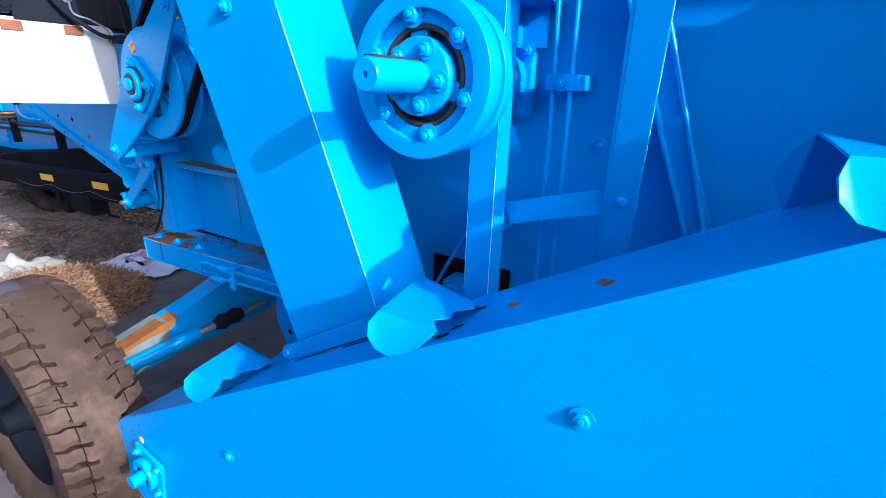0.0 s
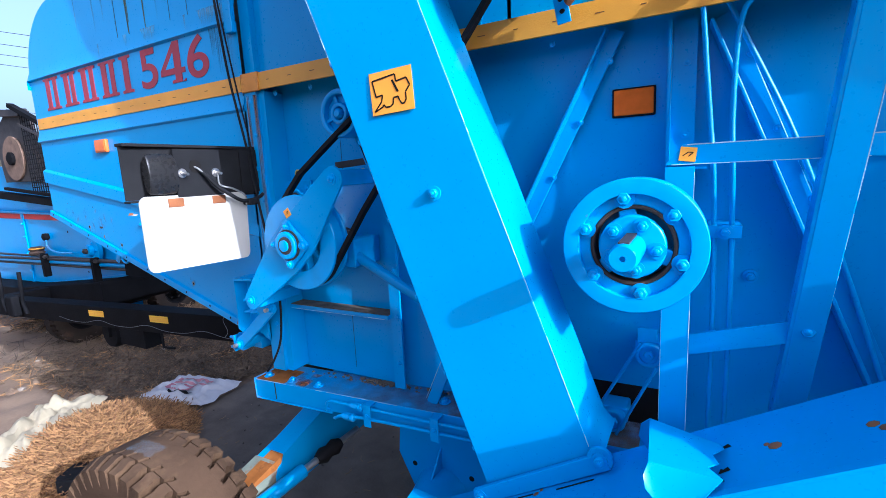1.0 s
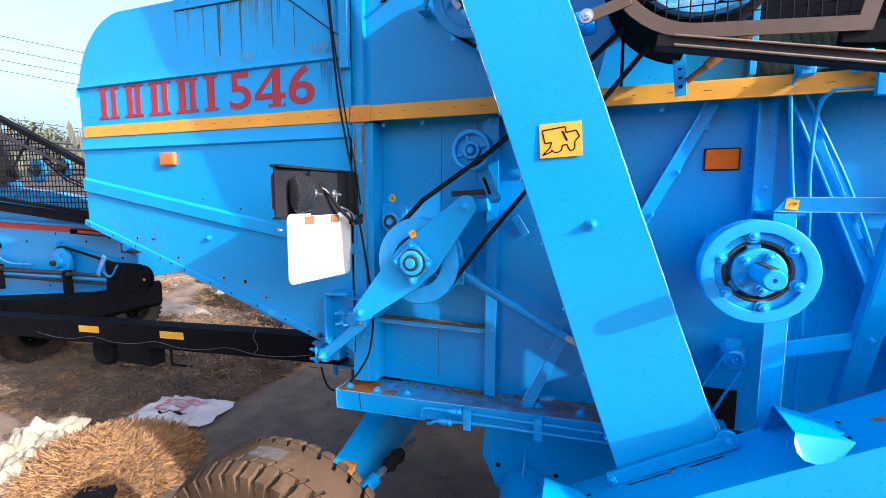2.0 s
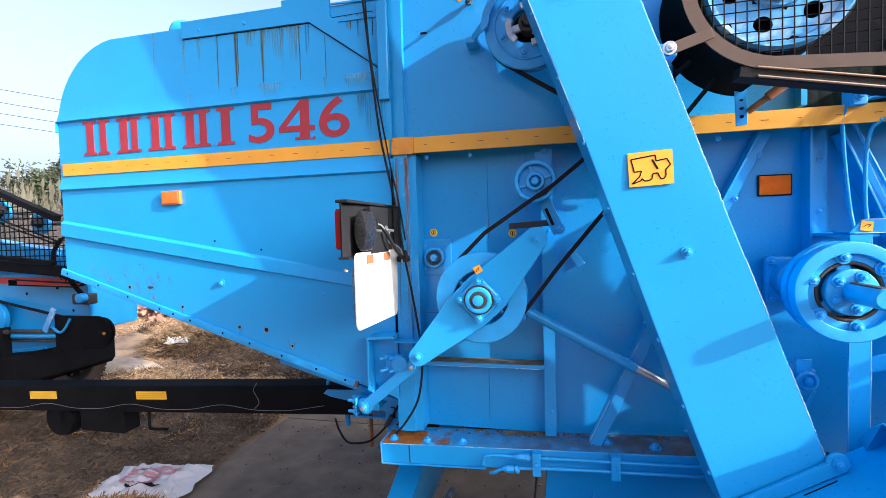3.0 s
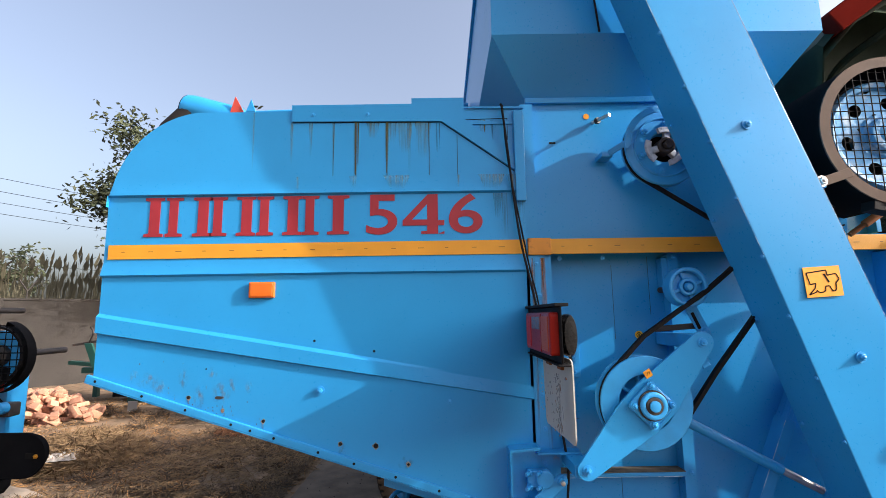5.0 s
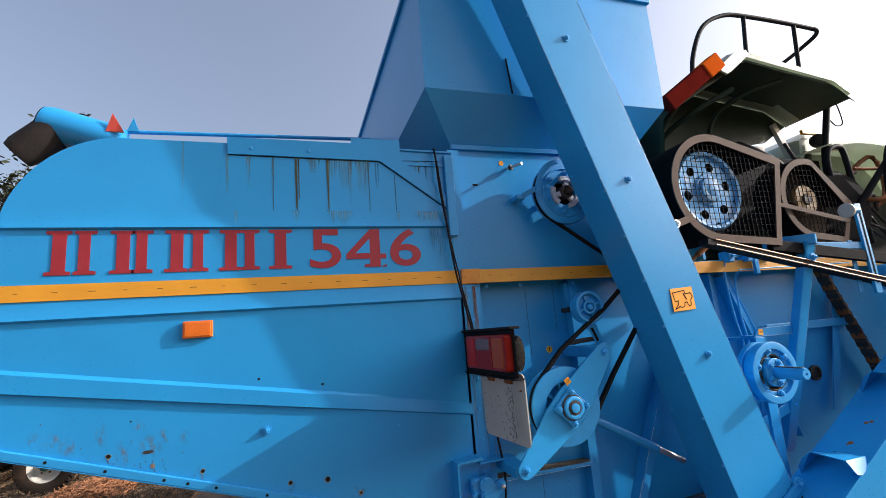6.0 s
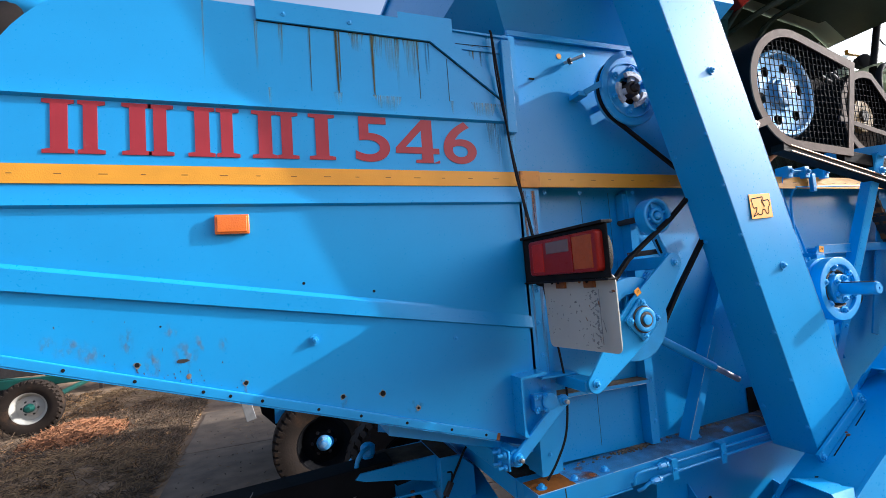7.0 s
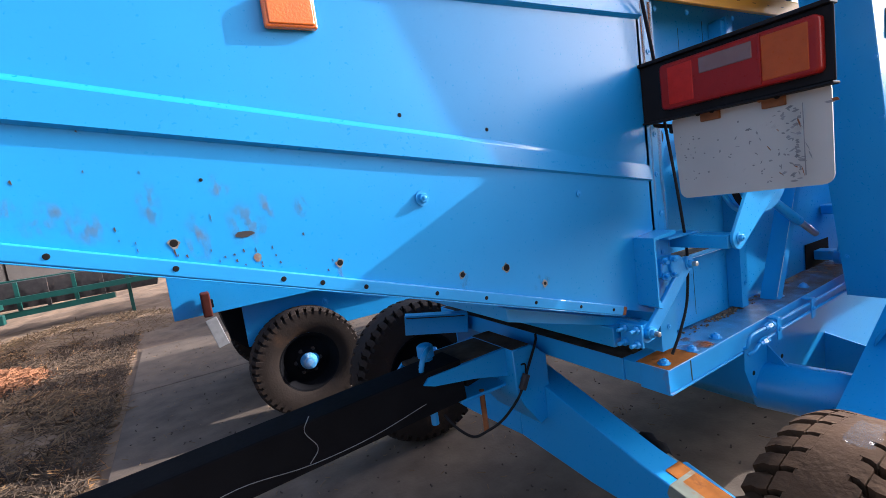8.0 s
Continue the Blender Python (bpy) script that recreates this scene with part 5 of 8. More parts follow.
bm = rod(B(), (0.258, 0.044, 2.472), (0.298, -0.03, 2.472), 0.0065)
pin = part("lift_pin", bm, steel, combine, "short steel lift pin")
part("pin_nut", lathe(B(), [(0.013, 0), (0.013, 0.012)], (0.268, 0.030, 2.472), (0.308, -0.044, 2.472), 6), dark_steel, pin)
part("tag", lathe(B(), [(0.012, 0), (0.012, 0.001)], (0.235, 0.0445, 2.498), (0.235, -1, 2.498), 8), sticker_y, upper)
# small bearing on the corner
bm = box(B(), 0.045, 0.17, 0.082, 0.0945, 1.505, 1.64, 0.002)
one = part("bearing_plate", bm, blue_worn, combine, "square bearing plate with rusty edge")
part("bearing_race", ring(B(), 0.0185, 0.027, (0.108, 0.055, 1.571), (0.108, 0.07, 1.571), 28, 0.001), dark_steel, one)
part("bearing_ring", ring(B(), 0.027, 0.04, (0.108, 0.06, 1.571), (0.108, 0.082, 1.571), 28, 0.003), cast_blue, one)
part("bearing_nut", lathe(B(), [(0.018, 0), (0.018, 0.012), (0.012, 0.02)], (0.108, 0.072, 1.571), (0.108, -1, 1.571), 24), cast_blue, one)
for dx in (-0.04, 0.04):
    for dz in (-0.045, 0.045):
        shared("bolt", BOLT_S, one, Matrix.Translation((0.108 + dx, 0.082, 1.571 + dz)))
for x, z in ((0.102, 1.665), (0.40, 1.655)):
    tag = part("grease_tag", lathe(B(), [(0.015, 0), (0.015, 0.001)], (x, 0.0945, z), (x, -1, z), 14), yellow_bright, body, "round yellow grease tag")
    bm = ring(B(), 0.0075, 0.0095, (x, 0.0925, z), (x, 0.0935, z), 14, 0.0002)
    box(bm, x - 0.002, x + 0.002, 0.0925, 0.0935, z - 0.006, z + 0.005)
    shared("tag_print", mesh_of("tag_print", bm, ink), body, Matrix.Identity(4))

# ---- big guarded pulley ----
G = Vector((1.13, 0, 2.305))
H = lambda y: (G.x, y, G.z)
n_o, verts = 48, []
bm = B()
rings_ = []
for r, y in ((0.182, -0.10), (0.186, -0.215), (0.178, -0.225), (0.165, -0.222), (0.16, -0.205), (0.075, -0.205), (0.07, -0.215), (0.055, -0.215)):
    rings_.append([bm.verts.new((G.x + r * math.cos(2 * math.pi * i / n_o), y, G.z + r * math.sin(2 * math.pi * i / n_o))) for i in range(n_o)])
for k, (a, b) in enumerate(zip(rings_, rings_[1:])):
    if k == 4:
        continue
    for i in range(n_o):
        bm.faces.new((a[i], a[(i + 1) % n_o], b[(i + 1) % n_o], b[i]))
# the disc between the rims, with six oval holes
for k in range(6):
    a0, hole, edge_ = radians(60 * k + 12), [], []
    for p in range(28):
        c, n = math.cos(2 * math.pi * p / 28), math.sin(2 * math.pi * p / 28)
        top = max(abs(c), abs(n))
        for store, dr, da in ((hole, 0.021 * c, 0.20 * n), (edge_, 0.0425 * c / top, radians(30) * n / top)):
            rr, aa = 0.1175 + dr, a0 + da
            store.append(bm.verts.new((G.x + rr * math.cos(aa), -0.205, G.z + rr * math.sin(aa))))
    for p in range(28):
        bm.faces.new((hole[p], hole[(p + 1) % 28], edge_[(p + 1) % 28], edge_[p]))
bmesh.ops.remove_doubles(bm, verts=bm.verts[:], dist=1e-5)
big = part("guarded_pulley", bm, pale_blue, combine, "large scuffed pale blue pulley disc with oval holes", 40)
part("hub", ring(B(), 0.03, 0.058, H(-0.235), H(-0.2), 32, 0.003), pale_blue, big)
part("hub_gap", ring(B(), 0.058, 0.074, H(-0.207), H(-0.2055), 36, 0.0004), black, big)
part("dark_well", ring(B(), 0.06, 0.165, H(-0.15), H(-0.145), 40, 0.001), black, big)
part("hub_cap", lathe(B(), [(0.035, 0), (0.035, 0.03), (0.015, 0.036)], H(-0.205), H(-0.5), 28), cast_blue, big)
part("belt_wrap", ring(B(), 0.17, 0.195, H(-0.20), H(-0.06), 44, 0.004), rubber, big, "black belt on the pulley")
part("shaft", rod(B(), H(-0.21), H(0.6), 0.022), dark_steel, big)


def guard(center, r, right_x, right_top, right_bot, y_front, y_back, name, wire_gap):
    """A wire-mesh belt guard: a bent band, a front frame and a grid of wires."""
    c = center
    outer = arc((c.x, c.z), r, 262, 75, 26) + [(right_x + 0.07, right_top), (right_x - 0.03, right_bot)]
    inner = arc((c.x, c.z), r - 0.034, 262, 75, 26) + [(right_x + 0.03, right_top - 0.03), (right_x - 0.055, right_bot + 0.034)]
    bm = B()
    n_ = len(outer)
    rows = [[bm.verts.new((x, y, z)) for x, z in line_] for line_, y in ((inner, y_front), (outer, y_front), (outer, y_front + 0.005), (inner, y_front + 0.005))]
    for k in range(4):
        a, b = rows[k], rows[(k + 1) % 4]
        for i in range(n_):
            bm.faces.new((a[i], a[(i + 1) % n_], b[(i + 1) % n_], b[i]))
    g = part(name, bm, brown_frame, combine, "brown-framed wire-mesh belt guard")
    bm = B()
    rows = [[bm.verts.new((x, y, z)) for x, z in outer[:-1]] for y in (y_front + 0.005, y_back)]
    for i in range(n_ - 2):
        bm.faces.new((rows[0][i], rows[0][i + 1], rows[1][i + 1], rows[1][i]))
    bmesh.ops.solidify(bm, geom=bm.faces[:], thickness=0.003)
    part("guard_band", bm, black, g, "black sheet band")
    poly = inner

    def inside_span(val, axis):
        hits = []
        for (ax, az), (bx, bz) in zip(poly, poly[1:] + poly[:1]):
            p0, p1 = ((ax, az), (bx, bz)) if axis == 0 else ((az, ax), (bz, bx))
            if (p0[0] - val) * (p1[0] - val) < 0:
                hits.append(p0[1] + (val - p0[0]) / (p1[0] - p0[0]) * (p1[1] - p0[1]))
        return (min(hits), max(hits)) if len(hits) > 1 else None

    bm = B()
    v = c.x - r
    while v < right_x + 0.07:
        s = inside_span(v, 0)
        if s:
            rod(bm, (v, y_front + 0.008, s[0] - 0.01), (v, y_front + 0.008, s[1] + 0.01), 0.0017, 5)
        v += wire_gap
    v = c.z - r
    while v < c.z + r:
        s = inside_span(v, 1)
        if s:
            rod(bm, (s[0] - 0.01, y_front + 0.011, v), (s[1] + 0.01, y_front + 0.011, v), 0.0017, 5)
        v += wire_gap
    tagged(part("wire_mesh", bm, wire_dark, g, "dark welded wire mesh"), kind="stuff")
    return g


g1 = guard(G, 0.25, 1.48, 2.455, 2.035, -0.262, -0.01, "belt_guard", 0.0265)
bm = bar3(B(), (0.84, -0.272, 2.128), (0.955, -0.268, 2.165), 0.03, 0.005)
one = part("guard_bracket", bm, brown_frame, g1)
part("bracket_tab", box(B(), 0.822, 0.87, -0.27, -0.18, 2.115, 2.15, 0.003), blue, one)
part("bolt", hexagon(B(), (0.85, -0.276, 2.134), (0, -1, 0), 0.012, 0.012, 0.018), steel, one)
G2 = Vector((2.03, 0, 2.33))
g2 = guard(G2, 0.228, 2.27, 2.31, 2.08, -0.06, 0.10, "belt_guard", 0.03)
disc = part("guarded_pulley", ring(B(), 0.03, 0.085, (G2.x, -0.03, G2.z), (G2.x, 0.0, G2.z), 40, 0.004), material("ochre_disc", (0.26, 0.15, 0.035), 0.5, 0, 0.2, 14, 0.2, 60, dirt=(0.1, 0.06, 0.03), dirt_amount=0.4), combine, "ochre pulley behind mesh")
part("hub", rod(B(), (G2.x, -0.04, G2.z), (G2.x, 0.3, G2.z), 0.03), dark_steel, disc)
back = material("rusty_dark_sheet", (0.035, 0.022, 0.015), 0.85, 0, 0.4, 20, 0.6, 50, dirt=(0.16, 0.07, 0.025), dirt_amount=0.4, dirt_scale=18, spec=0.15)
part("guard_back", prism(B(), arc((G2.x, G2.z), 0.222, 262, 75, 26) + [(2.32, 2.30), (2.24, 2.09)], 0.06, 0.066), back, g2, "dark rusty sheet behind the mesh")
part("guard_strip", bar3(B(), (1.75, -0.07, 2.29), (2.26, -0.07, 2.20), 0.025, 0.005), brown_frame, g2)
# long belt and shiny rods under the guards
bm = bar3(B(), (1.02, -0.235, 2.062), (2.7, -0.235, 1.73), 0.03, 0.05)
part("long_belt", bm, rubber, combine, "long dark drive belt")
bm = rod(B(), (1.06, -0.262, 2.068), (2.7, -0.262, 1.745), 0.0032)
rod(bm, (1.06, -0.262, 2.045), (2.7, -0.262, 1.722), 0.0035)
part("guard_rod", bm, material("worn_copper_brown_rod", (0.3, 0.2, 0.13), 0.4, 0.7, 0.2, 20, 0.1, 120), combine, "shiny brown steel guard rod")
bm = bar3(B(), (1.40, -0.24, 2.04), (2.75, -0.24, 1.90), 0.05, 0.03)
part("guard_rail", bm, black, combine)
bm = bar3(B(), (2.03, -0.25, 2.24), (2.045, -0.25, 1.79), 0.045, 0.014)
one = part("slotted_strut", bm, blue, combine, "blue slotted strut")
part("slot", bar3(B(), (2.032, -0.2575, 2.20), (2.043, -0.2575, 1.84), 0.01, 0.002), ink, one)
part("adjuster_disc", lathe(B(), [(0.034, 0), (0.036, 0.006), (0.036, 0.02), (0.025, 0.024)], (1.965, -0.25, 2.205), (1.8, -0.27, 2.205), 24), white_plate, one)
bm = bar3(B(), (1.68, -0.2, 2.04), (2.02, -0.235, 2.03), 0.035, 0.02)
part("strut_arm", bm, blue, combine)
part("spacer", rod(B(), (1.95, -0.25, 2.205), (2.03, -0.25, 2.205), 0.018), cast_blue, combine)
part("strut_plate", box(B(), 1.955, 1.985, -0.225, -0.219, 1.80, 2.06, 0.002), blue, combine)
# added out of view: slotted boxes that let only sun patches reach the panel
bm = box(B(), 3.3, 4.4, -0.52, -0.13, 1.75, 2.21, 0.006)
box(bm, 3.3, 3.33, -0.34, -0.30, 2.21, 2.28)
box(bm, 3.3, 3.33, -0.267, -0.13, 2.21, 2.28)
box(bm, 3.3, 4.4, -0.34, -0.13, 2.27, 2.34)
box(bm, 3.3, 4.4, -0.34, -0.13, 2.42, 2.8)
part("sun_blocker", bm, dark_steel, combine, "added dark boxes out of view that block sun from the side panel")
one = part("roller_chain", rod(B(), (2.10, 0.03, 1.93), (2.40, 0.03, 1.36), 0.012, 8), dark_steel, combine, "dark oily roller chain")
for k in range(26):
    p = Vector((2.10, 0.03, 1.93)).lerp(Vector((2.40, 0.03, 1.36)), k / 25)
    part("chain_link", box(B(), -0.033, 0.033, -0.03, 0.03, -0.008, 0.008, 0.003, Matrix.Translation(p) @ Matrix.Rotation(radians(62 + 12 * (k % 2)), 4, "Y")), rust if k % 3 == 0 else dark_steel, one)
part("motor", lathe(B(), [(0.06, 0), (0.07, 0.02), (0.07, 0.12), (0.05, 0.14)], (2.45, -0.02, 1.88), (2.45, -0.3, 1.88), 28), cast_blue, combine)
bm = lathe(B(), [(0.04, 0), (0.04, 0.015), (0.03, 0.018), (0.028, 0.006)], (1.98, 0.094, 1.40), (1.98, -0.3, 1.40), 20)
part("bearing_cup", bm, dark_steel, combine, "dark bearing cup")

# ---- tail lamp and plate ----
def plate_x(bm, outline, x0, x1, bevel=0.0):
    n0 = len(bm.verts)
    prism(bm, outline, x0, x1, bevel)
    bm.verts.ensure_lookup_table()
    for v in bm.verts[n0:]:
        v.co = Vector((v.co.y, v.co.x, v.co.z))
    return bm


LAMP = [(0.042, 1.603), (0.042, 1.757), (-0.440, 1.757), (-0.440, 1.607)]
bm = plate_x(B(), LAMP, -0.028, -0.002, 0.004)
for v in bm.verts:
    if v.co.y < -0.43 and v.co.x > -0.015:
        v.co.x = -0.022
lamp = part("tail_lamp", bm, black_plastic, combine, "black rear lamp housing with red and amber lens")


def lens_face(y0, y1, z0, z1, x0=-0.052, x1=-0.028, r=0.012, right=True):
    """A lens with softly rounded corners and a pillowed face."""
    bm = B()
    loops = []
    for inset, x in ((0.0, x1), (0.0, x0 + 0.005), (0.003, x0 + 0.0015), (0.008, x0)):
        pts = []
        for cy, cz, a0 in ((y1 - r, z1 - r, 0), (y0 + r, z1 - r, 90), (y0 + r, z0 + r, 180), (y1 - r, z0 + r, 270)):
            pts += [(cy + (r - inset) * math.cos(radians(a0 + 22.5 * k)), cz + (r - inset) * math.sin(radians(a0 + 22.5 * k))) for k in range(5)]
        loops.append([bm.verts.new((x, y, z)) for y, z in pts])
    for a, b in zip(loops, loops[1:]):
        for k in range(len(a)):
            bm.faces.new((a[k], a[(k + 1) % len(a)], b[(k + 1) % len(b)], b[k]))
    bm.faces.new(loops[-1])
    return bm


bright_red = material("brighter_red_lens", (0.5, 0.022, 0.01), 0.3, 0, 0.1, 40, 0.2, 150, coat=0.05, spec=0.15)
brown_amber = material("brown_amber_lens", (0.42, 0.075, 0.012), 0.3, 0, 0.12, 30, 0.25, 200, coat=0.05, spec=0.15)
part("lens", lens_face(-0.425, -0.070, 1.626, 1.742), red_lens, lamp, "dark red lens")
part("amber_lens", box(B(), -0.0538, -0.048, -0.407, -0.318, 1.636, 1.732, 0.003), brown_amber, lamp, "brownish amber turn lens")
part("clear_lens", box(B(), -0.0538, -0.048, -0.300, -0.178, 1.692, 1.730, 0.003), clear_lens, lamp, "clear reversing lens")
part("red_reflector", box(B(), -0.0538, -0.048, -0.162, -0.095, 1.636, 1.731, 0.003), bright_red, lamp)
part("lens_divider", box(B(), -0.0542, -0.048, -0.317, -0.312, 1.63, 1.738, 0.001), red_lens, lamp)
part("housing_hood", box(B(), -0.040, -0.002, -0.439, 0.042, 1.757, 1.766, 0.002), black_plastic, lamp)
part("housing_sill", box(B(), -0.036, -0.002, -0.439, 0.042, 1.600, 1.606, 0.002), black_plastic, lamp)
bm = lathe(B(), [(0.0, 0), (0.052, 0.002), (0.057, 0.008), (0.059, 0.045), (0.057, 0.080), (0.050, 0.087), (0.0, 0.088)], (-0.022, -0.396, 1.678), (-0.022, 0.5, 1.678), 32)
for v in bm.verts:
    v.co.x = -0.006 + (v.co.x + 0.022 + 0.056) * 0.33
part("bulb_housing", bm, dome_black, lamp, "rounded black bulb housing")
bm = plate_x(B(), [(-0.306, 1.608), (-0.306, 1.752), (-0.150, 1.752), (-0.150, 1.608)], -0.002, 0.008)
part("back_plate", bm, black_plastic, lamp)
for y in (-0.285, -0.172):
    bm = hexagon(B(), (0.008, y, 1.68), (1, 0, 0), 0.008, 0.007, 0.014)
    rod(bm, (0.012, y, 1.68), (0.034, y + 0.003, 1.676), 0.0042, 8)
    part("bolt", bm, steel, lamp)
bm = plate_x(B(), [(0.03, 1.61), (0.03, 1.755), (-0.07, 1.755), (-0.07, 1.61)], -0.002, 0.003)
part("inner_plate", bm, black_plastic, lamp)
for y in (-0.315, -0.17):
    part("rusty_clip", box(B(), -0.006, 0.010, y - 0.024, y + 0.024, 1.580, 1.606, 0.002), rust, lamp, "rusty clip")
for pts, mat in (([(0.004, -0.245, 1.70), (0.02, -0.235, 1.69), (0.03, -0.205, 1.655), (0.03, -0.16, 1.615), (0.035, -0.12, 1.592), (0.03, -0.075, 1.58)], white_wire),
                 ([(0.004, -0.238, 1.695), (0.022, -0.225, 1.68), (0.036, -0.19, 1.635), (0.04, -0.15, 1.606), (0.04, -0.10, 1.582), (0.03, -0.03, 1.59), (0.0, 0.03, 1.61)], black_plastic),
                 ([(0.02, -0.172, 1.68), (0.014, -0.165, 1.64), (0.03, -0.13, 1.625), (0.035, -0.09, 1.60), (0.03, -0.085, 1.565)], white_wire)):
    part("lamp_wire", sweep(B(), smooth_path(pts), 0.0062 if mat is black_plastic else 0.003), mat, lamp)
part("cable_hole", rod(B(), (0.006, -0.24, 1.70), (0.0095, -0.24, 1.70), 0.02, 20), ink, lamp)
part("connector", box(B(), 0.01, 0.05, -0.085, -0.045, 1.566, 1.588, 0.006), black_plastic, lamp)
r_ = 0.022
corners = [((-0.105, 1.593), 0, 90), ((-0.42, 1.597), 90, 180), ((-0.42, 1.42), 180, 270), ((-0.115, 1.41), 270, 360)]
outline = [p for c, a0, a1 in corners for p in arc(c, r_, a0, a1, 5)]
plate = part("number_plate", plate_x(B(), outline, -0.022, -0.018), white_plate, combine, "blank white number plate with scuffs")
plate.location = (0.025, 0.02, -0.003)
def mark(y, z, w, hgt, turn, mat=dark_steel, x0=-0.0232, x1=-0.0221):
    """A small ragged fleck on the plate."""
    pts = [(-w, -hgt * 0.3), (-w * 0.3, hgt), (w * 0.5, hgt * 0.6), (w, hgt * 0.1), (w * 0.4, -hgt), (-w * 0.4, -hgt * 0.7)]
    c, s = math.cos(turn), math.sin(turn)
    part("scuff", plate_x(B(), [(y + a * c - b * s, z + a * s + b * c) for a, b in pts], x0, x1), mat, plate)


grey_mark = material("grey_scuff", (0.22, 0.21, 0.2), 0.7, 0, 0.3, 40, 0.05, 90)
random.seed(11)
part("scratch_line", plate_x(B(), [(-0.3795, 1.42), (-0.3785, 1.575), (-0.3805, 1.576), (-0.3815, 1.42)], -0.0229, -0.0221), grey_mark, plate)
for i in range(34):
    mark(-0.375 + abs(random.gauss(0, 0.014)), 1.41 + 0.0049 * i, random.uniform(0.003, 0.009), random.uniform(0.0012, 0.004), random.uniform(-0.6, 0.6), grey_mark)
for i in range(40):
    mark(-0.28 + random.gauss(0, 0.04), random.uniform(1.41, 1.57), random.uniform(0.0012, 0.005), random.uniform(0.0008, 0.0022), random.uniform(-1.5, 1.5), grey_mark)
for i in range(24):
    mark(-0.13 + random.gauss(0, 0.02), random.uniform(1.42, 1.56), random.uniform(0.001, 0.003), random.uniform(0.001, 0.003), random.uniform(-1.5, 1.5), grey_mark, -0.0179, -0.0170)
random.seed(12)
for i in range(16):
    mark(-0.40 + abs(random.gauss(0, 0.05)), random.uniform(1.42, 1.58), random.uniform(0.003, 0.012), random.uniform(0.0008, 0.0018), random.uniform(0.4, 1.8), rust if i % 3 == 0 else grey_mark, -0.0179, -0.0170)
mark(-0.435, 1.57, 0.008, 0.004, 0.2, rust, -0.0179, -0.0170)
mark(-0.425, 1.567, 0.009, 0.003, 0.1, grey_mark, -0.0179, -0.0168)
for y in (-0.152, -0.187, -0.297, -0.332):
    part("plate_hole", plate_x(B(), [(y + 0.006 * math.cos(a), 1.599 + 0.0045 * math.sin(a)) for a in [0.7 * k for k in range(9)]], -0.0235, -0.0221), rust if y == -0.297 else ink, plate, "rusty fixing hole")
cable = [(-0.108, -0.03, 2.52), (-0.10, -0.032, 2.47), (-0.06, -0.03, 2.06), (-0.03, -0.03, 1.89), (0.0, -0.03, 1.74), (0.02, -0.03, 1.60), (0.045, -0.03, 1.46), (0.07, -0.03, 1.30), (0.078, -0.03, 1.20), (0.06, -0.03, 1.07), (0.015, -0.03, 0.985), (-0.03, -0.03, 0.93)]
part("cable", sweep(B(), smooth_path(cable), 0.0042), black_plastic, combine, "loose black cable")
cable = [(-0.10, -0.02, 2.52), (-0.085, -0.02, 2.3), (-0.03, -0.02, 1.95), (0.0, -0.02, 1.80), (0.025, -0.02, 1.64)]
part("cable", sweep(B(), smooth_path(cable), 0.003), black_plastic, combine)
hose = part("hose", sweep(B(), smooth_path([(-0.12, 0.47, 0.915), (-0.15, 0.44, 0.90), (-0.20, 0.435, 0.82), (-0.235, 0.43, 0.765), (-0.27, 0.43, 0.72), (-0.335, 0.44, 0.665), (-0.40, 0.45, 0.643), (-0.46, 0.45, 0.645), (-0.51, 0.47, 0.69), (-0.54, 0.49, 0.74)]), 0.005), black_plastic, combine, "black trailer light cable")
part("connector", bar3(B(), (-0.215, 0.43, 0.80), (-0.245, 0.428, 0.75), 0.022, 0.022, (0, -1, 0), 0.004), dark_steel, hose, "dark cable connector")


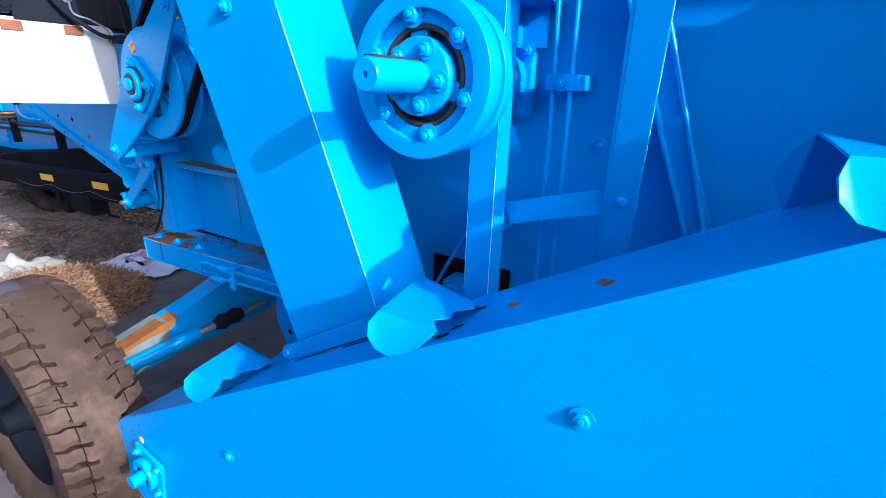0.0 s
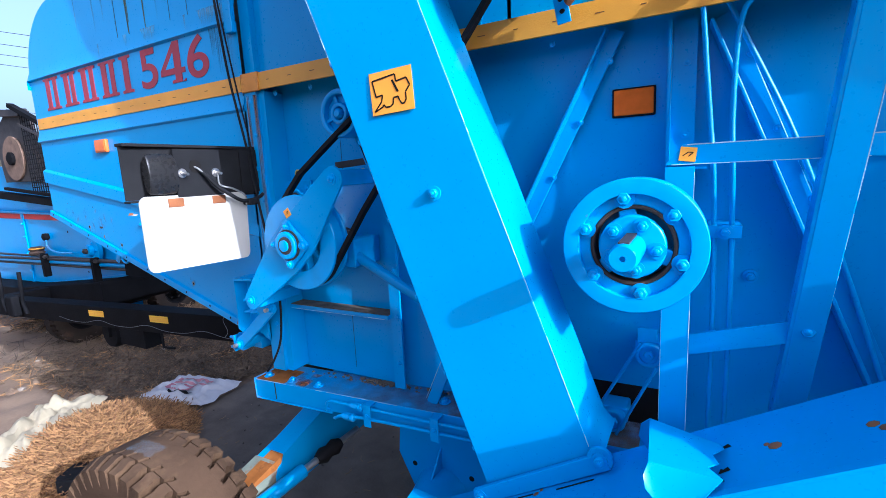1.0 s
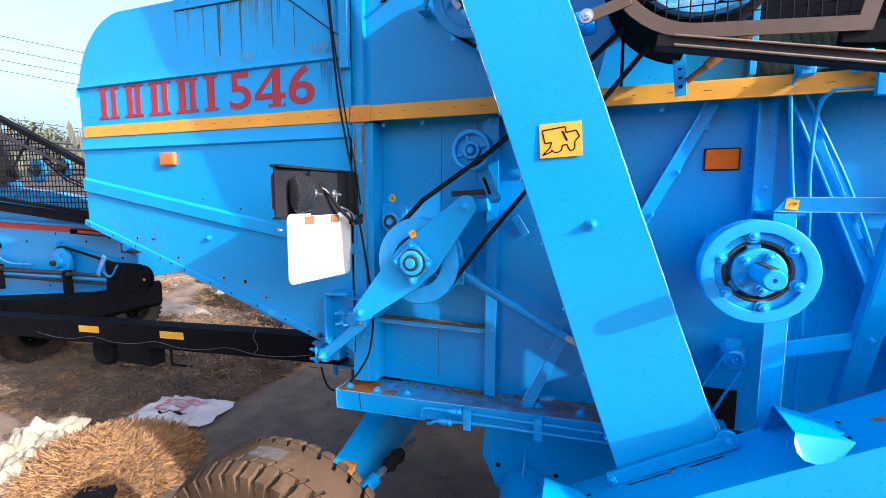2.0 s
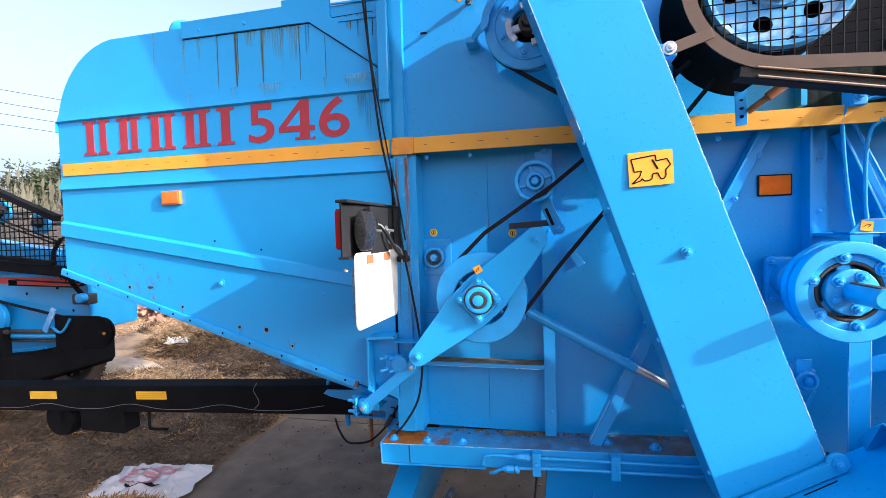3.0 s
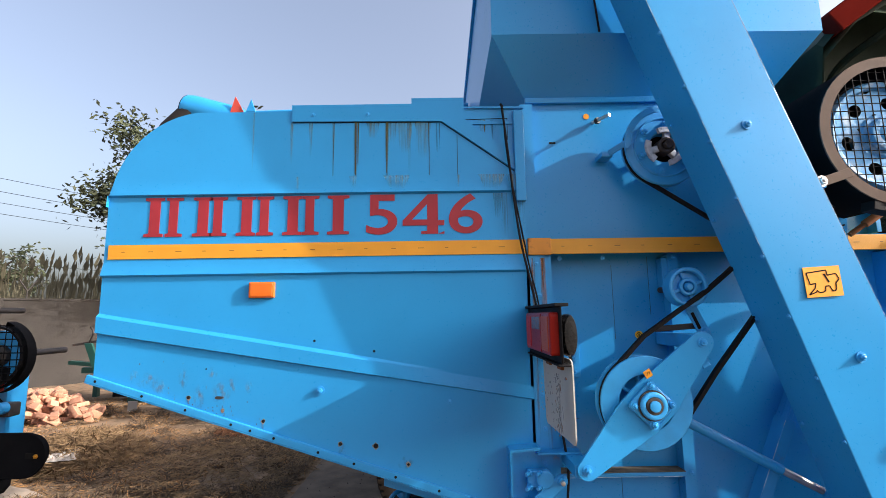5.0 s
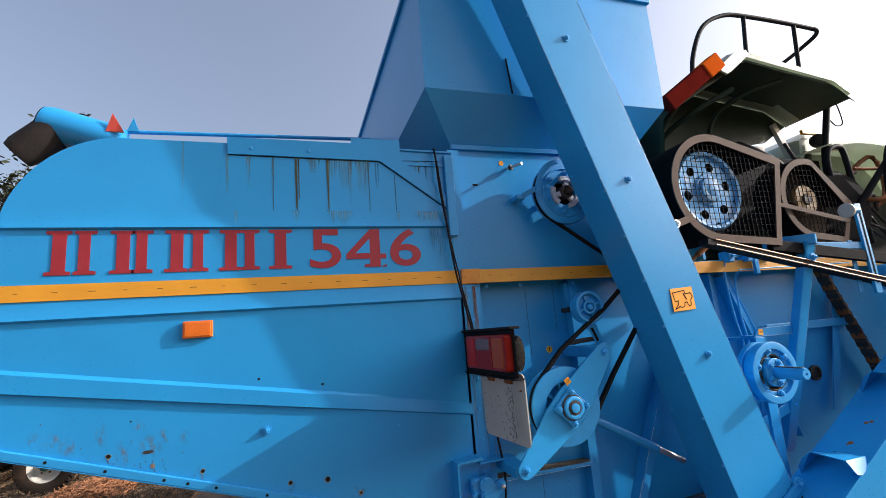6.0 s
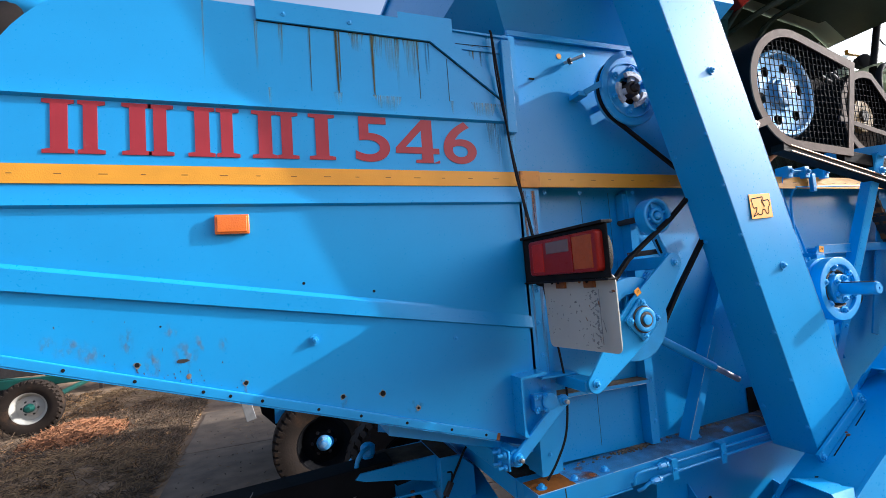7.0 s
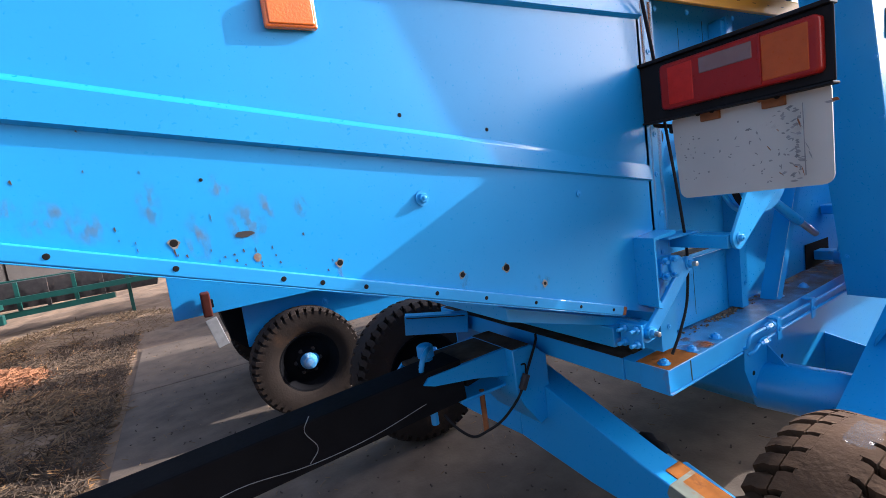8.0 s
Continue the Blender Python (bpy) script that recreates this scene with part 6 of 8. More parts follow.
# ---- wheels, axle, hitch ----
def wheel(parent, c, R, width, rim_r, turn=0.0, mat=tyre_rubber, rim_mat=black, lugs=40, face=-1, hub_mat=black):
    """A ribbed farm tyre on a steel rim; its axle lies along y, turned by some degrees."""
    m = Matrix.Translation(c) @ Matrix.Rotation(radians(turn), 4, "Z")
    h2 = width / 2
    bm = B()
    prof = [(rim_r, -h2 * 0.75), (rim_r + 0.02, -h2 * 0.88), (R * 0.80, -h2), (R * 0.90, -h2 * 0.97), (R * 0.92, -h2 * 0.82), (R * 0.93, 0), (R * 0.92, h2 * 0.82), (R * 0.90, h2 * 0.97), (R * 0.80, h2), (rim_r + 0.02, h2 * 0.88), (rim_r, h2 * 0.75)]
    n_ = 56
    rings_ = [[bm.verts.new((r * math.cos(2 * math.pi * i / n_), y, r * math.sin(2 * math.pi * i / n_))) for i in range(n_)] for r, y in prof]
    for a, b in zip(rings_, rings_[1:]):
        for i in range(n_):
            bm.faces.new((a[i], a[(i + 1) % n_], b[(i + 1) % n_], b[i]))
    n2 = 72
    belt = [[bm.verts.new((r * math.cos(2 * math.pi * i / n2), y * h2, r * math.sin(2 * math.pi * i / n2))) for i in range(n2)] for r, y in ((R * 0.9, -0.35), (R, -0.34), (R * 1.004, 0), (R, 0.34), (R * 0.9, 0.35))]
    for a, b in zip(belt, belt[1:]):
        for i in range(n2):
            bm.faces.new((a[i], a[(i + 1) % n2], b[(i + 1) % n2], b[i]))
    step = math.pi / lugs
    for k in range(lugs):
        for side in (-1, 1):
            a = 2 * math.pi * (k + 0.25 * side) / lugs
            for fill, cuts in ((0.80, ((0.30, 0.0), (0.45, 0.1), (0.54, 0.35))), (0.60, ((0.57, 0.55), (0.68, 0.72), (0.82, 0.6), (1.0, 0.85)))):
                half, cols = step * fill, []
                for yy, dd in cuts:
                    drop = 1 - 0.05 * (max(0.0, yy - 0.62) / 0.38) ** 1.5
                    cols.append([bm.verts.new((r * drop * math.cos(a + dd * step + e), side * yy * h2, r * drop * math.sin(a + dd * step + e))) for r, e in ((R * 0.87, -half), (R * 1.002, -half * 0.96), (R * 1.002, half * 0.96), (R * 0.87, half))])
                for p0, p1 in zip(cols, cols[1:]):
                    for q in range(3):
                        bm.faces.new((p0[q], p0[q + 1], p1[q + 1], p1[q]))
                bm.faces.new(cols[0])
                bm.faces.new(cols[-1])
    bmesh.ops.transform(bm, matrix=m, verts=bm.verts[:])
    tyre = part("tyre", bm, mat, parent, "ribbed dusty tractor tyre", 30)
    bm = B()
    prof = [(rim_r, h2 * 0.75), (rim_r - 0.012, h2 * 0.7), (rim_r - 0.03, h2 * 0.3), (rim_r - 0.05, -0.0), (0.10, 0.01), (0.085, h2 * 0.3), (0.0, h2 * 0.34)]
    rings_ = [[bm.verts.new((max(r, 0.001) * math.cos(2 * math.pi * i / 40), face * y, max(r, 0.001) * math.sin(2 * math.pi * i / 40))) for i in range(40)] for r, y in prof]
    for a, b in zip(rings_, rings_[1:]):
        for i in range(40):
            bm.faces.new((a[i], a[(i + 1) % 40], b[(i + 1) % 40], b[i]))
    bmesh.ops.transform(bm, matrix=m, verts=bm.verts[:])
    rim = part("rim", bm, rim_mat, parent, "steel wheel rim", 30)
    bm = lathe(B(), [(0.06, 0), (0.06, 0.03), (0.045, 0.045), (0.04, 0.09), (0.02, 0.1)], m @ Vector((0, face * h2 * 0.3, 0)), m @ Vector((0, face, 0)), 24)
    part("hub", bm, hub_mat, rim)
    for k in range(6):
        a = math.pi / 3 * k
        p = m @ Vector((0.09 * math.cos(a), face * h2 * 0.25, 0.09 * math.sin(a)))
        part("wheel_nut", hexagon(B(), p, m.to_3x3() @ Vector((0, face, 0)), 0.011, 0.014, 0.016), dark_steel, rim)
    return tyre


LEG = [(0.62, 0.775), (0.05, 0.592), (-0.275, 0.515), (-0.285, 0.40), (-0.05, 0.415), (0.25, 0.42), (0.62, 0.45)]
axle = part("rear_axle", plate_x(B(), LEG, -0.125, -0.02, 0.006), blue, combine, "deep blue-painted rear axle beam with rusty end")
# worn, rusty paint; its paleness and hard rim are a painted sun patch
part("rusty_end", plate_x(B(), [(-0.055, 0.570), (-0.278, 0.5165), (-0.287, 0.4), (-0.2, 0.405), (-0.12, 0.43), (-0.065, 0.455), (-0.06, 0.51), (-0.045, 0.54)], -0.128, -0.017, 0.004), sunlit_patch, axle, "weathered rusty axle end with a sun patch painted pale")
part("rust_band", plate_x(B(), [(-0.015, 0.5795), (-0.12, 0.5545), (-0.277, 0.5175), (-0.279, 0.497), (-0.2, 0.522), (-0.12, 0.533), (-0.06, 0.535), (-0.03, 0.548)], -0.085, -0.0155, 0.002), fresh_rust, axle, "rust band")
part("rear_axle", plate_x(B(), [(1.24 - y, z) for y, z in LEG], -0.125, -0.02, 0.006), blue, combine)
part("knuckle", box(B(), -0.10, -0.01, -0.34, -0.25, 0.38, 0.60, 0.012), cast_blue, axle)
part("knuckle", box(B(), -0.10, -0.01, 1.5, 1.59, 0.38, 0.60, 0.012), cast_blue, axle)
cyl = part("steering_cylinder", rod(B(), (0.05, 0.02, 0.505), (0.0, -0.27, 0.465), 0.028), blue, combine, "blue steering cylinder")
part("rod", rod(B(), (0.10, 0.30, 0.545), (0.05, 0.02, 0.505), 0.014), steel, cyl)
part("rubber_boot", lathe(B(), [(0.02, 0), (0.034, 0.03), (0.026, 0.06), (0.034, 0.09), (0.02, 0.12)], (0.085, 0.20, 0.532), (0.05, 0.02, 0.505), 18), rubber, cyl)
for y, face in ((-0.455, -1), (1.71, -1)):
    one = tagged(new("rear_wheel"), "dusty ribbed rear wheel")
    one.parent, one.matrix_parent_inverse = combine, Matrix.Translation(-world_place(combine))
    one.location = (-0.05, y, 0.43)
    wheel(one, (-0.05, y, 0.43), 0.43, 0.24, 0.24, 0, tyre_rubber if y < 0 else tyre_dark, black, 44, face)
# front drive wheels under the tractor end
for y in (-0.1, 1.36):
    one = tagged(new("front_wheel"), "large dark drive wheel")
    one.parent, one.matrix_parent_inverse = combine, Matrix.Translation(-world_place(combine))
    one.location = (3.75, y, 0.72)
    wheel(one, (3.75, y, 0.72), 0.72, 0.4, 0.36, 0, tyre_dark, black, 34)
part("front_axle", rod(B(), (3.75, -0.1, 0.72), (3.75, 1.36, 0.72), 0.08), blue, combine)
part("front_frame", box(B(), 3.0, 3.85, 0.2, 1.1, 0.62, 1.0, 0.01), blue, combine)
bm = prism(B(), [(-0.255, 0.895), (-0.166, 0.895), (-0.10, 0.84), (-0.095, 0.60), (-0.16, 0.58), (-0.23, 0.68), (-0.255, 0.74)], 0.445, 0.72, 0.006)
hitch = part("hitch_block", bm, blue, combine, "blue hitch bracket")
fork = [(-0.256, 0.895), (-0.256, 0.79), (-0.40, 0.825), (-0.56, 0.85), (-0.60, 0.865), (-0.58, 0.885), (-0.42, 0.89)]
part("hitch_fork", prism(B(), fork, 0.69, 0.705), blue, hitch)
forks = part("hitch_fork", prism(B(), fork, 0.49, 0.505), blue, hitch)
part("fork_plate", box(B(), -0.585, -0.256, 0.505, 0.69, 0.882, 0.896, 0.003), road_dust, forks, "fork plate, dark brown with dust")
part("fork_floor", box(B(), -0.46, -0.256, 0.505, 0.69, 0.745, 0.757, 0.003), blue, forks)
part("hitch_dust", box(B(), -0.252, -0.17, 0.455, 0.71, 0.8945, 0.8975, 0.001), road_dust, hitch, "brown dust on the hitch")
part("cast_mark", sweep(B(), smooth_path([(-0.225, 0.4445, 0.835), (-0.205, 0.4445, 0.83), (-0.208, 0.4445, 0.79), (-0.20, 0.4445, 0.785)]), 0.0035, 5), ink, hitch)
bm = lathe(B(), [(0.024, 0), (0.024, 0.05), (0.032, 0.055), (0.032, 0.09), (0.02, 0.1)], (-0.525, 0.60, 0.865), (-0.525, 0.60, 2), 8)
rod(bm, (-0.525, 0.60, 0.66), (-0.525, 0.60, 0.88), 0.014)
pin = part("hitch_pin", bm, blue_worn, hitch, "blue hitch pin with bent handle")
part("pin_handle", sweep(B(), smooth_path([(-0.525, 0.57, 0.955), (-0.56, 0.53, 0.955), (-0.585, 0.52, 0.92), (-0.59, 0.52, 0.87)]), 0.010), blue_worn, pin)
part("safety_bolt", rod(B(), (-0.36, 0.52, 0.60), (-0.36, 0.52, 0.76), 0.010), rust, hitch)
bm = bar3(B(), (-0.10, 0.98, 0.875), (-0.36, 1.12, 0.90), 0.09, 0.07)
rigger = part("rear_outrigger", bm, blue, combine)
part("dust_layer", bar3(B(), (-0.11, 0.985, 0.9125), (-0.35, 1.115, 0.9365), 0.085, 0.003, (0, 0, 1)), road_dust, rigger, "dark brown dust")


# ---- pale sheet edges: worn paint and painted edge highlights ----
pale_edge = material("pale_worn_and_lit_edge", (0.42, 0.55, 0.62), 0.5, 0, 0.3, 30, 0.1, 90)


def worn_lit_edge(p, q, parent, seed, share=0.6, r=0.0011):
    """One pale strip of wear and highlight between two points, thin where the paint still holds."""
    random.seed(seed)
    p, q = Vector(p), Vector(q)
    full = (q - p).length
    at, line_ = 0.004, [(0.0002, 0)]
    while at < full - 0.012:
        run = min(random.choice((0.012, 0.03, 0.07, 0.16, 0.3)), full - at - 0.006)
        wide = r * random.uniform(0.6, 1.2)
        line_ += [(0.0002, at), (wide, at + 0.002), (wide * 0.9, at + run - 0.002), (0.0002, at + run)]
        at += run + random.uniform(0.4, 1.6) * run * (1 - share) / share + 0.004
    return part("worn_lit_edge", lathe(B(), line_, p, q, 5), pale_edge, parent, "pale edge, worn paint and painted highlight together")


worn_lit_edge((EL(1.07) + 0.2715, -0.2745 + LEAN(1.07), 1.07), (EL(3.5) + 0.2715, -0.2745 + LEAN(3.5), 3.5), elev, 1)
worn_lit_edge((EDGE(1.9) + 0.0005, -0.2745 + LEAN(1.9), 1.9), (EDGE(3.5) + 0.0005, -0.2745 + LEAN(3.5), 3.5), elev, 2, 0.4, 0.0008)
worn_lit_edge((1.3787, -0.1417, 1.0), (1.3787, -0.1417, 1.625), stand, 3, 0.75)
worn_lit_edge((1.3273, -0.1417, 1.0), (1.3273, -0.1417, 1.625), stand, 4, 0.4)
worn_lit_edge((1.333, -0.1388, 1.6345), (1.66, -0.1388, 1.6345), arm, 5, 0.85, 0.0014)
worn_lit_edge((1.36, -0.1388, 1.6715), (1.66, -0.1388, 1.6715), arm, 6, 0.5)
worn_lit_edge((1.5965, -0.014, 1.09), (1.6495, -0.276, 2.05), lean, 7, 0.8, 0.0013)
worn_lit_edge((1.65, 0.0405, 1.6755), (2.34, 0.0405, 1.6755), body, 8, 0.7)
worn_lit_edge((0.064, 0.0302, 1.173), (0.504, 0.0302, 1.173), body, 10, 0.9, 0.0014)
worn_lit_edge((0.652, -0.0002, 0.938), (0.85, -0.0002, 1.366), body, 11, 0.8, 0.0012)
worn_lit_edge((-0.08, -0.0497, BEAM(-0.08)), (1.1, -0.0497, BEAM(1.1)), frame_beam, 9, 0.45)

# ---- tractor carrying the machine ----
tractor = thing("tractor", (3.0, 0.63, 0), "green tractor joined to the harvester with open mudguard", "tractor")
FY0, FY1 = 0.0, 0.46
side = [(1.13, 2.60), (1.16, 2.78), (1.30, 2.93), (1.62, 3.12), (1.74, 3.215), (1.84, 3.245), (2.05, 3.22), (2.55, 3.165), (2.74, 3.06)]
def bent_sheet(bm, line, depths):
    """A sheet bent along a line of (x, z), over several (y, drop)."""
    rows = [[bm.verts.new((x, y, z - drop)) for x, z in line] for y, drop in depths]
    for a, b in zip(rows, rows[1:]):
        for i in range(len(line) - 1):
            bm.faces.new((a[i], a[i + 1], b[i + 1], b[i]))
    bmesh.ops.solidify(bm, geom=bm.faces[:], thickness=0.006)
    return bm


fender = part("mudguard", bent_sheet(B(), side[3:], ((FY0, 0.048), (FY0 + 0.004, 0.012), (FY0 + 0.03, 0.0), ((FY0 + FY1) / 2, 0.0), (FY1, 0.03))), green, tractor, "pale green mudguard with a rolled lip", 30)
# tail coloured dark for the shade on the mudguard's inside
part("mudguard_tail", bent_sheet(B(), side[:4], ((FY0, 0.03), (FY0 + 0.03, 0.0), (FY1, 0.03))), dark_green, fender, "lower end of the mudguard, inside shade put in as dark green", 30)
part("lip_fold", prism(B(), [(1.615, 3.075), (1.66, 3.06), (1.70, 3.085), (1.83, 3.185), (1.86, 3.20), (1.84, 3.235), (1.74, 3.205), (1.62, 3.11)], FY0 - 0.012, FY0 - 0.001, 0.004), green, fender)
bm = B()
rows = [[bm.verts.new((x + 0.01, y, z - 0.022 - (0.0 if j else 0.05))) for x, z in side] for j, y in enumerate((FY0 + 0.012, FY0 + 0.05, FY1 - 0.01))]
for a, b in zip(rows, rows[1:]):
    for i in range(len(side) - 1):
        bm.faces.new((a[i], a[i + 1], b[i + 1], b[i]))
part("mudguard_lining", bm, dark_green, fender, "underside with its shade put in as dark green")
# inner sheet, like the lining, has the wheel arch's shade in its colour
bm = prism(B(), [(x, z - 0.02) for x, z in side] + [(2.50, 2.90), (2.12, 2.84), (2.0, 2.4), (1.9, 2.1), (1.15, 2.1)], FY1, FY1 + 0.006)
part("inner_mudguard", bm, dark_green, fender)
for x in (1.52, 1.95):
    rib_l = smooth_path([(x + 0.25, FY0 + 0.06, 3.12 if x > 1.6 else 3.02), (x + 0.08, FY0 + 0.2, 3.08 if x > 1.6 else 2.93), (x, FY1 - 0.08, 2.98 if x > 1.6 else 2.83), (x - 0.02, FY1 - 0.01, 2.6)])
    part("stiffener", sweep(B(), rib_l, 0.016, 6), dark_green, fender)
lampb = part("tail_lamp", bar3(B(), (1.19, -0.0, 2.835), (1.59, -0.0, 3.125), 0.09, 0.07, (0, -1, 0), 0.008), material("tractor_red_lens", (0.1, 0.010, 0.007), 0.9, 0, 0.1, 10, 0.1, 150, spec=0.0), fender, "long red and orange tail lamp")
part("orange_lens", bar3(B(), (1.48, -0.004, 3.045), (1.595, -0.004, 3.131), 0.094, 0.076, (0, -1, 0), 0.008), material("tractor_orange_lens", (0.6, 0.1, 0.01), 0.9, 0, 0.1, 10, 0.1, 150, spec=0.0), lampb, "orange end lens")
rail = [(1.64, 0.2, 3.1), (1.68, 0.2, 3.3), (1.80, 0.2, 3.52), (1.98, 0.2, 3.63), (2.2, 0.2, 3.66), (2.75, 0.2, 3.66), (2.86, 0.2, 3.63), (2.80, 0.3, 3.55), (2.55, 0.42, 3.35), (2.5, 0.42, 3.15)]
one = part("hand_rail", sweep(B(), smooth_path(rail), 0.014), black_plastic, fender, "black tubular hand rail")
for x, zz in ((2.16, 3.20), (2.62, 3.14)):
    part("rail_post", sweep(B(), [(x - 0.02, 0.2, zz), (x - 0.02, 0.2, zz + 0.2), (x + 0.02, 0.2, 3.66)], 0.013), black_plastic, one)
bm = prism(B(), [(2.72, 2.2), (2.66, 2.70), (2.70, 2.90), (2.80, 2.965), (2.95, 2.985), (3.3, 2.985), (3.9, 2.91), (4.7, 2.79), (5.4, 2.6), (5.5, 2.2)], 0.36, 0.96, 0.05)
bonnet = part("bonnet", bm, green, tractor, "pale green tractor bonnet", 40)
part("bonnet_seam", sweep(B(), smooth_path([(2.70, 0.357, 2.80), (3.1, 0.357, 2.83), (3.5, 0.357, 2.80), (4.2, 0.357, 2.70)]), 0.003, 5), dark_green, bonnet)
wing = smooth_path([(2.58, 0, 2.755), (2.80, 0, 2.785), (3.0, 0, 2.785), (3.16, 0, 2.762), (3.32, 0, 2.67), (3.42, 0, 2.55), (3.50, 0, 2.35), (3.52, 0, 2.15)], 4)
bm = bent_sheet(B(), [(p.x, p.z) for p in wing], ((0.10, 0.025), (0.112, 0.004), (0.16, 0.0), (0.36, 0.0)))
part("front_mudguard", bm, green, tractor, "pale green front mudguard", 40)
cream = material("cream_paint", (0.62, 0.58, 0.47), 0.5, 0, 0.12, 9, 0.05, 90, dirt=(0.25, 0.2, 0.14), dirt_amount=0.2, dirt_scale=6)
part("pillar", bar3(B(), (2.595, 0.45, 3.04), (2.75, 0.45, 2.70), 0.045, 0.03), cream, tractor, "cream painted cab pillar")
part("pillar", bar3(B(), (2.66, 0.5, 3.04), (2.80, 0.5, 2.75), 0.02, 0.03), rust, tractor)
part("dash_panel", box(B(), 2.30, 2.62, 0.55, 0.58, 2.50, 2.92, 0.01), cream, tractor, "cream dash panel")
part("dash_frame", sweep(B(), [(2.33, 0.54, 2.6), (2.33, 0.54, 2.86), (2.55, 0.54, 2.83), (2.58, 0.54, 2.6)], 0.008), black_plastic, tractor)
part("yellow_plate", box(B(), 2.70, 2.84, 0.33, 0.352, 2.925, 2.955, 0.003), yellow, tractor, "small yellow plate")
part("work_lamp", lathe(B(), [(0.03, 0), (0.045, 0.02), (0.045, 0.06), (0.03, 0.07)], (2.80, 0.34, 2.865), (2.74, 0.2, 2.865), 18), black_plastic, tractor, "small black work lamp")
part("tie_rod", sweep(B(), smooth_path([(2.64, 0.3, 2.775), (2.85, 0.28, 2.79), (3.06, 0.26, 2.795)]), 0.008), cream, tractor)
part("engine", box(B(), 2.9, 5.2, 0.35, 0.9, 1.9, 2.5, 0.03), dark_steel, tractor, "oily dark engine block")
part("cabin_floor", box(B(), 1.3, 2.9, 0.3, 1.0, 2.05, 2.25, 0.02), dark_green, tractor)
for pts in ([(2.50, 0.1, 2.05), (2.49, 0.1, 2.45), (2.49, 0.1, 2.62), (2.53, 0.1, 2.70), (2.61, 0.1, 2.725), (2.655, 0.1, 2.69), (2.675, 0.1, 2.48), (2.72, 0.1, 2.1)],
            [(2.60, -0.1, 2.16), (2.62, -0.1, 2.42), (2.70, -0.1, 2.63), (2.82, -0.1, 2.71), (2.95, -0.1, 2.73), (3.1, -0.1, 2.68), (3.18, -0.1, 2.4), (3.2, -0.1, 2.1)]):
    part("grab_bar", sweep(B(), smooth_path(pts), 0.017), black_plastic, tractor, "black looped grab bar")
pipe_e = part("exhaust", sweep(B(), smooth_path([(2.62, 0.2, 2.3), (2.64, 0.2, 2.66), (2.72, 0.2, 2.90), (2.78, 0.2, 3.06)]), 0.02, 12), black_plastic, tractor, "black exhaust pipe")
part("wire_loop", sweep(B(), smooth_path([(2.76, 0.2, 2.98), (2.83, 0.2, 2.93), (2.90, 0.2, 2.96), (2.88, 0.2, 3.10), (2.84, 0.2, 3.16)]), 0.004, 6), wire_dark, pipe_e)
part("seat", box(B(), 1.75, 2.15, 0.5, 0.9, 2.5, 2.62, 0.04), black_plastic, tractor)
part("seat_back", box(B(), 1.68, 1.78, 0.5, 0.9, 2.62, 2.95, 0.04), black_plastic, tractor)
part("gearbox", box(B(), 1.4, 2.9, 0.45, 0.85, 1.95, 2.45, 0.05), dark_green, tractor)
bm = rod(B(), (2.4, 0.25, 2.15), (2.65, 0.3, 2.75), 0.02)
rod(bm, (2.45, 0.2, 2.2), (2.95, 0.25, 2.35), 0.03)
rod(bm, (2.3, 0.2, 2.4), (2.9, 0.2, 2.6), 0.012)
part("linkage", bm, dark_steel, tractor, "worn steel linkage")
# added black sheet: stands for the tractor's shaded underside, hides lit parts behind
part("dark_backing", box(B(), 1.32, 2.75, 0.30, 0.33, 2.02, 2.72, 0.01), black, tractor, "added black sheet for the shade under the tractor")
part("tractor_frame", box(B(), 1.5, 5.3, 0.4, 0.9, 2.03, 2.06), dark_steel, tractor)
for x in (3.2, 5.0):
    part("carrier_leg", box(B(), x - 0.05, x + 0.05, 0.45, 0.85, 0.7, 2.0, 0.01), blue, tractor)
part("drive_box", lathe(B(), [(0.22, 0), (0.24, 0.05), (0.24, 0.3), (0.2, 0.34)], (2.55, 0.42, 2.33), (2.55, -0.5, 2.33), 32), black, tractor)
random.seed(5)
for k in range(9):
    p = Vector((random.uniform(2.2, 3.0), 0.1, random.uniform(2.05, 2.5)))
    pts = [p + Vector((random.uniform(-0.2, 0.2), random.uniform(-0.05, 0.1), random.uniform(-0.15, 0.2))) * j for j in range(4)]
    part("engine_hose", sweep(B(), smooth_path(pts), random.uniform(0.008, 0.02)), random.choice((black_plastic, dark_steel, rust)), tractor)

# ---- trailer with black drawbar ----
trailer = thing("header_trailer", (-3.5, 0.53, 0), "black steel header trailer coupled to the harvester", "trailer")
ba, bb = Vector((-0.44, 0.56, 0.835)), Vector((-4.9, 0.53, 0.61))
beam = part("drawbar", bar3(B(), ba, bb, 0.15, 0.125, (0, -1, 0), 0.006), black, trailer, "black box-section drawbar")
part("drawbar_nose", bar3(B(), (-0.30, 0.578, 0.85), ba, 0.07, 0.12), black, trailer)
for x0, x1 in ((-1.757, -1.555), (-2.533, -2.33)):
    def on(x):
        p = ba + (bb - ba) * ((x - ba.x) / (bb.x - ba.x))
        return p + Vector((0, -0.064, 0.022))
    one = part("reflective_tape", bar3(B(), on(x0), on(x1), 0.045, 0.002), yellow_bright, beam, "yellow reflective tape strip")
    for k in (-1, 0, 1):
        part("tape_line", bar3(B(), on(x0) + Vector((0.004, -0.0016, 0.012 * k)), on(x1) + Vector((-0.004, -0.0016, 0.012 * k)), 0.0016, 0.001), yellow, one)
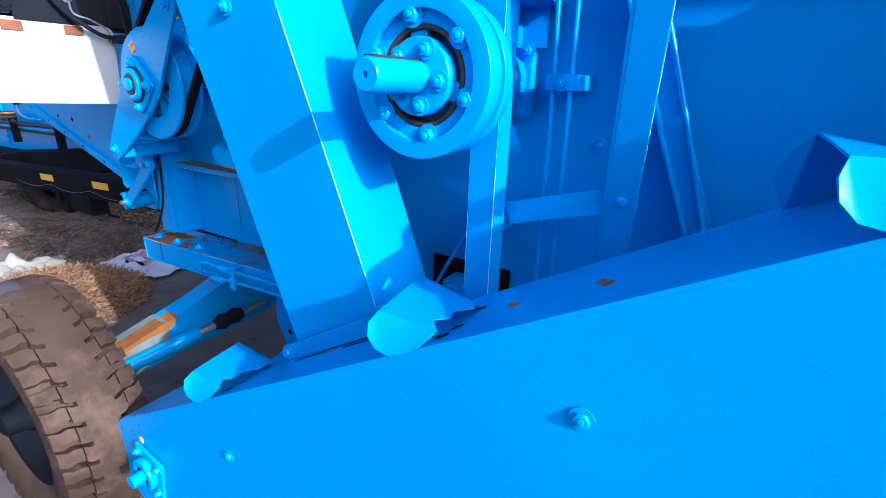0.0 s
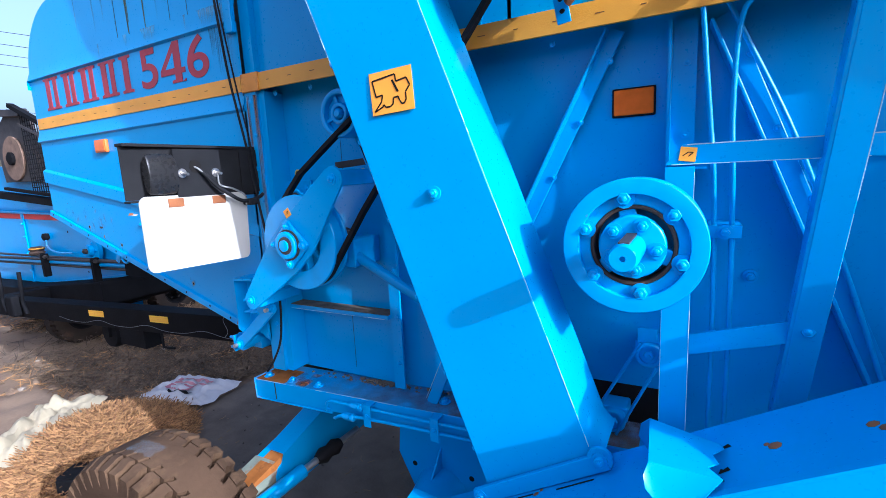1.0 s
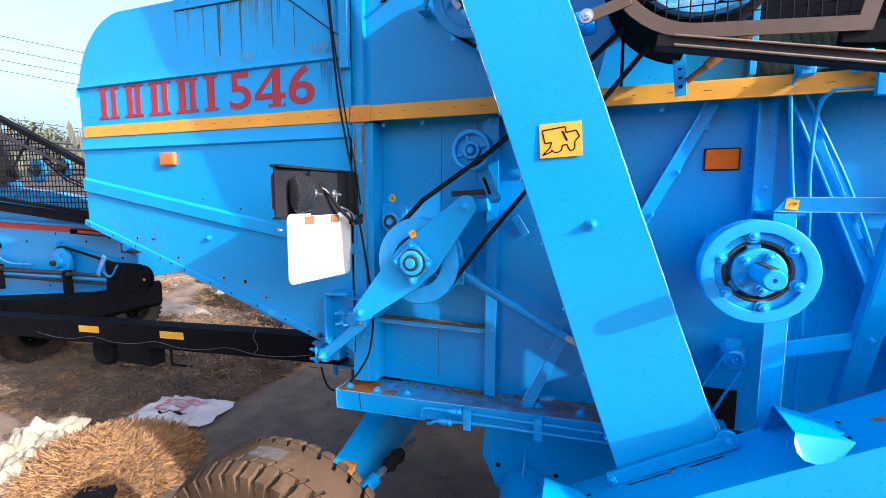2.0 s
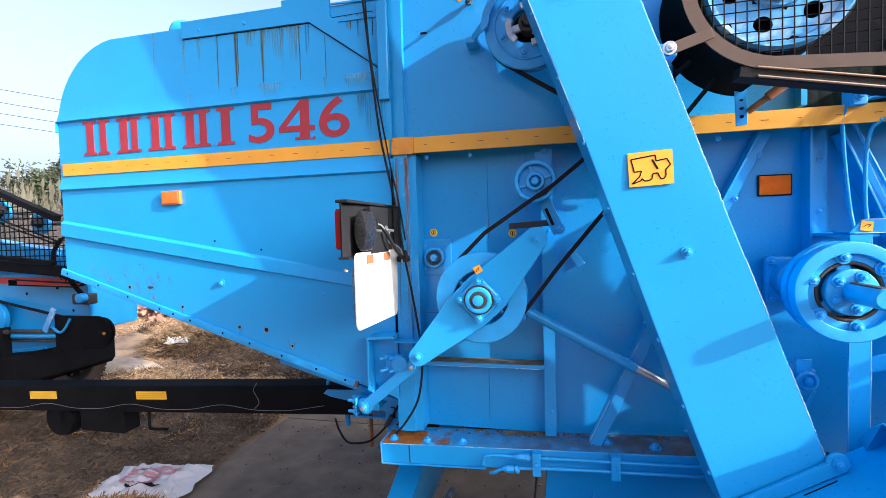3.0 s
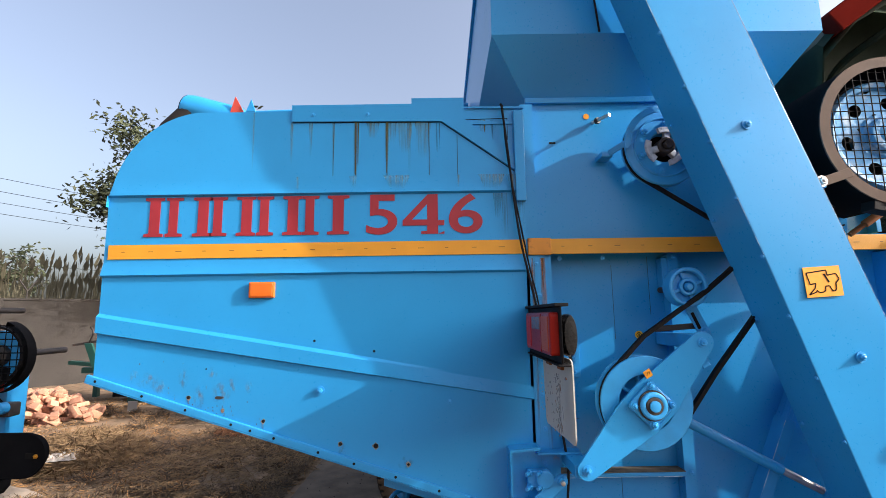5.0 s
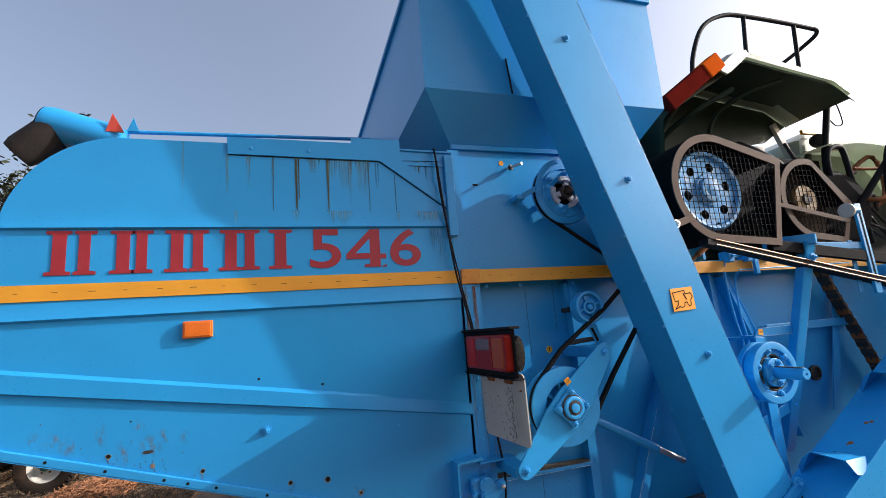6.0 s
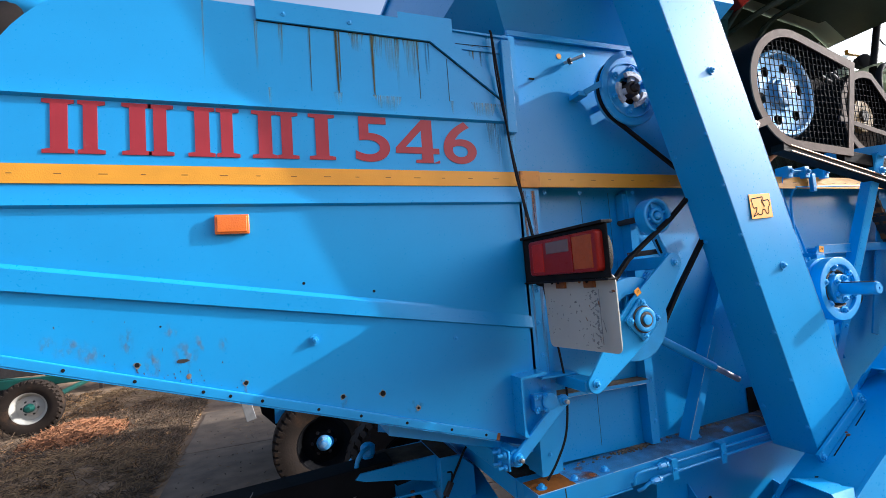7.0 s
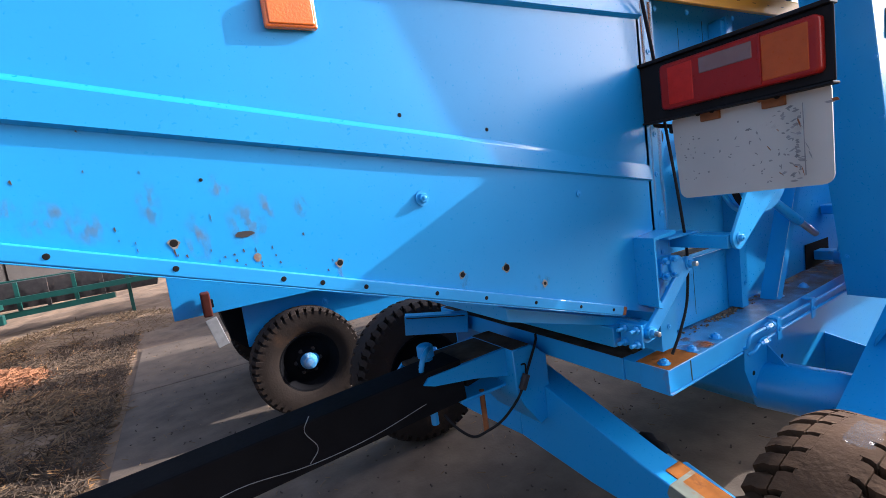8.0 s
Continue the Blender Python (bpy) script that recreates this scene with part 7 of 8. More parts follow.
def along(x, dz):
    p = ba + (bb - ba) * ((x - ba.x) / (bb.x - ba.x))
    return p + Vector((0, -0.066, dz))
pts = [along(-3.0 + 0.2 * k, -0.045 + (0.018 if k % 3 == 0 else -0.008)) for k in range(13)]
part("light_cable", sweep(B(), smooth_path(pts), 0.0012), white_wire, beam, "thin pale cable")
part("light_cable", sweep(B(), smooth_path([(-0.98, 0.49, 0.90), (-1.0, 0.485, 0.86), (-0.97, 0.485, 0.80), (-1.0, 0.485, 0.76)]), 0.0013), white_wire, beam)
part("jack_wheel", lathe(B(), [(0.10, 0), (0.11, 0.02), (0.11, 0.06), (0.10, 0.08)], (-2.37, 0.60, 0.60), (-2.37, 0.3, 0.60), 28), black, beam, "black jockey wheel")
part("jack_arm", box(B(), -2.40, -2.34, 0.5, 0.56, 0.58, 0.74), black, beam)
part("hanging_box", box(B(), -3.74, -3.61, 0.40, 0.47, 0.62, 0.80, 0.02), black, beam, "black rounded box on the drawbar")
part("tool_box", box(B(), -2.17, -1.86, 0.49, 0.60, 0.56, 0.70, 0.006), black, beam, "black tool box")
part("hook", sweep(B(), smooth_path([(-1.72, 0.53, 0.73), (-1.72, 0.53, 0.60), (-1.70, 0.53, 0.585), (-1.60, 0.53, 0.59)]), 0.008), black, beam)
part("cross_member", bar3(B(), (-4.5, -0.2, 0.62), (-4.5, 2.3, 0.62), 0.12, 0.12, (1, 0, 0)), black, trailer)
for y in (1.25, 2.3):
    one = tagged(new("trailer_wheel"), "small black trailer wheel")
    one.parent, one.matrix_parent_inverse = trailer, Matrix.Translation(-world_place(trailer))
    one.location = (-4.55, y, 0.31)
    wheel(one, (-4.55, y, 0.31), 0.31, 0.22, 0.16, 90, tyre_dark, black, 30)
part("axle", rod(B(), (-4.55, 1.1, 0.31), (-4.55, 2.5, 0.31), 0.03), black, trailer)
part("axle_post", box(B(), -4.6, -4.5, 1.5, 1.6, 0.31, 0.62), black, trailer)
part("axle_post", box(B(), -4.6, -4.5, 2.05, 2.15, 0.31, 0.62), black, trailer)
for x, z in ((-3.5, 0.76), (-3.9, 0.74)):
    part("chain_hook", sweep(B(), smooth_path([(x, 0.45, z + 0.25), (x + 0.02, 0.44, z + 0.1), (x, 0.44, z), (x + 0.05, 0.44, z - 0.1)]), 0.014), black, trailer)

# ---- neighbouring harvester, its front end ----
near = thing("neighbour_harvester", (-4.4, 2.0, 0), "second blue harvester with red stripe and mesh guards", "combine harvester")
NY = 1.25
outline = [(-6.6, 0.42), (-6.6, 1.45), (-3.0, 1.375), (-2.985, 1.04), (-3.18, 0.86), (-3.46, 0.80), (-5.2, 0.59)]
side_p = part("side_panel", prism(B(), outline, NY, NY + 0.03, 0.003), blue, near, "blue side panel with a dark slanting underside")
part("red_stripe", strap(B(), (-6.6, 1.405), (-3.02, 1.345), 0.062, NY - 0.004, NY - 0.0005, 0), material("red_stripe", (0.5, 0.03, 0.025), 0.5), side_p, "red painted stripe")
part("top_flange", strap(B(), (-6.6, 1.452), (-3.0, 1.382), 0.022, NY - 0.03, NY, 0.002), blue, side_p)
part("lower_flange", strap(B(), (-6.6, 0.435), (-3.44, 0.812), 0.03, NY - 0.02, NY - 0.0005, 0.002), blue, side_p)
part("corner_post", strap(B(), (-5.5, 0.58), (-5.48, 1.42), 0.05, NY - 0.02, NY - 0.0045, 0.002), blue, side_p)
for z in (0.75, 0.95, 1.15, 1.3):
    shared("bolt", BOLT_M, side_p, Matrix.Translation((-5.49, NY - 0.02, z)))
for x, z, r in ((-4.95, 1.18, 0.02), (-4.5, 1.22, 0.013), (-3.62, 1.25, 0.013), (-3.3, 1.3, 0.016), (-4.72, 0.86, 0.016), (-4.2, 0.80, 0.012), (-3.15, 1.12, 0.012), (-4.05, 1.31, 0.012)):
    part("panel_hole", lathe(B(), [(r, 0), (r * 0.8, 0.0015)], (x, NY - 0.0005, z), (x, 0, z), 10), ink, side_p)
part("inner_body", box(B(), -6.6, -4.3, 1.6, 2.9, 0.7, 1.38, 0.01), blue_worn, near)
part("upper_box", prism(B(), [(-6.6, 1.38), (-6.6, 2.0), (-5.1, 1.95), (-4.75, 1.75), (-4.1, 1.70), (-3.7, 1.64), (-3.4, 1.60), (-3.3, 1.52), (-3.3, 1.38)], 1.30, 1.42, 0.004), blue, near, "blue sheet housing behind the mesh")
# the slanting dark rails that hold the mesh
part("guard_rail", strap(B(), (-4.95, 2.56), (-3.10, 1.842), 0.045, 1.10, 1.16, 0.003), black, near, "black slanting guard rail")
part("guard_rail", strap(B(), (-5.9, 1.66), (-2.95, 1.425), 0.075, 1.12, 1.20, 0.003), black, near, "dark slanting rail under the mesh")
part("guard_rail", strap(B(), (-5.4, 1.71), (-3.14, 1.505), 0.03, 1.10, 1.14, 0.002), black, near)
part("guard_rail", strap(B(), (-4.85, 2.36), (-3.6, 1.93), 0.028, 1.12, 1.15, 0.002), dark_steel, near)
bm = B()
v = -4.78
while v < -3.12:
    hi, lo_z = 2.56 - 0.388 * (v + 4.95), 1.71 - 0.0907 * (v + 5.4)
    rod(bm, (v, 1.13, lo_z), (v, 1.13, hi), 0.0042, 4)
    v += 0.048
v = 1.56
while v < 2.5:
    x0, x1 = -4.78 if v > 1.655 else -5.4 + (1.71 - v) / 0.0907, -4.95 + (2.56 - v) / 0.388
    x1 = min(x1, -3.12)
    if x1 > x0:
        rod(bm, (max(x0, -4.78), 1.136, v), (x1, 1.136, v), 0.0042, 4)
    v += 0.048
tagged(part("wire_mesh", bm, wire_dark, near, "dark welded wire-mesh guard"), kind="stuff")


def small_pulley(x, z, y, r, mat=blue):
    """A belt pulley with a dark hub on its shaft."""
    one = part("pulley", ring(B(), r * 0.5, r, (x, y, z), (x, y + 0.035, z), 32, 0.004), mat, near, "blue belt pulley with a dark hub")
    part("web", ring(B(), 0.02, r * 0.55, (x, y + 0.015, z), (x, y + 0.022, z), 28, 0.002), mat, one)
    part("hub", lathe(B(), [(r * 0.42, 0), (r * 0.42, 0.03), (r * 0.3, 0.04), (r * 0.3, 0.06), (r * 0.12, 0.065)], (x, y + 0.015, z), (x, 0, z), 20), dark_steel, one)
    part("shaft", rod(B(), (x, y, z), (x, 1.7, z), 0.02), dark_steel, one)
    return one


small_pulley(-3.76, 1.915, 1.19, 0.085)
small_pulley(-3.36, 1.815, 1.19, 0.085)
small_pulley(-4.2, 1.90, 1.22, 0.11)
big_p = small_pulley(-3.03, 1.535, 1.20, 0.15)
loop_path = arc((-3.03, 1.535), 0.165, 95, -130, 20) + [(-3.20, 1.405), (-3.225, 1.50), (-3.20, 1.60), (-3.13, 1.68)]
part("belt", loop_band(B(), loop_path, 1.16, 1.19, 0.012), rubber, big_p, "black belt loop")
bm = loop_band(B(), arc((-2.99, 1.535), 0.215, 70, -95, 20) + [(-3.6, 1.335), (-3.6, 1.375)] + arc((-2.99, 1.535), 0.188, -95, 70, 20), 1.11, 1.17, 0.002)
part("guard_end", bm, black, near, "black rounded end of the belt guard")
bm = B()
for k in range(10):
    x = -3.17 + 0.04 * k
    hgt = math.sqrt(max(0.0, 0.19 ** 2 - (x + 2.99) ** 2))
    rod(bm, (x, 1.125, 1.535 - hgt), (x, 1.125, 1.535 + hgt), 0.0035, 4)
    rod(bm, (-2.99 - hgt * 0.95, 1.13, x + 4.525), (-2.99 + hgt, 1.13, x + 4.525), 0.0035, 4)
tagged(part("wire_mesh", bm, wire_dark, near, "dark welded wire mesh over the pulley"), kind="stuff")
part("belt_run", loop_band(B(), [(-4.0, 2.02), (-3.70, 1.83), (-3.42, 1.74), (-3.20, 1.67), (-3.22, 1.655), (-3.43, 1.72), (-3.72, 1.81), (-4.02, 2.0)], 1.18, 1.20, 0.006), rubber, near, "dark drive belt")
# dark side plate of the reel drive with its sprocket
bm = prism(B(), [(-5.6, 1.78), (-5.7, 2.3), (-5.25, 2.56), (-4.82, 2.50), (-4.72, 2.25), (-4.50, 1.93), (-4.43, 1.84), (-4.62, 1.80), (-4.9, 1.77)], 1.20, 1.235, 0.004)
reel = part("drive_plate", bm, dark_steel, near, "dark oily drive side plate")
part("sprocket", ring(B(), 0.06, 0.24, (-5.25, 1.175, 2.03), (-5.25, 1.199, 2.03), 36, 0.004), material("rusty_sprocket", (0.16, 0.10, 0.065), 0.8, 0.1, 0.3, 14, 0.3, 70), reel, "brown rusty sprocket")
part("sprocket_hub", lathe(B(), [(0.07, 0), (0.07, 0.03), (0.04, 0.045)], (-5.25, 1.175, 2.03), (-5.25, 0, 2.03), 24), black, reel)
part("pivot", lathe(B(), [(0.05, 0), (0.05, 0.05), (0.03, 0.06)], (-4.80, 1.20, 2.47), (-4.80, 0, 2.47), 18), dark_steel, reel)
part("pivot", lathe(B(), [(0.04, 0), (0.04, 0.04), (0.02, 0.05)], (-4.50, 1.20, 1.88), (-4.50, 0, 1.88), 18), black, reel)
part("lever_rod", rod(B(), (-4.45, 1.17, 1.93), (-4.05, 1.17, 2.30), 0.012), dark_steel, reel)
part("reel_arm", bar3(B(), (-6.4, 1.15, 2.62), (-4.8, 1.15, 2.47), 0.07, 0.05), dark_steel, near)
for k in range(5):
    p = Vector((-6.2 + 0.16 * k, 1.28, 2.25 + 0.09 * (k % 2)))
    part("reel_bar", rod(B(), p, p + Vector((0, 1.2, 0)), 0.02), dark_steel, near)
# hub wheel, belts, rods and the rounded end plate
hub_c = Vector((-3.88, 0, 1.055))
hubp = part("hub_wheel", ring(B(), 0.05, 0.13, (hub_c.x, 1.17, hub_c.z), (hub_c.x, 1.21, hub_c.z), 36, 0.005), blue, near, "blue hub wheel with belt")
part("hub_disc", lathe(B(), [(0.10, 0), (0.10, 0.02), (0.055, 0.025), (0.05, 0.06), (0.02, 0.065)], (hub_c.x, 1.19, hub_c.z), (hub_c.x, 0, hub_c.z), 28), blue, hubp)
for k in range(5):
    shared("bolt", BOLT_M, hubp, Matrix.Translation((hub_c.x + 0.078 * math.cos(1.256 * k), 1.167, hub_c.z + 0.078 * math.sin(1.256 * k))))
part("shaft_end", hexagon(B(), (hub_c.x, 1.125, hub_c.z), (0, -1, 0), 0.028, 0.03, 0.0), dark_steel, hubp)
line = arc((hub_c.x, hub_c.z), 0.15, 285, 68, 18) + [(-3.45, 1.13), (-3.18, 1.08), (-3.12, 1.02), (-3.2, 0.985), (-3.5, 0.95)]
line.reverse()
part("belt", loop_band(B(), line, 1.19, 1.215, 0.014), rubber, hubp, "black drive belt round the hub")
for y, z0, z1, r, m_ in ((1.05, 0.955, 1.005, 0.014, dark_steel), (1.07, 0.93, 0.965, 0.020, blue), (1.08, 0.895, 0.925, 0.012, dark_steel), (1.12, 0.99, 0.985, 0.012, dark_steel)):
    part("push_rod", rod(B(), (-6.5, y, z0 - 0.04), (-2.78, y, z1), r), m_, near, "long push rod")
bm = prism(B(), arc((-2.675, 1.0), 0.122, 90, -90, 14) + [(-3.06, 0.88), (-3.06, 1.12)], 1.035, 1.05, 0.003)
one = part("side_plate", bm, black, near, "black rounded end plate")
part("plate_slot", box(B(), -2.66, -2.615, 1.031, 1.036, 0.985, 1.015), ink, one)
part("plate_bolt", hexagon(B(), (-2.60, 1.034, 0.998), (0, -1, 0), 0.012, 0.010, 0.0), yellow, one)
part("plate_back", prism(B(), arc((-2.69, 1.0), 0.10, 90, -90, 12) + [(-3.06, 0.90), (-3.06, 1.10)], 1.09, 1.11, 0.003), black, one)
part("plate_foot", box(B(), -2.98, -2.78, 1.03, 1.11, 0.868, 0.885, 0.003), black, one)
part("slotted_bar", bar3(B(), (-3.15, 1.03, 1.00), (-3.05, 1.03, 1.17), 0.045, 0.012), pale_blue, near, "pale blue slotted bar")
part("hose", sweep(B(), smooth_path([(-3.07, 1.03, 1.03), (-3.0, 1.02, 1.0), (-2.95, 1.02, 1.02), (-2.90, 1.03, 1.10)]), 0.010), blue, near)
brg_ = part("shaft_bearing", box(B(), -3.06, -2.90, 1.17, 1.25, 1.18, 1.26, 0.01), dark_steel, near, "dark shaft bearing block")
part("bearing_end", lathe(B(), [(0.035, 0), (0.035, 0.05), (0.02, 0.06)], (-2.93, 1.17, 1.235), (-2.93, 0, 1.235), 20), blue, brg_)
part("bearing_arm", bar3(B(), (-3.1, 1.2, 1.36), (-2.95, 1.18, 1.24), 0.03, 0.02), black, near)
part("grease_hose", sweep(B(), smooth_path([(-4.95, 1.22, 1.14), (-4.88, 1.2, 1.05), (-4.7, 1.2, 1.0), (-4.4, 1.21, 1.0)]), 0.009), pale_blue, near)
cup_ = part("grease_cup", lathe(B(), [(0.06, 0), (0.075, 0.02), (0.06, 0.04), (0.075, 0.06), (0.05, 0.085)], (-5.0, 1.14, 0.975), (-5.0, 1.14, 2), 16), brown_frame, near, "brown grease cup")
part("cup_band", ring(B(), 0.05, 0.072, (-4.99, 1.14, 1.035), (-4.99, 1.14, 1.05), 16, 0.002), yellow, cup_)
part("hinge_knob", lathe(B(), [(0.03, 0), (0.04, 0.02), (0.04, 0.05), (0.02, 0.06)], (-4.95, 1.25, 1.16), (-4.95, 0, 1.16), 14), black, near)
part("bracket_tab", box(B(), -4.03, -3.97, 1.20, 1.25, 1.20, 1.24, 0.004), blue, near)
for x in (-4.55, -3.55):
    one = part("rod_hanger", box(B(), x - 0.025, x + 0.025, 1.00, 1.06, 0.78, 1.02, 0.005), black, near, "black rod hanger")
    part("hanger_pin", rod(B(), (x - 0.05, 1.02, 0.99), (x + 0.05, 1.02, 0.99), 0.018), dark_steel, one)
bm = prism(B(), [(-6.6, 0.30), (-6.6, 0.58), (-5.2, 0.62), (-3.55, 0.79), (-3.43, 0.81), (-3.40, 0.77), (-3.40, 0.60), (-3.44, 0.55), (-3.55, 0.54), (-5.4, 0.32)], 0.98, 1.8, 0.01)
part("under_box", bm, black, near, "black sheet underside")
part("support_leg", box(B(), -5.6, -5.5, 1.6, 1.7, 0.0, 0.72), blue, near)
part("support_leg", box(B(), -5.2, -5.1, 2.1, 2.2, 0.0, 0.72), blue, near)

# ---- third machine behind, seen under the hood ----
far = thing("far_harvester", (0.5, 3.0, 0), "third blue harvester parked beside, dark underneath", "combine harvester")
part("skirt_panel", box(B(), -1.32, 2.5, 2.62, 2.66, 0.90, 1.25, 0.004), blue, far)
part("upper_body", box(B(), -0.9, 3.0, 2.7, 4.6, 1.26, 1.98, 0.02), blue, far, "blue threshing body")
part("inner_frame", box(B(), -1.1, 3.0, 2.9, 4.0, 0.85, 1.26, 0.02), blue, far)
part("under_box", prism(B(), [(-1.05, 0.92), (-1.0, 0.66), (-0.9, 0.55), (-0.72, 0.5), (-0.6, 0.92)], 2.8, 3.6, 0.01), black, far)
one = part("tail_lamp", box(B(), -1.15, -1.095, 2.50, 2.60, 0.90, 1.06, 0.01), material("dull_red_lens", (0.07, 0.018, 0.012), 0.6, spec=0.1), far, "dull red tail lamp")
part("lamp_arm", box(B(), -1.12, -1.08, 2.55, 2.64, 0.95, 1.0), black, far)
part("number_plate", box(B(), -0.035, 0.035, -0.01, 0.01, -0.1, 0.1, 0.004, Matrix.Translation((-1.09, 2.50, 0.79)) @ Matrix.Rotation(radians(-14), 4, "Y")), material("dusty_plate", (0.3, 0.29, 0.27), 0.8, 0, 0.2, 20, 0.1, 80), far, "small dusty blank plate")
part("cross_axle", rod(B(), (-0.5, 2.6, 0.40), (-0.5, 4.2, 0.40), 0.05), blue, far)
part("axle_mount", box(B(), -0.6, -0.4, 3.0, 3.2, 0.4, 0.9), blue, far)
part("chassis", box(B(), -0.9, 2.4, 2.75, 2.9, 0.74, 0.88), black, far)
part("axle_mount", box(B(), 1.95, 2.1, 2.85, 3.0, 0.55, 0.88), blue, far)
bm = lathe(B(), [(0.09, 0), (0.09, 0.02)], (-0.05, 2.61, 1.0), (-0.05, 2.2, 1.0), 24)
part("cap", bm, blue, far)
for c, R in (((-0.53, 2.64, 0.40), 0.40), ((-0.53, 4.1, 0.40), 0.40), ((2.0, 2.7, 0.55), 0.55)):
    one = tagged(new("wheel"), "dusty dark wheel with blue hub")
    one.parent, one.matrix_parent_inverse = far, Matrix.Translation(-world_place(far))
    one.location = c
    wheel(one, c, R, 0.22, R * 0.55, 0, tyre_dark, black, 44, -1, pale_blue)

part("lower_panel", box(B(), -0.9, 2.4, 2.735, 2.748, 0.58, 0.90, 0.003), blue, far)
for x in (-0.3, 0.2, 0.7):
    part("panel_bolt", hexagon(B(), (x, 2.735, 0.78), (0, -1, 0), 0.02, 0.015, 0.03), cast_blue, far)
# two added copies, mostly hidden, spaced to cast shade strips on the yard
row = copy_thing(far, Matrix.Translation((1.6, 6.4, 0)))
tagged(row, "added harvester copy, hidden, that shades the yard", "combine harvester")
row = copy_thing(far, Matrix.Translation((2.2, 9.7, 0)))
tagged(row, "second added harvester copy, hidden, that shades the far yard", "combine harvester")

# ---- green implement by the wall ----
gi = thing("green_implement", (-6.5, 9.5, 0), "teal farm implement with small white-rimmed wheel", "farm implement")
part("frame", box(B(), -8.6, -4.2, 9.2, 9.32, 0.55, 0.68, 0.01), teal, gi)
part("frame_rail", bar3(B(), (-8.4, 8.6, 0.85), (-4.0, 8.1, 0.5), 0.08, 0.1), teal, gi)
part("tray", prism(B(), [(-7.35, 0.48), (-7.50, 0.87), (-5.4, 0.90), (-5.4, 0.46)], 8.3, 9.1, 0.01), material("faded_teal_sheet", (0.012, 0.13, 0.1), 0.5, 0, 0.2, 6, 0.05, 80, dirt=(0.06, 0.05, 0.035), dirt_amount=0.35, dirt_scale=5), gi, "faded teal sheet tray")
part("end_plate", prism(B(), [(-7.82, 1.27), (-7.66, 1.27), (-7.34, 0.50), (-7.48, 0.46)], 8.18, 8.23, 0.006), teal, gi, "slanting teal end plate")
part("drive_box", prism(B(), [(-7.5, 0.9), (-7.55, 1.3), (-5.4, 1.32), (-5.4, 0.9)], 8.62, 9.15, 0.02), black, gi, "dark drive housing")
part("seed_strip", box(B(), -6.95, -5.4, 8.45, 8.6, 0.97, 1.2, 0.02), teal, gi)
part("under_frame", box(B(), -7.5, -5.2, 8.7, 9.15, 0.1, 0.46, 0.01), black, gi)
for k in range(6):
    part("drive_gear", lathe(B(), [(0.0, 0), (0.075, 0.0), (0.08, 0.03), (0.03, 0.05), (0.0, 0.05)], (-7.3 + 0.3 * k, 8.6, 1.08 + 0.05 * (k % 2)), (-7.3 + 0.3 * k, 8.0, 1.08 + 0.05 * (k % 2)), 14), dark_steel, gi)
for z in (0.5, 0.88, 1.33, 1.38):
    part("tine_bar", rod(B(), (-7.6, 8.22, z), (-5.4, 8.22, z + 0.03), 0.016), rust if z in (0.88, 1.38) else dark_steel, gi)
for k in range(18):
    part("tine", rod(B(), (-7.5 + 0.115 * k, 8.22, 0.80), (-7.5 + 0.115 * k, 8.14, 0.70), 0.007, 5), dark_steel, gi)
part("peak_frame", bar3(B(), (-7.5, 8.3, 1.28), (-7.05, 8.3, 1.78), 0.05, 0.05), dark_steel, gi)
part("peak_frame", bar3(B(), (-7.05, 8.3, 1.78), (-6.7, 8.3, 1.28), 0.05, 0.05), dark_steel, gi)
for k in range(7):
    part("tine", sweep(B(), smooth_path([(-8.2 + 0.28 * k, 9.0, 1.0), (-8.25 + 0.28 * k, 8.9, 1.2), (-8.1 + 0.28 * k, 8.8, 1.45), (-8.2 + 0.28 * k, 8.85, 1.6)]), 0.02), dark_steel, gi)
part("top_bar", bar3(B(), (-8.6, 8.9, 1.2), (-6.6, 9.0, 1.5), 0.05, 0.05), dark_steel, gi)
part("drum", lathe(B(), [(0.25, 0), (0.25, 1.4)], (-8.3, 9.5, 1.2), (-6.9, 9.5, 1.2), 20), dark_steel, gi)
for p, q, w in (((-5.2, 10.2, 0.62), (-1.5, 10.0, 0.66), 0.10), ((-5.2, 10.3, 0.34), (-2.4, 10.1, 0.42), 0.10), ((-5.0, 10.6, 0.95), (-2.2, 10.6, 0.92), 0.08), ((-4.6, 9.3, 0.6), (-4.2, 10.4, 0.62), 0.1)):
    part("frame_rail", bar3(B(), p, q, w, 0.1), teal, gi)
part("seed_box", prism(B(), [(-5.0, 0.45), (-5.1, 0.95), (-1.6, 0.95), (-1.7, 0.45)], 10.4, 11.1, 0.01), dark_steel, gi, "dark seed box")
for k in range(6):
    part("frame_post", box(B(), -4.3 + 0.42 * k, -4.24 + 0.42 * k, 10.25, 10.31, 0.0 if k in (0, 5) else 0.4, 0.95), teal if k % 2 else dark_steel, gi)
part("leg", box(B(), -8.3, -8.2, 9.2, 9.3, 0, 0.6), teal, gi)
part("leg", box(B(), -6.0, -5.9, 9.2, 9.3, 0, 0.6), teal, gi)
one = tagged(new("wheel"), "small black tyre with white rim")
one.parent, one.matrix_parent_inverse = gi, Matrix.Translation(-world_place(gi))
one.location = (-4.0, 6.55, 0.37)
wheel(one, (-4.0, 6.55, 0.37), 0.37, 0.2, 0.21, 0, tyre_dark, white_plate, 30, -1, teal)
part("axle", rod(B(), (-4.0, 6.55, 0.37), (-4.0, 9.3, 0.40), 0.04), teal, gi)
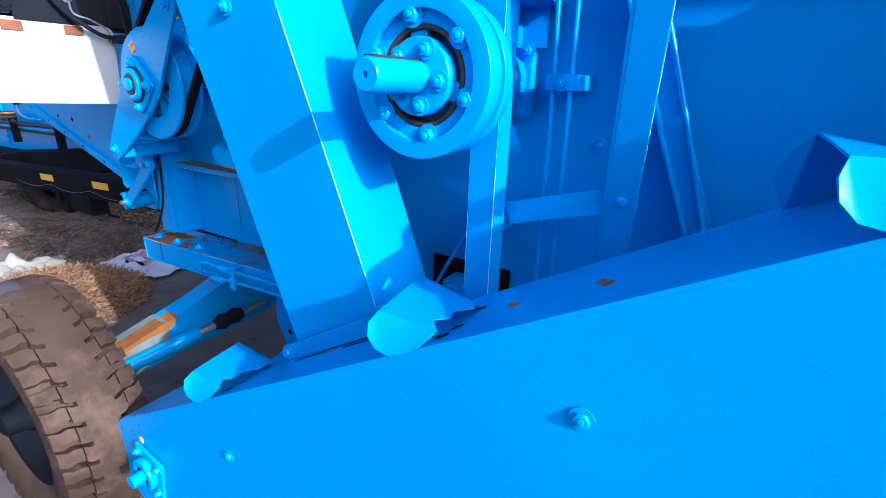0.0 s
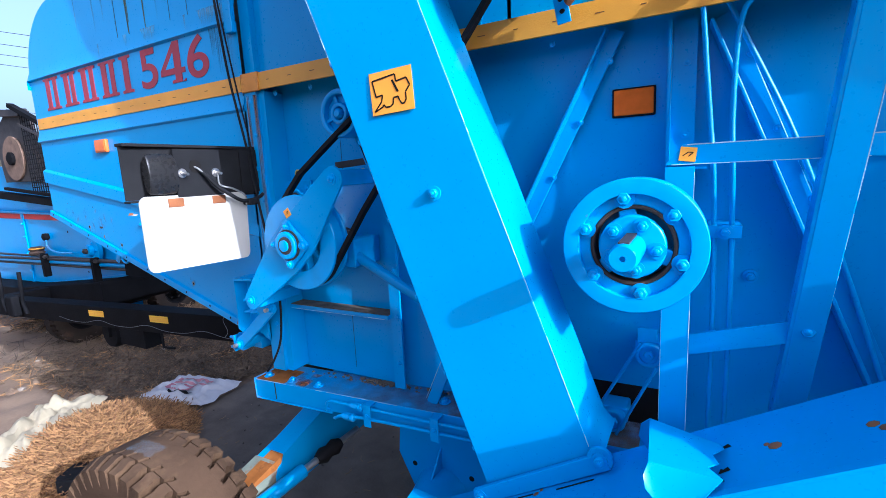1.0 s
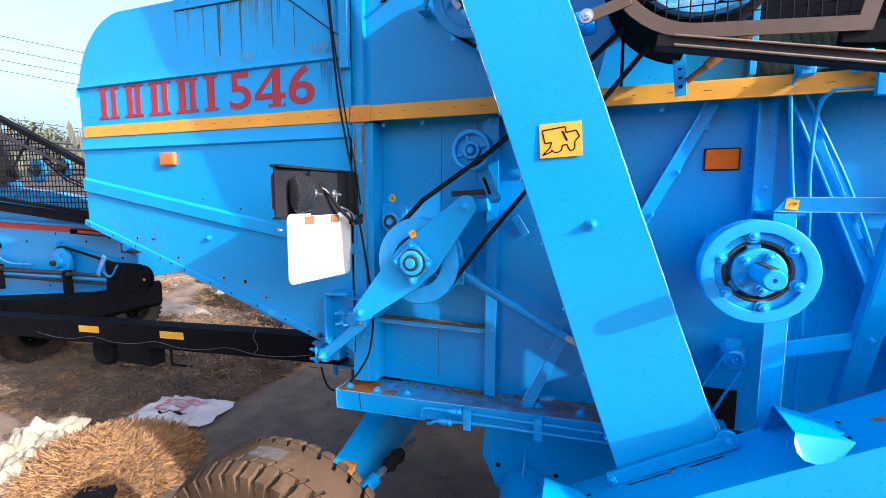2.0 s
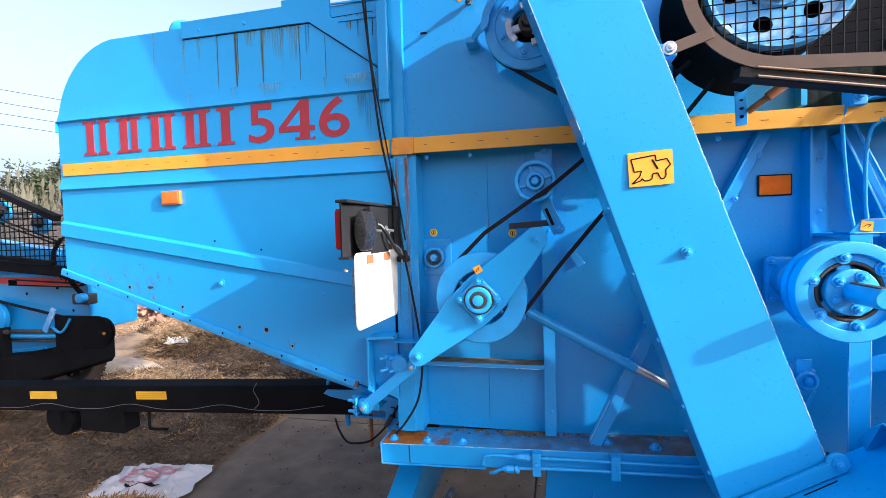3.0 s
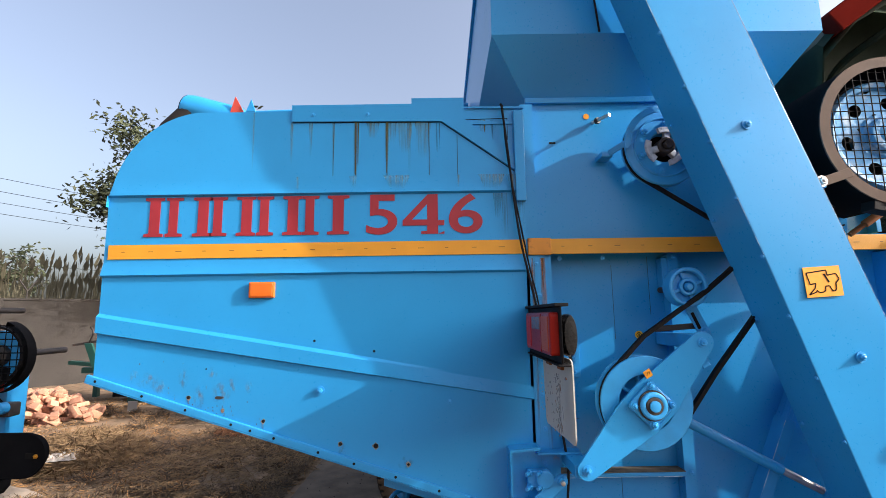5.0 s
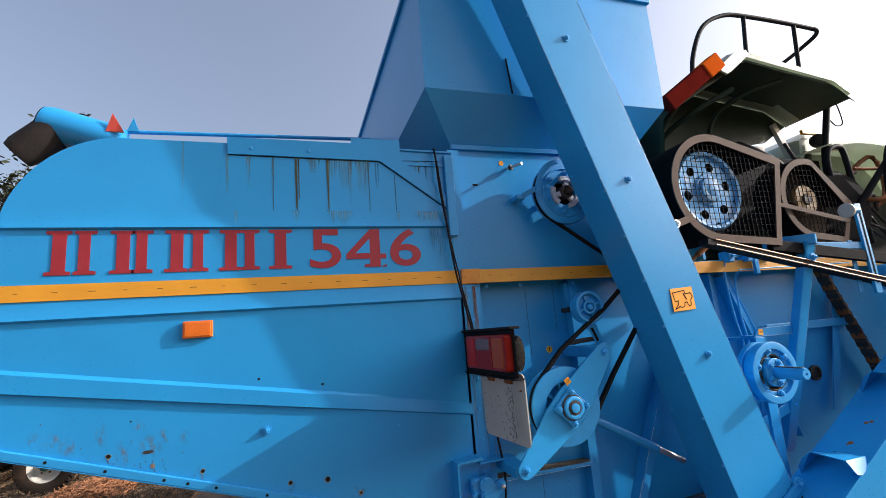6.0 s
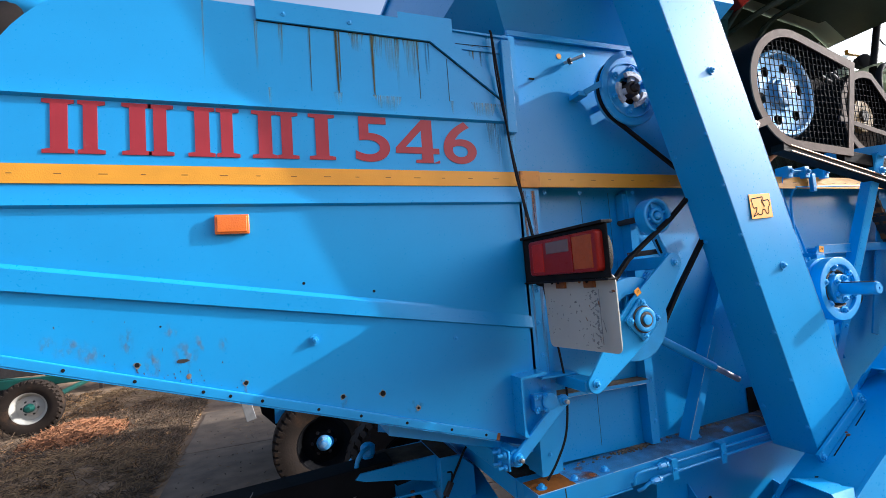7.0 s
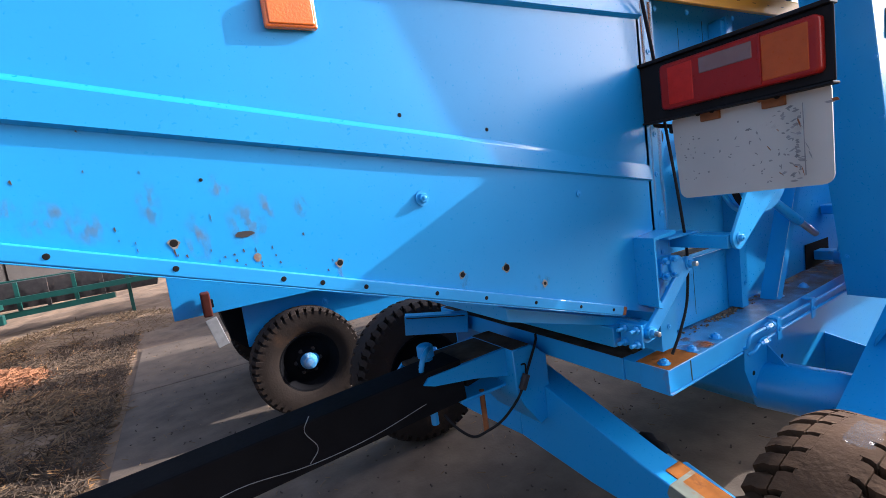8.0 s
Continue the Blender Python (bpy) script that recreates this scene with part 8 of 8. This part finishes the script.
part("axle_post", box(B(), -4.05, -3.95, 9.2, 9.3, 0.3, 0.6), teal, gi)
part("side_rail", box(B(), -6.2, -3.2, 6.75, 6.85, 0.62, 0.74, 0.01), teal, gi)
part("side_box", prism(B(), [(-6.2, 0.76), (-6.2, 1.0), (-3.6, 0.95), (-3.4, 0.76)], 6.85, 7.5, 0.01), dark_steel, gi, "dark hopper side")
part("side_post", box(B(), -3.9, -3.8, 6.85, 9.2, 0.6, 0.68), teal, gi)
board = thing("pale_board", (-6.3, 7.55, 0.0), "small pale board leaning against a green clip", "board")
part("board_sheet", box(B(), -6.39, -6.21, 7.54, 7.555, 0.0, 0.2, 0.004), white_plate, board)
part("clip", box(B(), -6.42, -6.16, 7.56, 7.62, 0.17, 0.30, 0.01), teal, board, "teal clip")

# ---- sacks, straw, bricks ----
def sheet_pile(name, place, size, height, mat, label, category, seed, turn=0.0):
    one = thing(name, place, label, category)
    bm = B()
    bmesh.ops.create_grid(bm, x_segments=40, y_segments=30, size=0.5)
    for v in bm.verts:
        x, y = v.co.x * 2, v.co.y * 2
        edge = max(abs(x), abs(y))
        q = Vector((x * 2.2 + seed, y * 2.2, seed))
        wob = 1 + 0.18 * noise.noise(q * 0.9)
        crumple = abs(noise.noise(q * 1.3)) * 0.7 + abs(noise.noise(q * (2.0 if name == "cream_cloth" else 3.1))) * 0.35 + abs(noise.noise(q * 7)) * (0.02 if name == "cream_cloth" else 0.12)
        z = height * (0.25 + crumple) * min(1, (1 - edge) * 3 + 0.12)
        v.co = Matrix.Rotation(radians(turn), 3, "Z") @ Vector((x * size[0] / 2 * wob, y * size[1] / 2 * wob, z)) + Vector(place)
    return one, part("sheet", bm, mat, one, "", 50)


sack, sk = sheet_pile("plastic_sack", (-2.13, 0.90, 0.022), (0.66, 0.44), 0.08, sack_white, "crumpled white woven plastic sack with faded print", "sack", 3.0, 12)
def bar_on(u0, u1, v0, v1, mat):
    bm = B()
    n_ = 12
    rr = Matrix.Rotation(radians(12), 3, "Z")
    grid = []
    for i in range(n_ + 1):
        row = []
        for j in (0, 1):
            x, y = u0 + (u1 - u0) * i / n_, (v0, v1)[j]
            q = Vector((x * 2.2 + 3.0, y * 2.2, 3.0))
            wob = 1 + 0.18 * noise.noise(q * 0.9)
            crumple = abs(noise.noise(q * 1.3)) * 0.7 + abs(noise.noise(q * 3.1)) * 0.35 + abs(noise.noise(q * 7)) * 0.12
            edge = max(abs(x), abs(y))
            z = 0.08 * (0.25 + crumple) * min(1, (1 - edge) * 3 + 0.12) + 0.008
            row.append(bm.verts.new(rr @ Vector((x * 0.33 * wob, y * 0.22 * wob, z)) + Vector((-2.13, 0.90, 0.022))))
        grid.append(row)
    for a, b in zip(grid, grid[1:]):
        bm.faces.new((a[0], b[0], b[1], a[1]))
    return part("print_bar", bm, mat, sk)
bar_on(-0.55, 0.5, 0.35, 0.5, sack_pink)
bar_on(-0.5, 0.45, 0.1, 0.2, sack_pink)
bar_on(-0.5, 0.2, -0.35, 0.0, material("faded_maroon_print", (0.42, 0.14, 0.16), 0.6))
bar_on(-0.3, 0.4, -0.55, -0.45, ink)
sheet_pile("cream_cloth", (-2.38, 0.03, 0.075), (0.86, 0.42), 0.16, cloth, "crumpled cream cloth thrown over the straw", "cloth", 8.0, -48)
boxy = thing("black_box", (-1.56, -0.1, 0.0), "small black plastic box beside the straw heap", "box")
part("box_body", box(B(), -0.085, 0.085, -0.075, 0.075, 0.0, 0.11, 0.008, Matrix.Translation((-1.56, -0.1, 0.0)) @ Matrix.Rotation(radians(28), 4, "Z")), black_plastic, boxy)
part("box_lid", box(B(), -0.08, 0.08, -0.07, 0.07, 0.11, 0.125, 0.005, Matrix.Translation((-1.56, -0.1, 0.0)) @ Matrix.Rotation(radians(28), 4, "Z")), black_plastic, boxy)
sheet_pile("white_rag", (-4.80, 4.04, 0.15), (0.34, 0.28), 0.10, material("dusty_rag", (0.36, 0.32, 0.28), 0.85, 0, 0.2, 12, 0.3, 90), "pale rag lying on dry straw", "rag", 14.0, 20)
bag = thing("clear_bag", (-0.05, -0.47, 0.862), "scrap of thin clear plastic on the tyre", "plastic bag")
bm = B()
bmesh.ops.create_grid(bm, x_segments=14, y_segments=8, size=0.5)
for v in bm.verts:
    q = v.co * 7
    a = v.co.x * 0.26
    v.co = Vector((-0.05 + 0.44 * math.sin(a), -0.478 + v.co.y * 0.05 * (1 + 0.5 * noise.noise(v.co * 5)), 0.43 + 0.44 * math.cos(a) + 0.006 * noise.noise(q)))
part("film", bm, clear_bag, bag, "", 60)


def strands(name, label, mat, count, spot, long, seed, wide=0.0022):
    """Loose stalks: thin three-sided blades, each at a spot of its own."""
    random.seed(seed)
    verts, faces = [], []
    for i in range(count):
        p, lift = spot()
        a, tilt, ln = random.uniform(0, 2 * math.pi), random.gauss(0, 0.35) + lift, random.uniform(0.4, 1.0) * long
        d = Vector((math.cos(a) * math.cos(tilt), math.sin(a) * math.cos(tilt), math.sin(tilt)))
        s = d.cross(Vector((0, 0, 1)))
        s = (s.normalized() if s.length > 0.01 else Vector((1, 0, 0))) * wide
        u = Vector((0, 0, wide * 1.2))
        k = len(verts)
        mid = p + u * 2
        bend = Vector((random.gauss(0, 0.1), random.gauss(0, 0.1), -0.05)) * ln
        for q in (mid - d * ln / 2, mid + bend, mid + d * ln / 2):
            verts += [q - s, q + s, q + u]
        for j in (0, 3):
            for e in range(3):
                f = (e + 1) % 3
                faces.append((k + j + e, k + j + f, k + j + 3 + f, k + j + 3 + e))
    data = bpy.data.meshes.new(name)
    data.from_pydata(verts, [], faces)
    data.materials.append(mat)
    return tagged(new(name, data), label, "straw", "", "stuff")


def mound(name, place, rx, ry, hgt, mat, label, seed):
    bm = B()
    bmesh.ops.create_grid(bm, x_segments=44, y_segments=44, size=1)
    for v in bm.verts:
        x, y = v.co.x, v.co.y
        d = math.hypot(x, y)
        f = max(0.0, 1 - d * d) ** 0.8
        q = Vector((x * 2 + seed, y * 2, 0))
        v.co = Vector(place) + Vector((x * rx, y * ry, hgt * f * (1 + 0.35 * noise.noise(q)) + 0.03 * noise.noise(q * 4) * min(1, f * 4) - 0.03 * (f == 0)))
    return tagged(new(name, mesh_of(name, bm, mat, 60)), label, "straw", "", "stuff")


# the heap's base takes darker straw for the shadows between the stalks
mound("straw_heap", (-1.9, 0.17, 0.0), 0.45, 0.48, 0.17, straw_dark, "heap of dry golden straw, base darkened for shadows between stalks", 2.0)


def heap_spot(cx_, cy_, rx, ry, hgt):
    def spot():
        a, d = random.uniform(0, 2 * math.pi), math.sqrt(random.random()) * 1.08
        f = max(0.0, 1 - d * d) ** 0.8
        return Vector((cx_ + rx * d * math.cos(a), cy_ + ry * d * math.sin(a), hgt * f * random.uniform(0.9, 1.12) + 0.01)), 0.0
    return spot


strands("straw_stalks", "loose golden straw stalks on the heap", straw, 7000, heap_spot(-1.9, 0.17, 0.45, 0.48, 0.18), 0.2, 3, 0.003)
strands("dark_stalks", "darker straw stalks among the heap", material("brown_straw", (0.19, 0.09, 0.032), 0.85, 0, 0.35, 20, 0.2, 120), 5000, heap_spot(-1.9, 0.17, 0.45, 0.48, 0.175), 0.2, 13, 0.003)
mound("old_straw_heap", (-4.85, 4.45, 0.0), 0.62, 0.5, 0.27, straw_dark, "low heap of weathered straw", 5.0)
strands("old_straw_stalks", "weathered straw stalks", straw_dark, 2500, heap_spot(-4.85, 4.45, 0.75, 0.62, 0.30), 0.34, 4, 0.0045)
mound("leaf_heap", (-3.25, 5.9, 0.0), 0.5, 0.5, 0.17, material("dry_orange_leaves", (0.2, 0.1, 0.05), 0.9, 0, 0.4, 9, 0.7, 30), "heap of dry orange husks", 9.0)
strands("husks", "dry orange husks", material("husk", (0.3, 0.13, 0.055), 0.9, 0, 0.3, 9, 0.3, 60), 1500, heap_spot(-3.25, 5.9, 0.55, 0.55, 0.18), 0.13, 6, 0.006)
for k, (hx, hy, rx, ry, hh) in enumerate(((-2.9, 4.1, 0.9, 1.1, 0.12), (-2.6, 8.4, 1.3, 0.9, 0.22), (-4.4, 2.5, 1.0, 0.6, 0.08))):
    mound("scattered_straw", (hx, hy, 0.0), rx, ry, hh * 0.35, soil, "spread layer of dull straw", 20.0 + k)
    strands("straw_litter", "dull loose straw on the earth", straw_dark, 1500, heap_spot(hx, hy, rx * 1.1, ry * 1.1, hh), 0.22, 30 + k, 0.0035)


def yard_spot():
    while True:
        p = Vector((random.uniform(-9, -1.9), random.uniform(-1.5, 9), 0))
        if noise.noise(p * 0.8) > -0.12:
            return Vector((p.x, p.y, rise_at(p) - 0.006)), 0.0


strands("ground_straw", "straw littered over the yard", straw, 9000, yard_spot, 0.16, 8, 0.0034)
def verge_spot():
    p = Vector((-1.95 - abs(random.gauss(0, 1.2)), random.uniform(0.5, 7.5), 0))
    if abs(p.x + 2.13) < 0.34 and abs(p.y - 0.9) < 0.26:
        p.y += 1.2
    return Vector((p.x, p.y, rise_at(p) * min(1, max(0, (-p.x - 1.9) / 0.5)) + 0.004 + random.random() * 0.02)), 0.0


verge = material("dull_brown_stalks", (0.125, 0.082, 0.046), 0.9, 0, 0.45, 3, 0.2, 120)
strands("verge_litter", "matted dull brown stalks beside the slab", verge, 16000, verge_spot, 0.17, 10, 0.0032)
strands("verge_chaff", "matted dark stalks beside the slab", material("dark_stalks", (0.075, 0.05, 0.03), 0.9, 0, 0.4, 3, 0.2, 120), 6000, verge_spot, 0.2, 11, 0.004)
strands("ground_stalks", "dull stalks littered over the yard", straw_dark, 5000, yard_spot, 0.2, 9, 0.003)
random.seed(41)
TUFTS = []
while len(TUFTS) < 150:
    p = Vector((-2.1 - abs(random.gauss(0, 2.2)), random.uniform(1.2, 9.5), 0))
    if math.hypot(p.x + 2.13, p.y - 0.9) > 0.7:
        TUFTS.append((p, random.uniform(0.10, 0.30)))


def tuft_spot():
    p, r = random.choice(TUFTS)
    a, d = random.uniform(0, 2 * math.pi), random.random()
    q = p + Vector((r * d * math.cos(a), r * d * math.sin(a), 0))
    q.x = min(q.x, -1.93)
    return Vector((q.x, q.y, rise_at(q) * min(1, max(0, (-q.x - 1.9) / 0.5)) + 0.35 * r * (1 - d) * random.random() + 0.004)), 0.0


strands("stalk_clumps", "matted clumps of dull brown stalks", verge, 11000, tuft_spot, 0.2, 42, 0.0036)
# dark stalk colour puts shadow contrast into the clumps
strands("dark_clumps", "matted clumps of stalks coloured dark as shadow in the litter", material("shadow_dark_stalks", (0.05, 0.032, 0.02), 0.9, 0, 0.4, 3, 0.2, 120), 6000, tuft_spot, 0.18, 43, 0.0042)
strands("pale_clumps", "dry pale stalks lying on the clumps", straw, 3500, tuft_spot, 0.2, 44, 0.0034)
random.seed(45)
verts, faces = [], []
ball = bmesh.new()
bmesh.ops.create_icosphere(ball, subdivisions=1, radius=1.0)
shape, tris = [v.co.copy() for v in ball.verts], [[v.index for v in f.verts] for f in ball.faces]
ball.free()
for i in range(2600):
    p, _ = yard_spot()
    size = random.choice((0.008, 0.012, 0.018, 0.03, 0.045))
    k = len(verts)
    verts += [p + Vector((v.x * size * random.uniform(0.7, 1.4), v.y * size * random.uniform(0.7, 1.4), v.z * size * 0.65)) for v in shape]
    faces += [[k + j for j in f] for f in tris]
data = bpy.data.meshes.new("clods")
data.from_pydata(verts, [], faces)
data.materials.append(soil)
tagged(new("clods", data), "crumbled clods of dry earth", "clods", "", "stuff")


def slab_spot():
    return Vector((random.uniform(-1.8, 2.4), random.uniform(-1.2, 6.2), 0.001)), 0.0


strands("slab_litter", "chaff and short stalks scattered on the slab", straw_dark, 900, slab_spot, 0.05, 14, 0.0022)
strands("slab_crumbs", "dark crumbs of soil scattered on the slab", material("soil_crumbs", (0.06, 0.042, 0.03), 0.95), 700, slab_spot, 0.018, 15, 0.005)
random.seed(21)
bm = B()
for i in range(420):
    p, _ = yard_spot()
    s = random.choice((0.008, 0.012, 0.02, 0.035))
    made = bmesh.ops.create_icosphere(bm, subdivisions=1, radius=s)["verts"]
    for v in made:
        v.co = Vector((v.co.x * random.uniform(0.7, 1.3), v.co.y * random.uniform(0.7, 1.3), v.co.z * 0.6)) + p
tagged(new("pebbles", mesh_of("pebbles", bm, stone_grey, 60)), "small pale stones and clods", "stones", "", "stuff")
mound("rubble_heap", (-5.2, 3.05, 0.0), 0.95, 0.5, 0.13, stone_grey, "low heap of pale lime rubble", 30.0)

random.seed(12)
bricks = []
for i in range(230):
    layer = i % 7
    a, d = random.uniform(0, 2 * math.pi), math.sqrt(random.random())
    rx, ry = 1.05 * (1 - layer / 8.5), 0.75 * (1 - layer / 8.5)
    bricks.append((Vector((-7.35 + rx * d * math.cos(a), 6.75 + ry * d * math.sin(a), 0.04 + 0.075 * layer)), random.uniform(0, 180), random.gauss(0, 30), random.gauss(0, 30), random.choice((0.5, 0.6, 0.75, 1.0))))
brick_mesh = mesh_of("brick", box(B(), -0.115, 0.115, -0.055, 0.055, -0.036, 0.036, 0.004), brick_red)
for p, a, b, c, long in bricks:
    one = new("brick", brick_mesh)
    one.matrix_basis = Matrix.Translation(p) @ Euler((radians(b), radians(c), radians(a))).to_matrix().to_4x4() @ Matrix.Diagonal((long, 1, 1, 1))
    tagged(one, "loose red fired brick in a heap", "brick", "heap of bricks")

# ---- wall, plants, wires ----
# two added walls out of view; they darken panel reflections and dim the haze light
bm = box(B(), 10.0, 10.2, -10.0, 9.0, -0.1, 2.5, 0.01)
structure("unseen_wall_front", bm, wall_grey, "weathered grey rendered yard wall")
bm = box(B(), -14.0, 9.98, -10.2, -10.0, -0.1, 2.5, 0.01)
structure("unseen_wall_side", bm, wall_grey, "weathered grey rendered yard wall")
wc = Vector((-11.0, 11.5, 0))
wm = Matrix.Translation(wc) @ Matrix.Rotation(radians(45), 4, "Z")
bm = box(B(), -14, 26, 0, 0.22, -0.1, 2.3, 0.01, wm)
box(bm, -14, 26, -0.03, 0.25, 2.3, 2.36, 0.01, wm)
for k in range(13):
    box(bm, -14 + 3.1 * k, -13.65 + 3.1 * k, -0.06, 0.0, -0.1, 2.3, 0.01, wm)
structure("wall_yard", bm, wall_grey, "weathered grey rendered yard wall")
for k in range(8):
    post_t = thing("wire_post", wm @ Vector((-6 + 2.6 * k, 0.1, 2.36)), "dark Y-shaped barbed wire post on the wall", "post", "wall posts")
    p = wm @ Vector((-6 + 2.6 * k, 0.1, 2.36))
    bm = sweep(B(), [p + Vector((0, 0, -0.02)), p + Vector((0, 0, 0.22))], 0.02)
    sweep(bm, [p + Vector((0, 0, 0.2)), p + Vector((-0.13, -0.13, 0.5))], 0.018)
    sweep(bm, [p + Vector((0, 0, 0.2)), p + Vector((0.13, 0.13, 0.5))], 0.018)
    part("post_arm", bm, dark_steel, post_t)


def leaves(bm, count, spot, size):
    for i in range(count):
        p = spot()
        d = Vector((random.gauss(0, 1), random.gauss(0, 1), random.gauss(0, 0.6))).normalized()
        s = d.orthogonal().normalized()
        s.rotate(Matrix.Rotation(random.uniform(0, 6.28), 3, d))
        ln = size * random.uniform(0.6, 1.3)
        vs = [bm.verts.new(p + q) for q in (Vector(), d * ln * 0.5 + s * ln * 0.22, d * ln, d * ln * 0.5 - s * ln * 0.22)]
        bm.faces.new(vs)


def tree(place, height, spread, count, seed, label, size=0.16, lean=(0, 0)):
    random.seed(seed)
    one = thing("tree", place, label, "tree")
    base = Vector(place)
    trunk_path = [base + Vector((lean[0] * t + 0.12 * math.sin(3 * t + seed), lean[1] * t + 0.1 * math.cos(4 * t), height * 0.62 * t)) for t in (0, 0.25, 0.5, 0.75, 1)]
    bm = B()
    pts = smooth_path(trunk_path)
    for i in range(len(pts) - 1):
        r0, r1 = 0.16 * (1 - 0.7 * i / len(pts)), 0.16 * (1 - 0.7 * (i + 1) / len(pts))
        lathe(bm, [(r0, 0), (r1, (pts[i + 1] - pts[i]).length)], pts[i], pts[i + 1], 9)
    limbs = []
    for k in range(16):
        t = random.uniform(0.66, 1.0)
        start = pts[int(t * (len(pts) - 1))]
        a = random.uniform(0, 2 * math.pi)
        reach = spread * random.uniform(0.5, 1.0)
        end = start + Vector((math.cos(a) * reach, math.sin(a) * reach, height * random.uniform(0.05, 0.36)))
        mid = start.lerp(end, 0.5) + Vector((0, 0, 0.12 * height * random.uniform(0, 0.6)))
        line_ = smooth_path([start, mid, end], 4)
        for i in range(len(line_) - 1):
            r0, r1 = 0.05 * (1 - 0.85 * i / len(line_)), 0.05 * (1 - 0.85 * (i + 1) / len(line_))
            lathe(bm, [(r0, 0), (r1, (line_[i + 1] - line_[i]).length)], line_[i], line_[i + 1], 6)
        limbs += line_[3:]
        for j in range(4):
            tip = line_[-1 - j % 4] + Vector((random.gauss(0, 0.4), random.gauss(0, 0.4), random.gauss(0.1, 0.35))) * spread * 0.4
            sweep(bm, [line_[-1 - j % 4], tip], 0.012, 4)
            limbs.append(tip)
    part("trunk", bm, bark, one)
    bm = B()

    def spot():
        c = random.choice(limbs)
        return c + Vector((random.gauss(0, 1), random.gauss(0, 1), random.gauss(0, 0.7))) * spread * 0.11

    leaves(bm, count, spot, size)
    part("crown", bm, leaf, one, "sparse dusty leaves", 60)
    return one


tree((-7.7, 13.0, 0), 7.1, 2.9, 24000, 3, "sparse dusty tree behind the machines", 0.16)
tree((-5.6, 15.5, 0), 7.0, 2.0, 7000, 5, "sparse dusty tree behind the machines", 0.22)
tree((-19.0, 17.5, 0), 5.2, 1.7, 3500, 8, "bushy tree beyond the wall", 0.2)
tree((-24.0, 16.0, 0), 6.4, 2.0, 3500, 9, "bushy tree beyond the wall", 0.22)
tree((-21.1, 16.2, 0), 5.7, 1.2, 5000, 12, "leafy grey-green tree beyond the wall", 0.2)
tree((-22.9, 16.6, 0), 5.2, 1.3, 5000, 14, "leafy grey-green tree beyond the wall", 0.2)
tree((-26.5, 14.0, 0), 5.6, 1.8, 4500, 15, "leafy grey-green tree beyond the wall", 0.22)
random.seed(31)
verts, faces = [], []
for i in range(5200):
    u, w = random.uniform(-14, 20), random.uniform(0.8, 4.5)
    p = wm @ Vector((u, w, 0))
    ln = random.uniform(2.4, 3.7) + 0.5 * noise.noise(Vector((u * 0.4, w * 0.3, 0)))
    dx, dy = random.gauss(0, 0.25), random.gauss(0, 0.25)
    s = Vector((0.707, 0.707, 0)) * random.uniform(0.008, 0.02)
    k = len(verts)
    top = p + Vector((dx, dy, ln))
    mid = p + Vector((dx * 0.4, dy * 0.4, ln * 0.6))
    verts += [p - s, p + s, mid + s, mid - s, top]
    faces += [(k, k + 1, k + 2, k + 3), (k + 3, k + 2, k + 4)]
    if i % 4 == 0:
        k = len(verts)
        verts += [top + Vector((0, 0, -0.12)), top + s * 3 + Vector((0.03, 0, 0.05)), top + Vector((0.05, 0, 0.3)), top - s * 3 + Vector((0, 0, 0.05))]
        faces += [(k, k + 1, k + 2, k + 3)]
data = bpy.data.meshes.new("reeds")
data.from_pydata(verts, [], faces)
data.materials.append(reed)
tagged(new("reeds", data), "dry pale reeds beyond the wall", "reeds", "", "stuff")
for k in range(5):
    z = (10.2, 9.5, 8.9, 8.3, 5.4)[k]
    one = thing("power_line", (-24 - k * 0.4, 22, z), "thin dark overhead power line", "power line", "overhead wires")
    a, b = Vector((-44, 2 + k, z + 3.0)), Vector((-4, 54 + k, z + 1.0))
    pts = [a.lerp(b, t / 24) + Vector((0, 0, -2.2 * 4 * (t / 24) * (1 - t / 24))) for t in range(25)]
    part("wire", sweep(B(), pts, 0.016, 5), wire_dark, one)
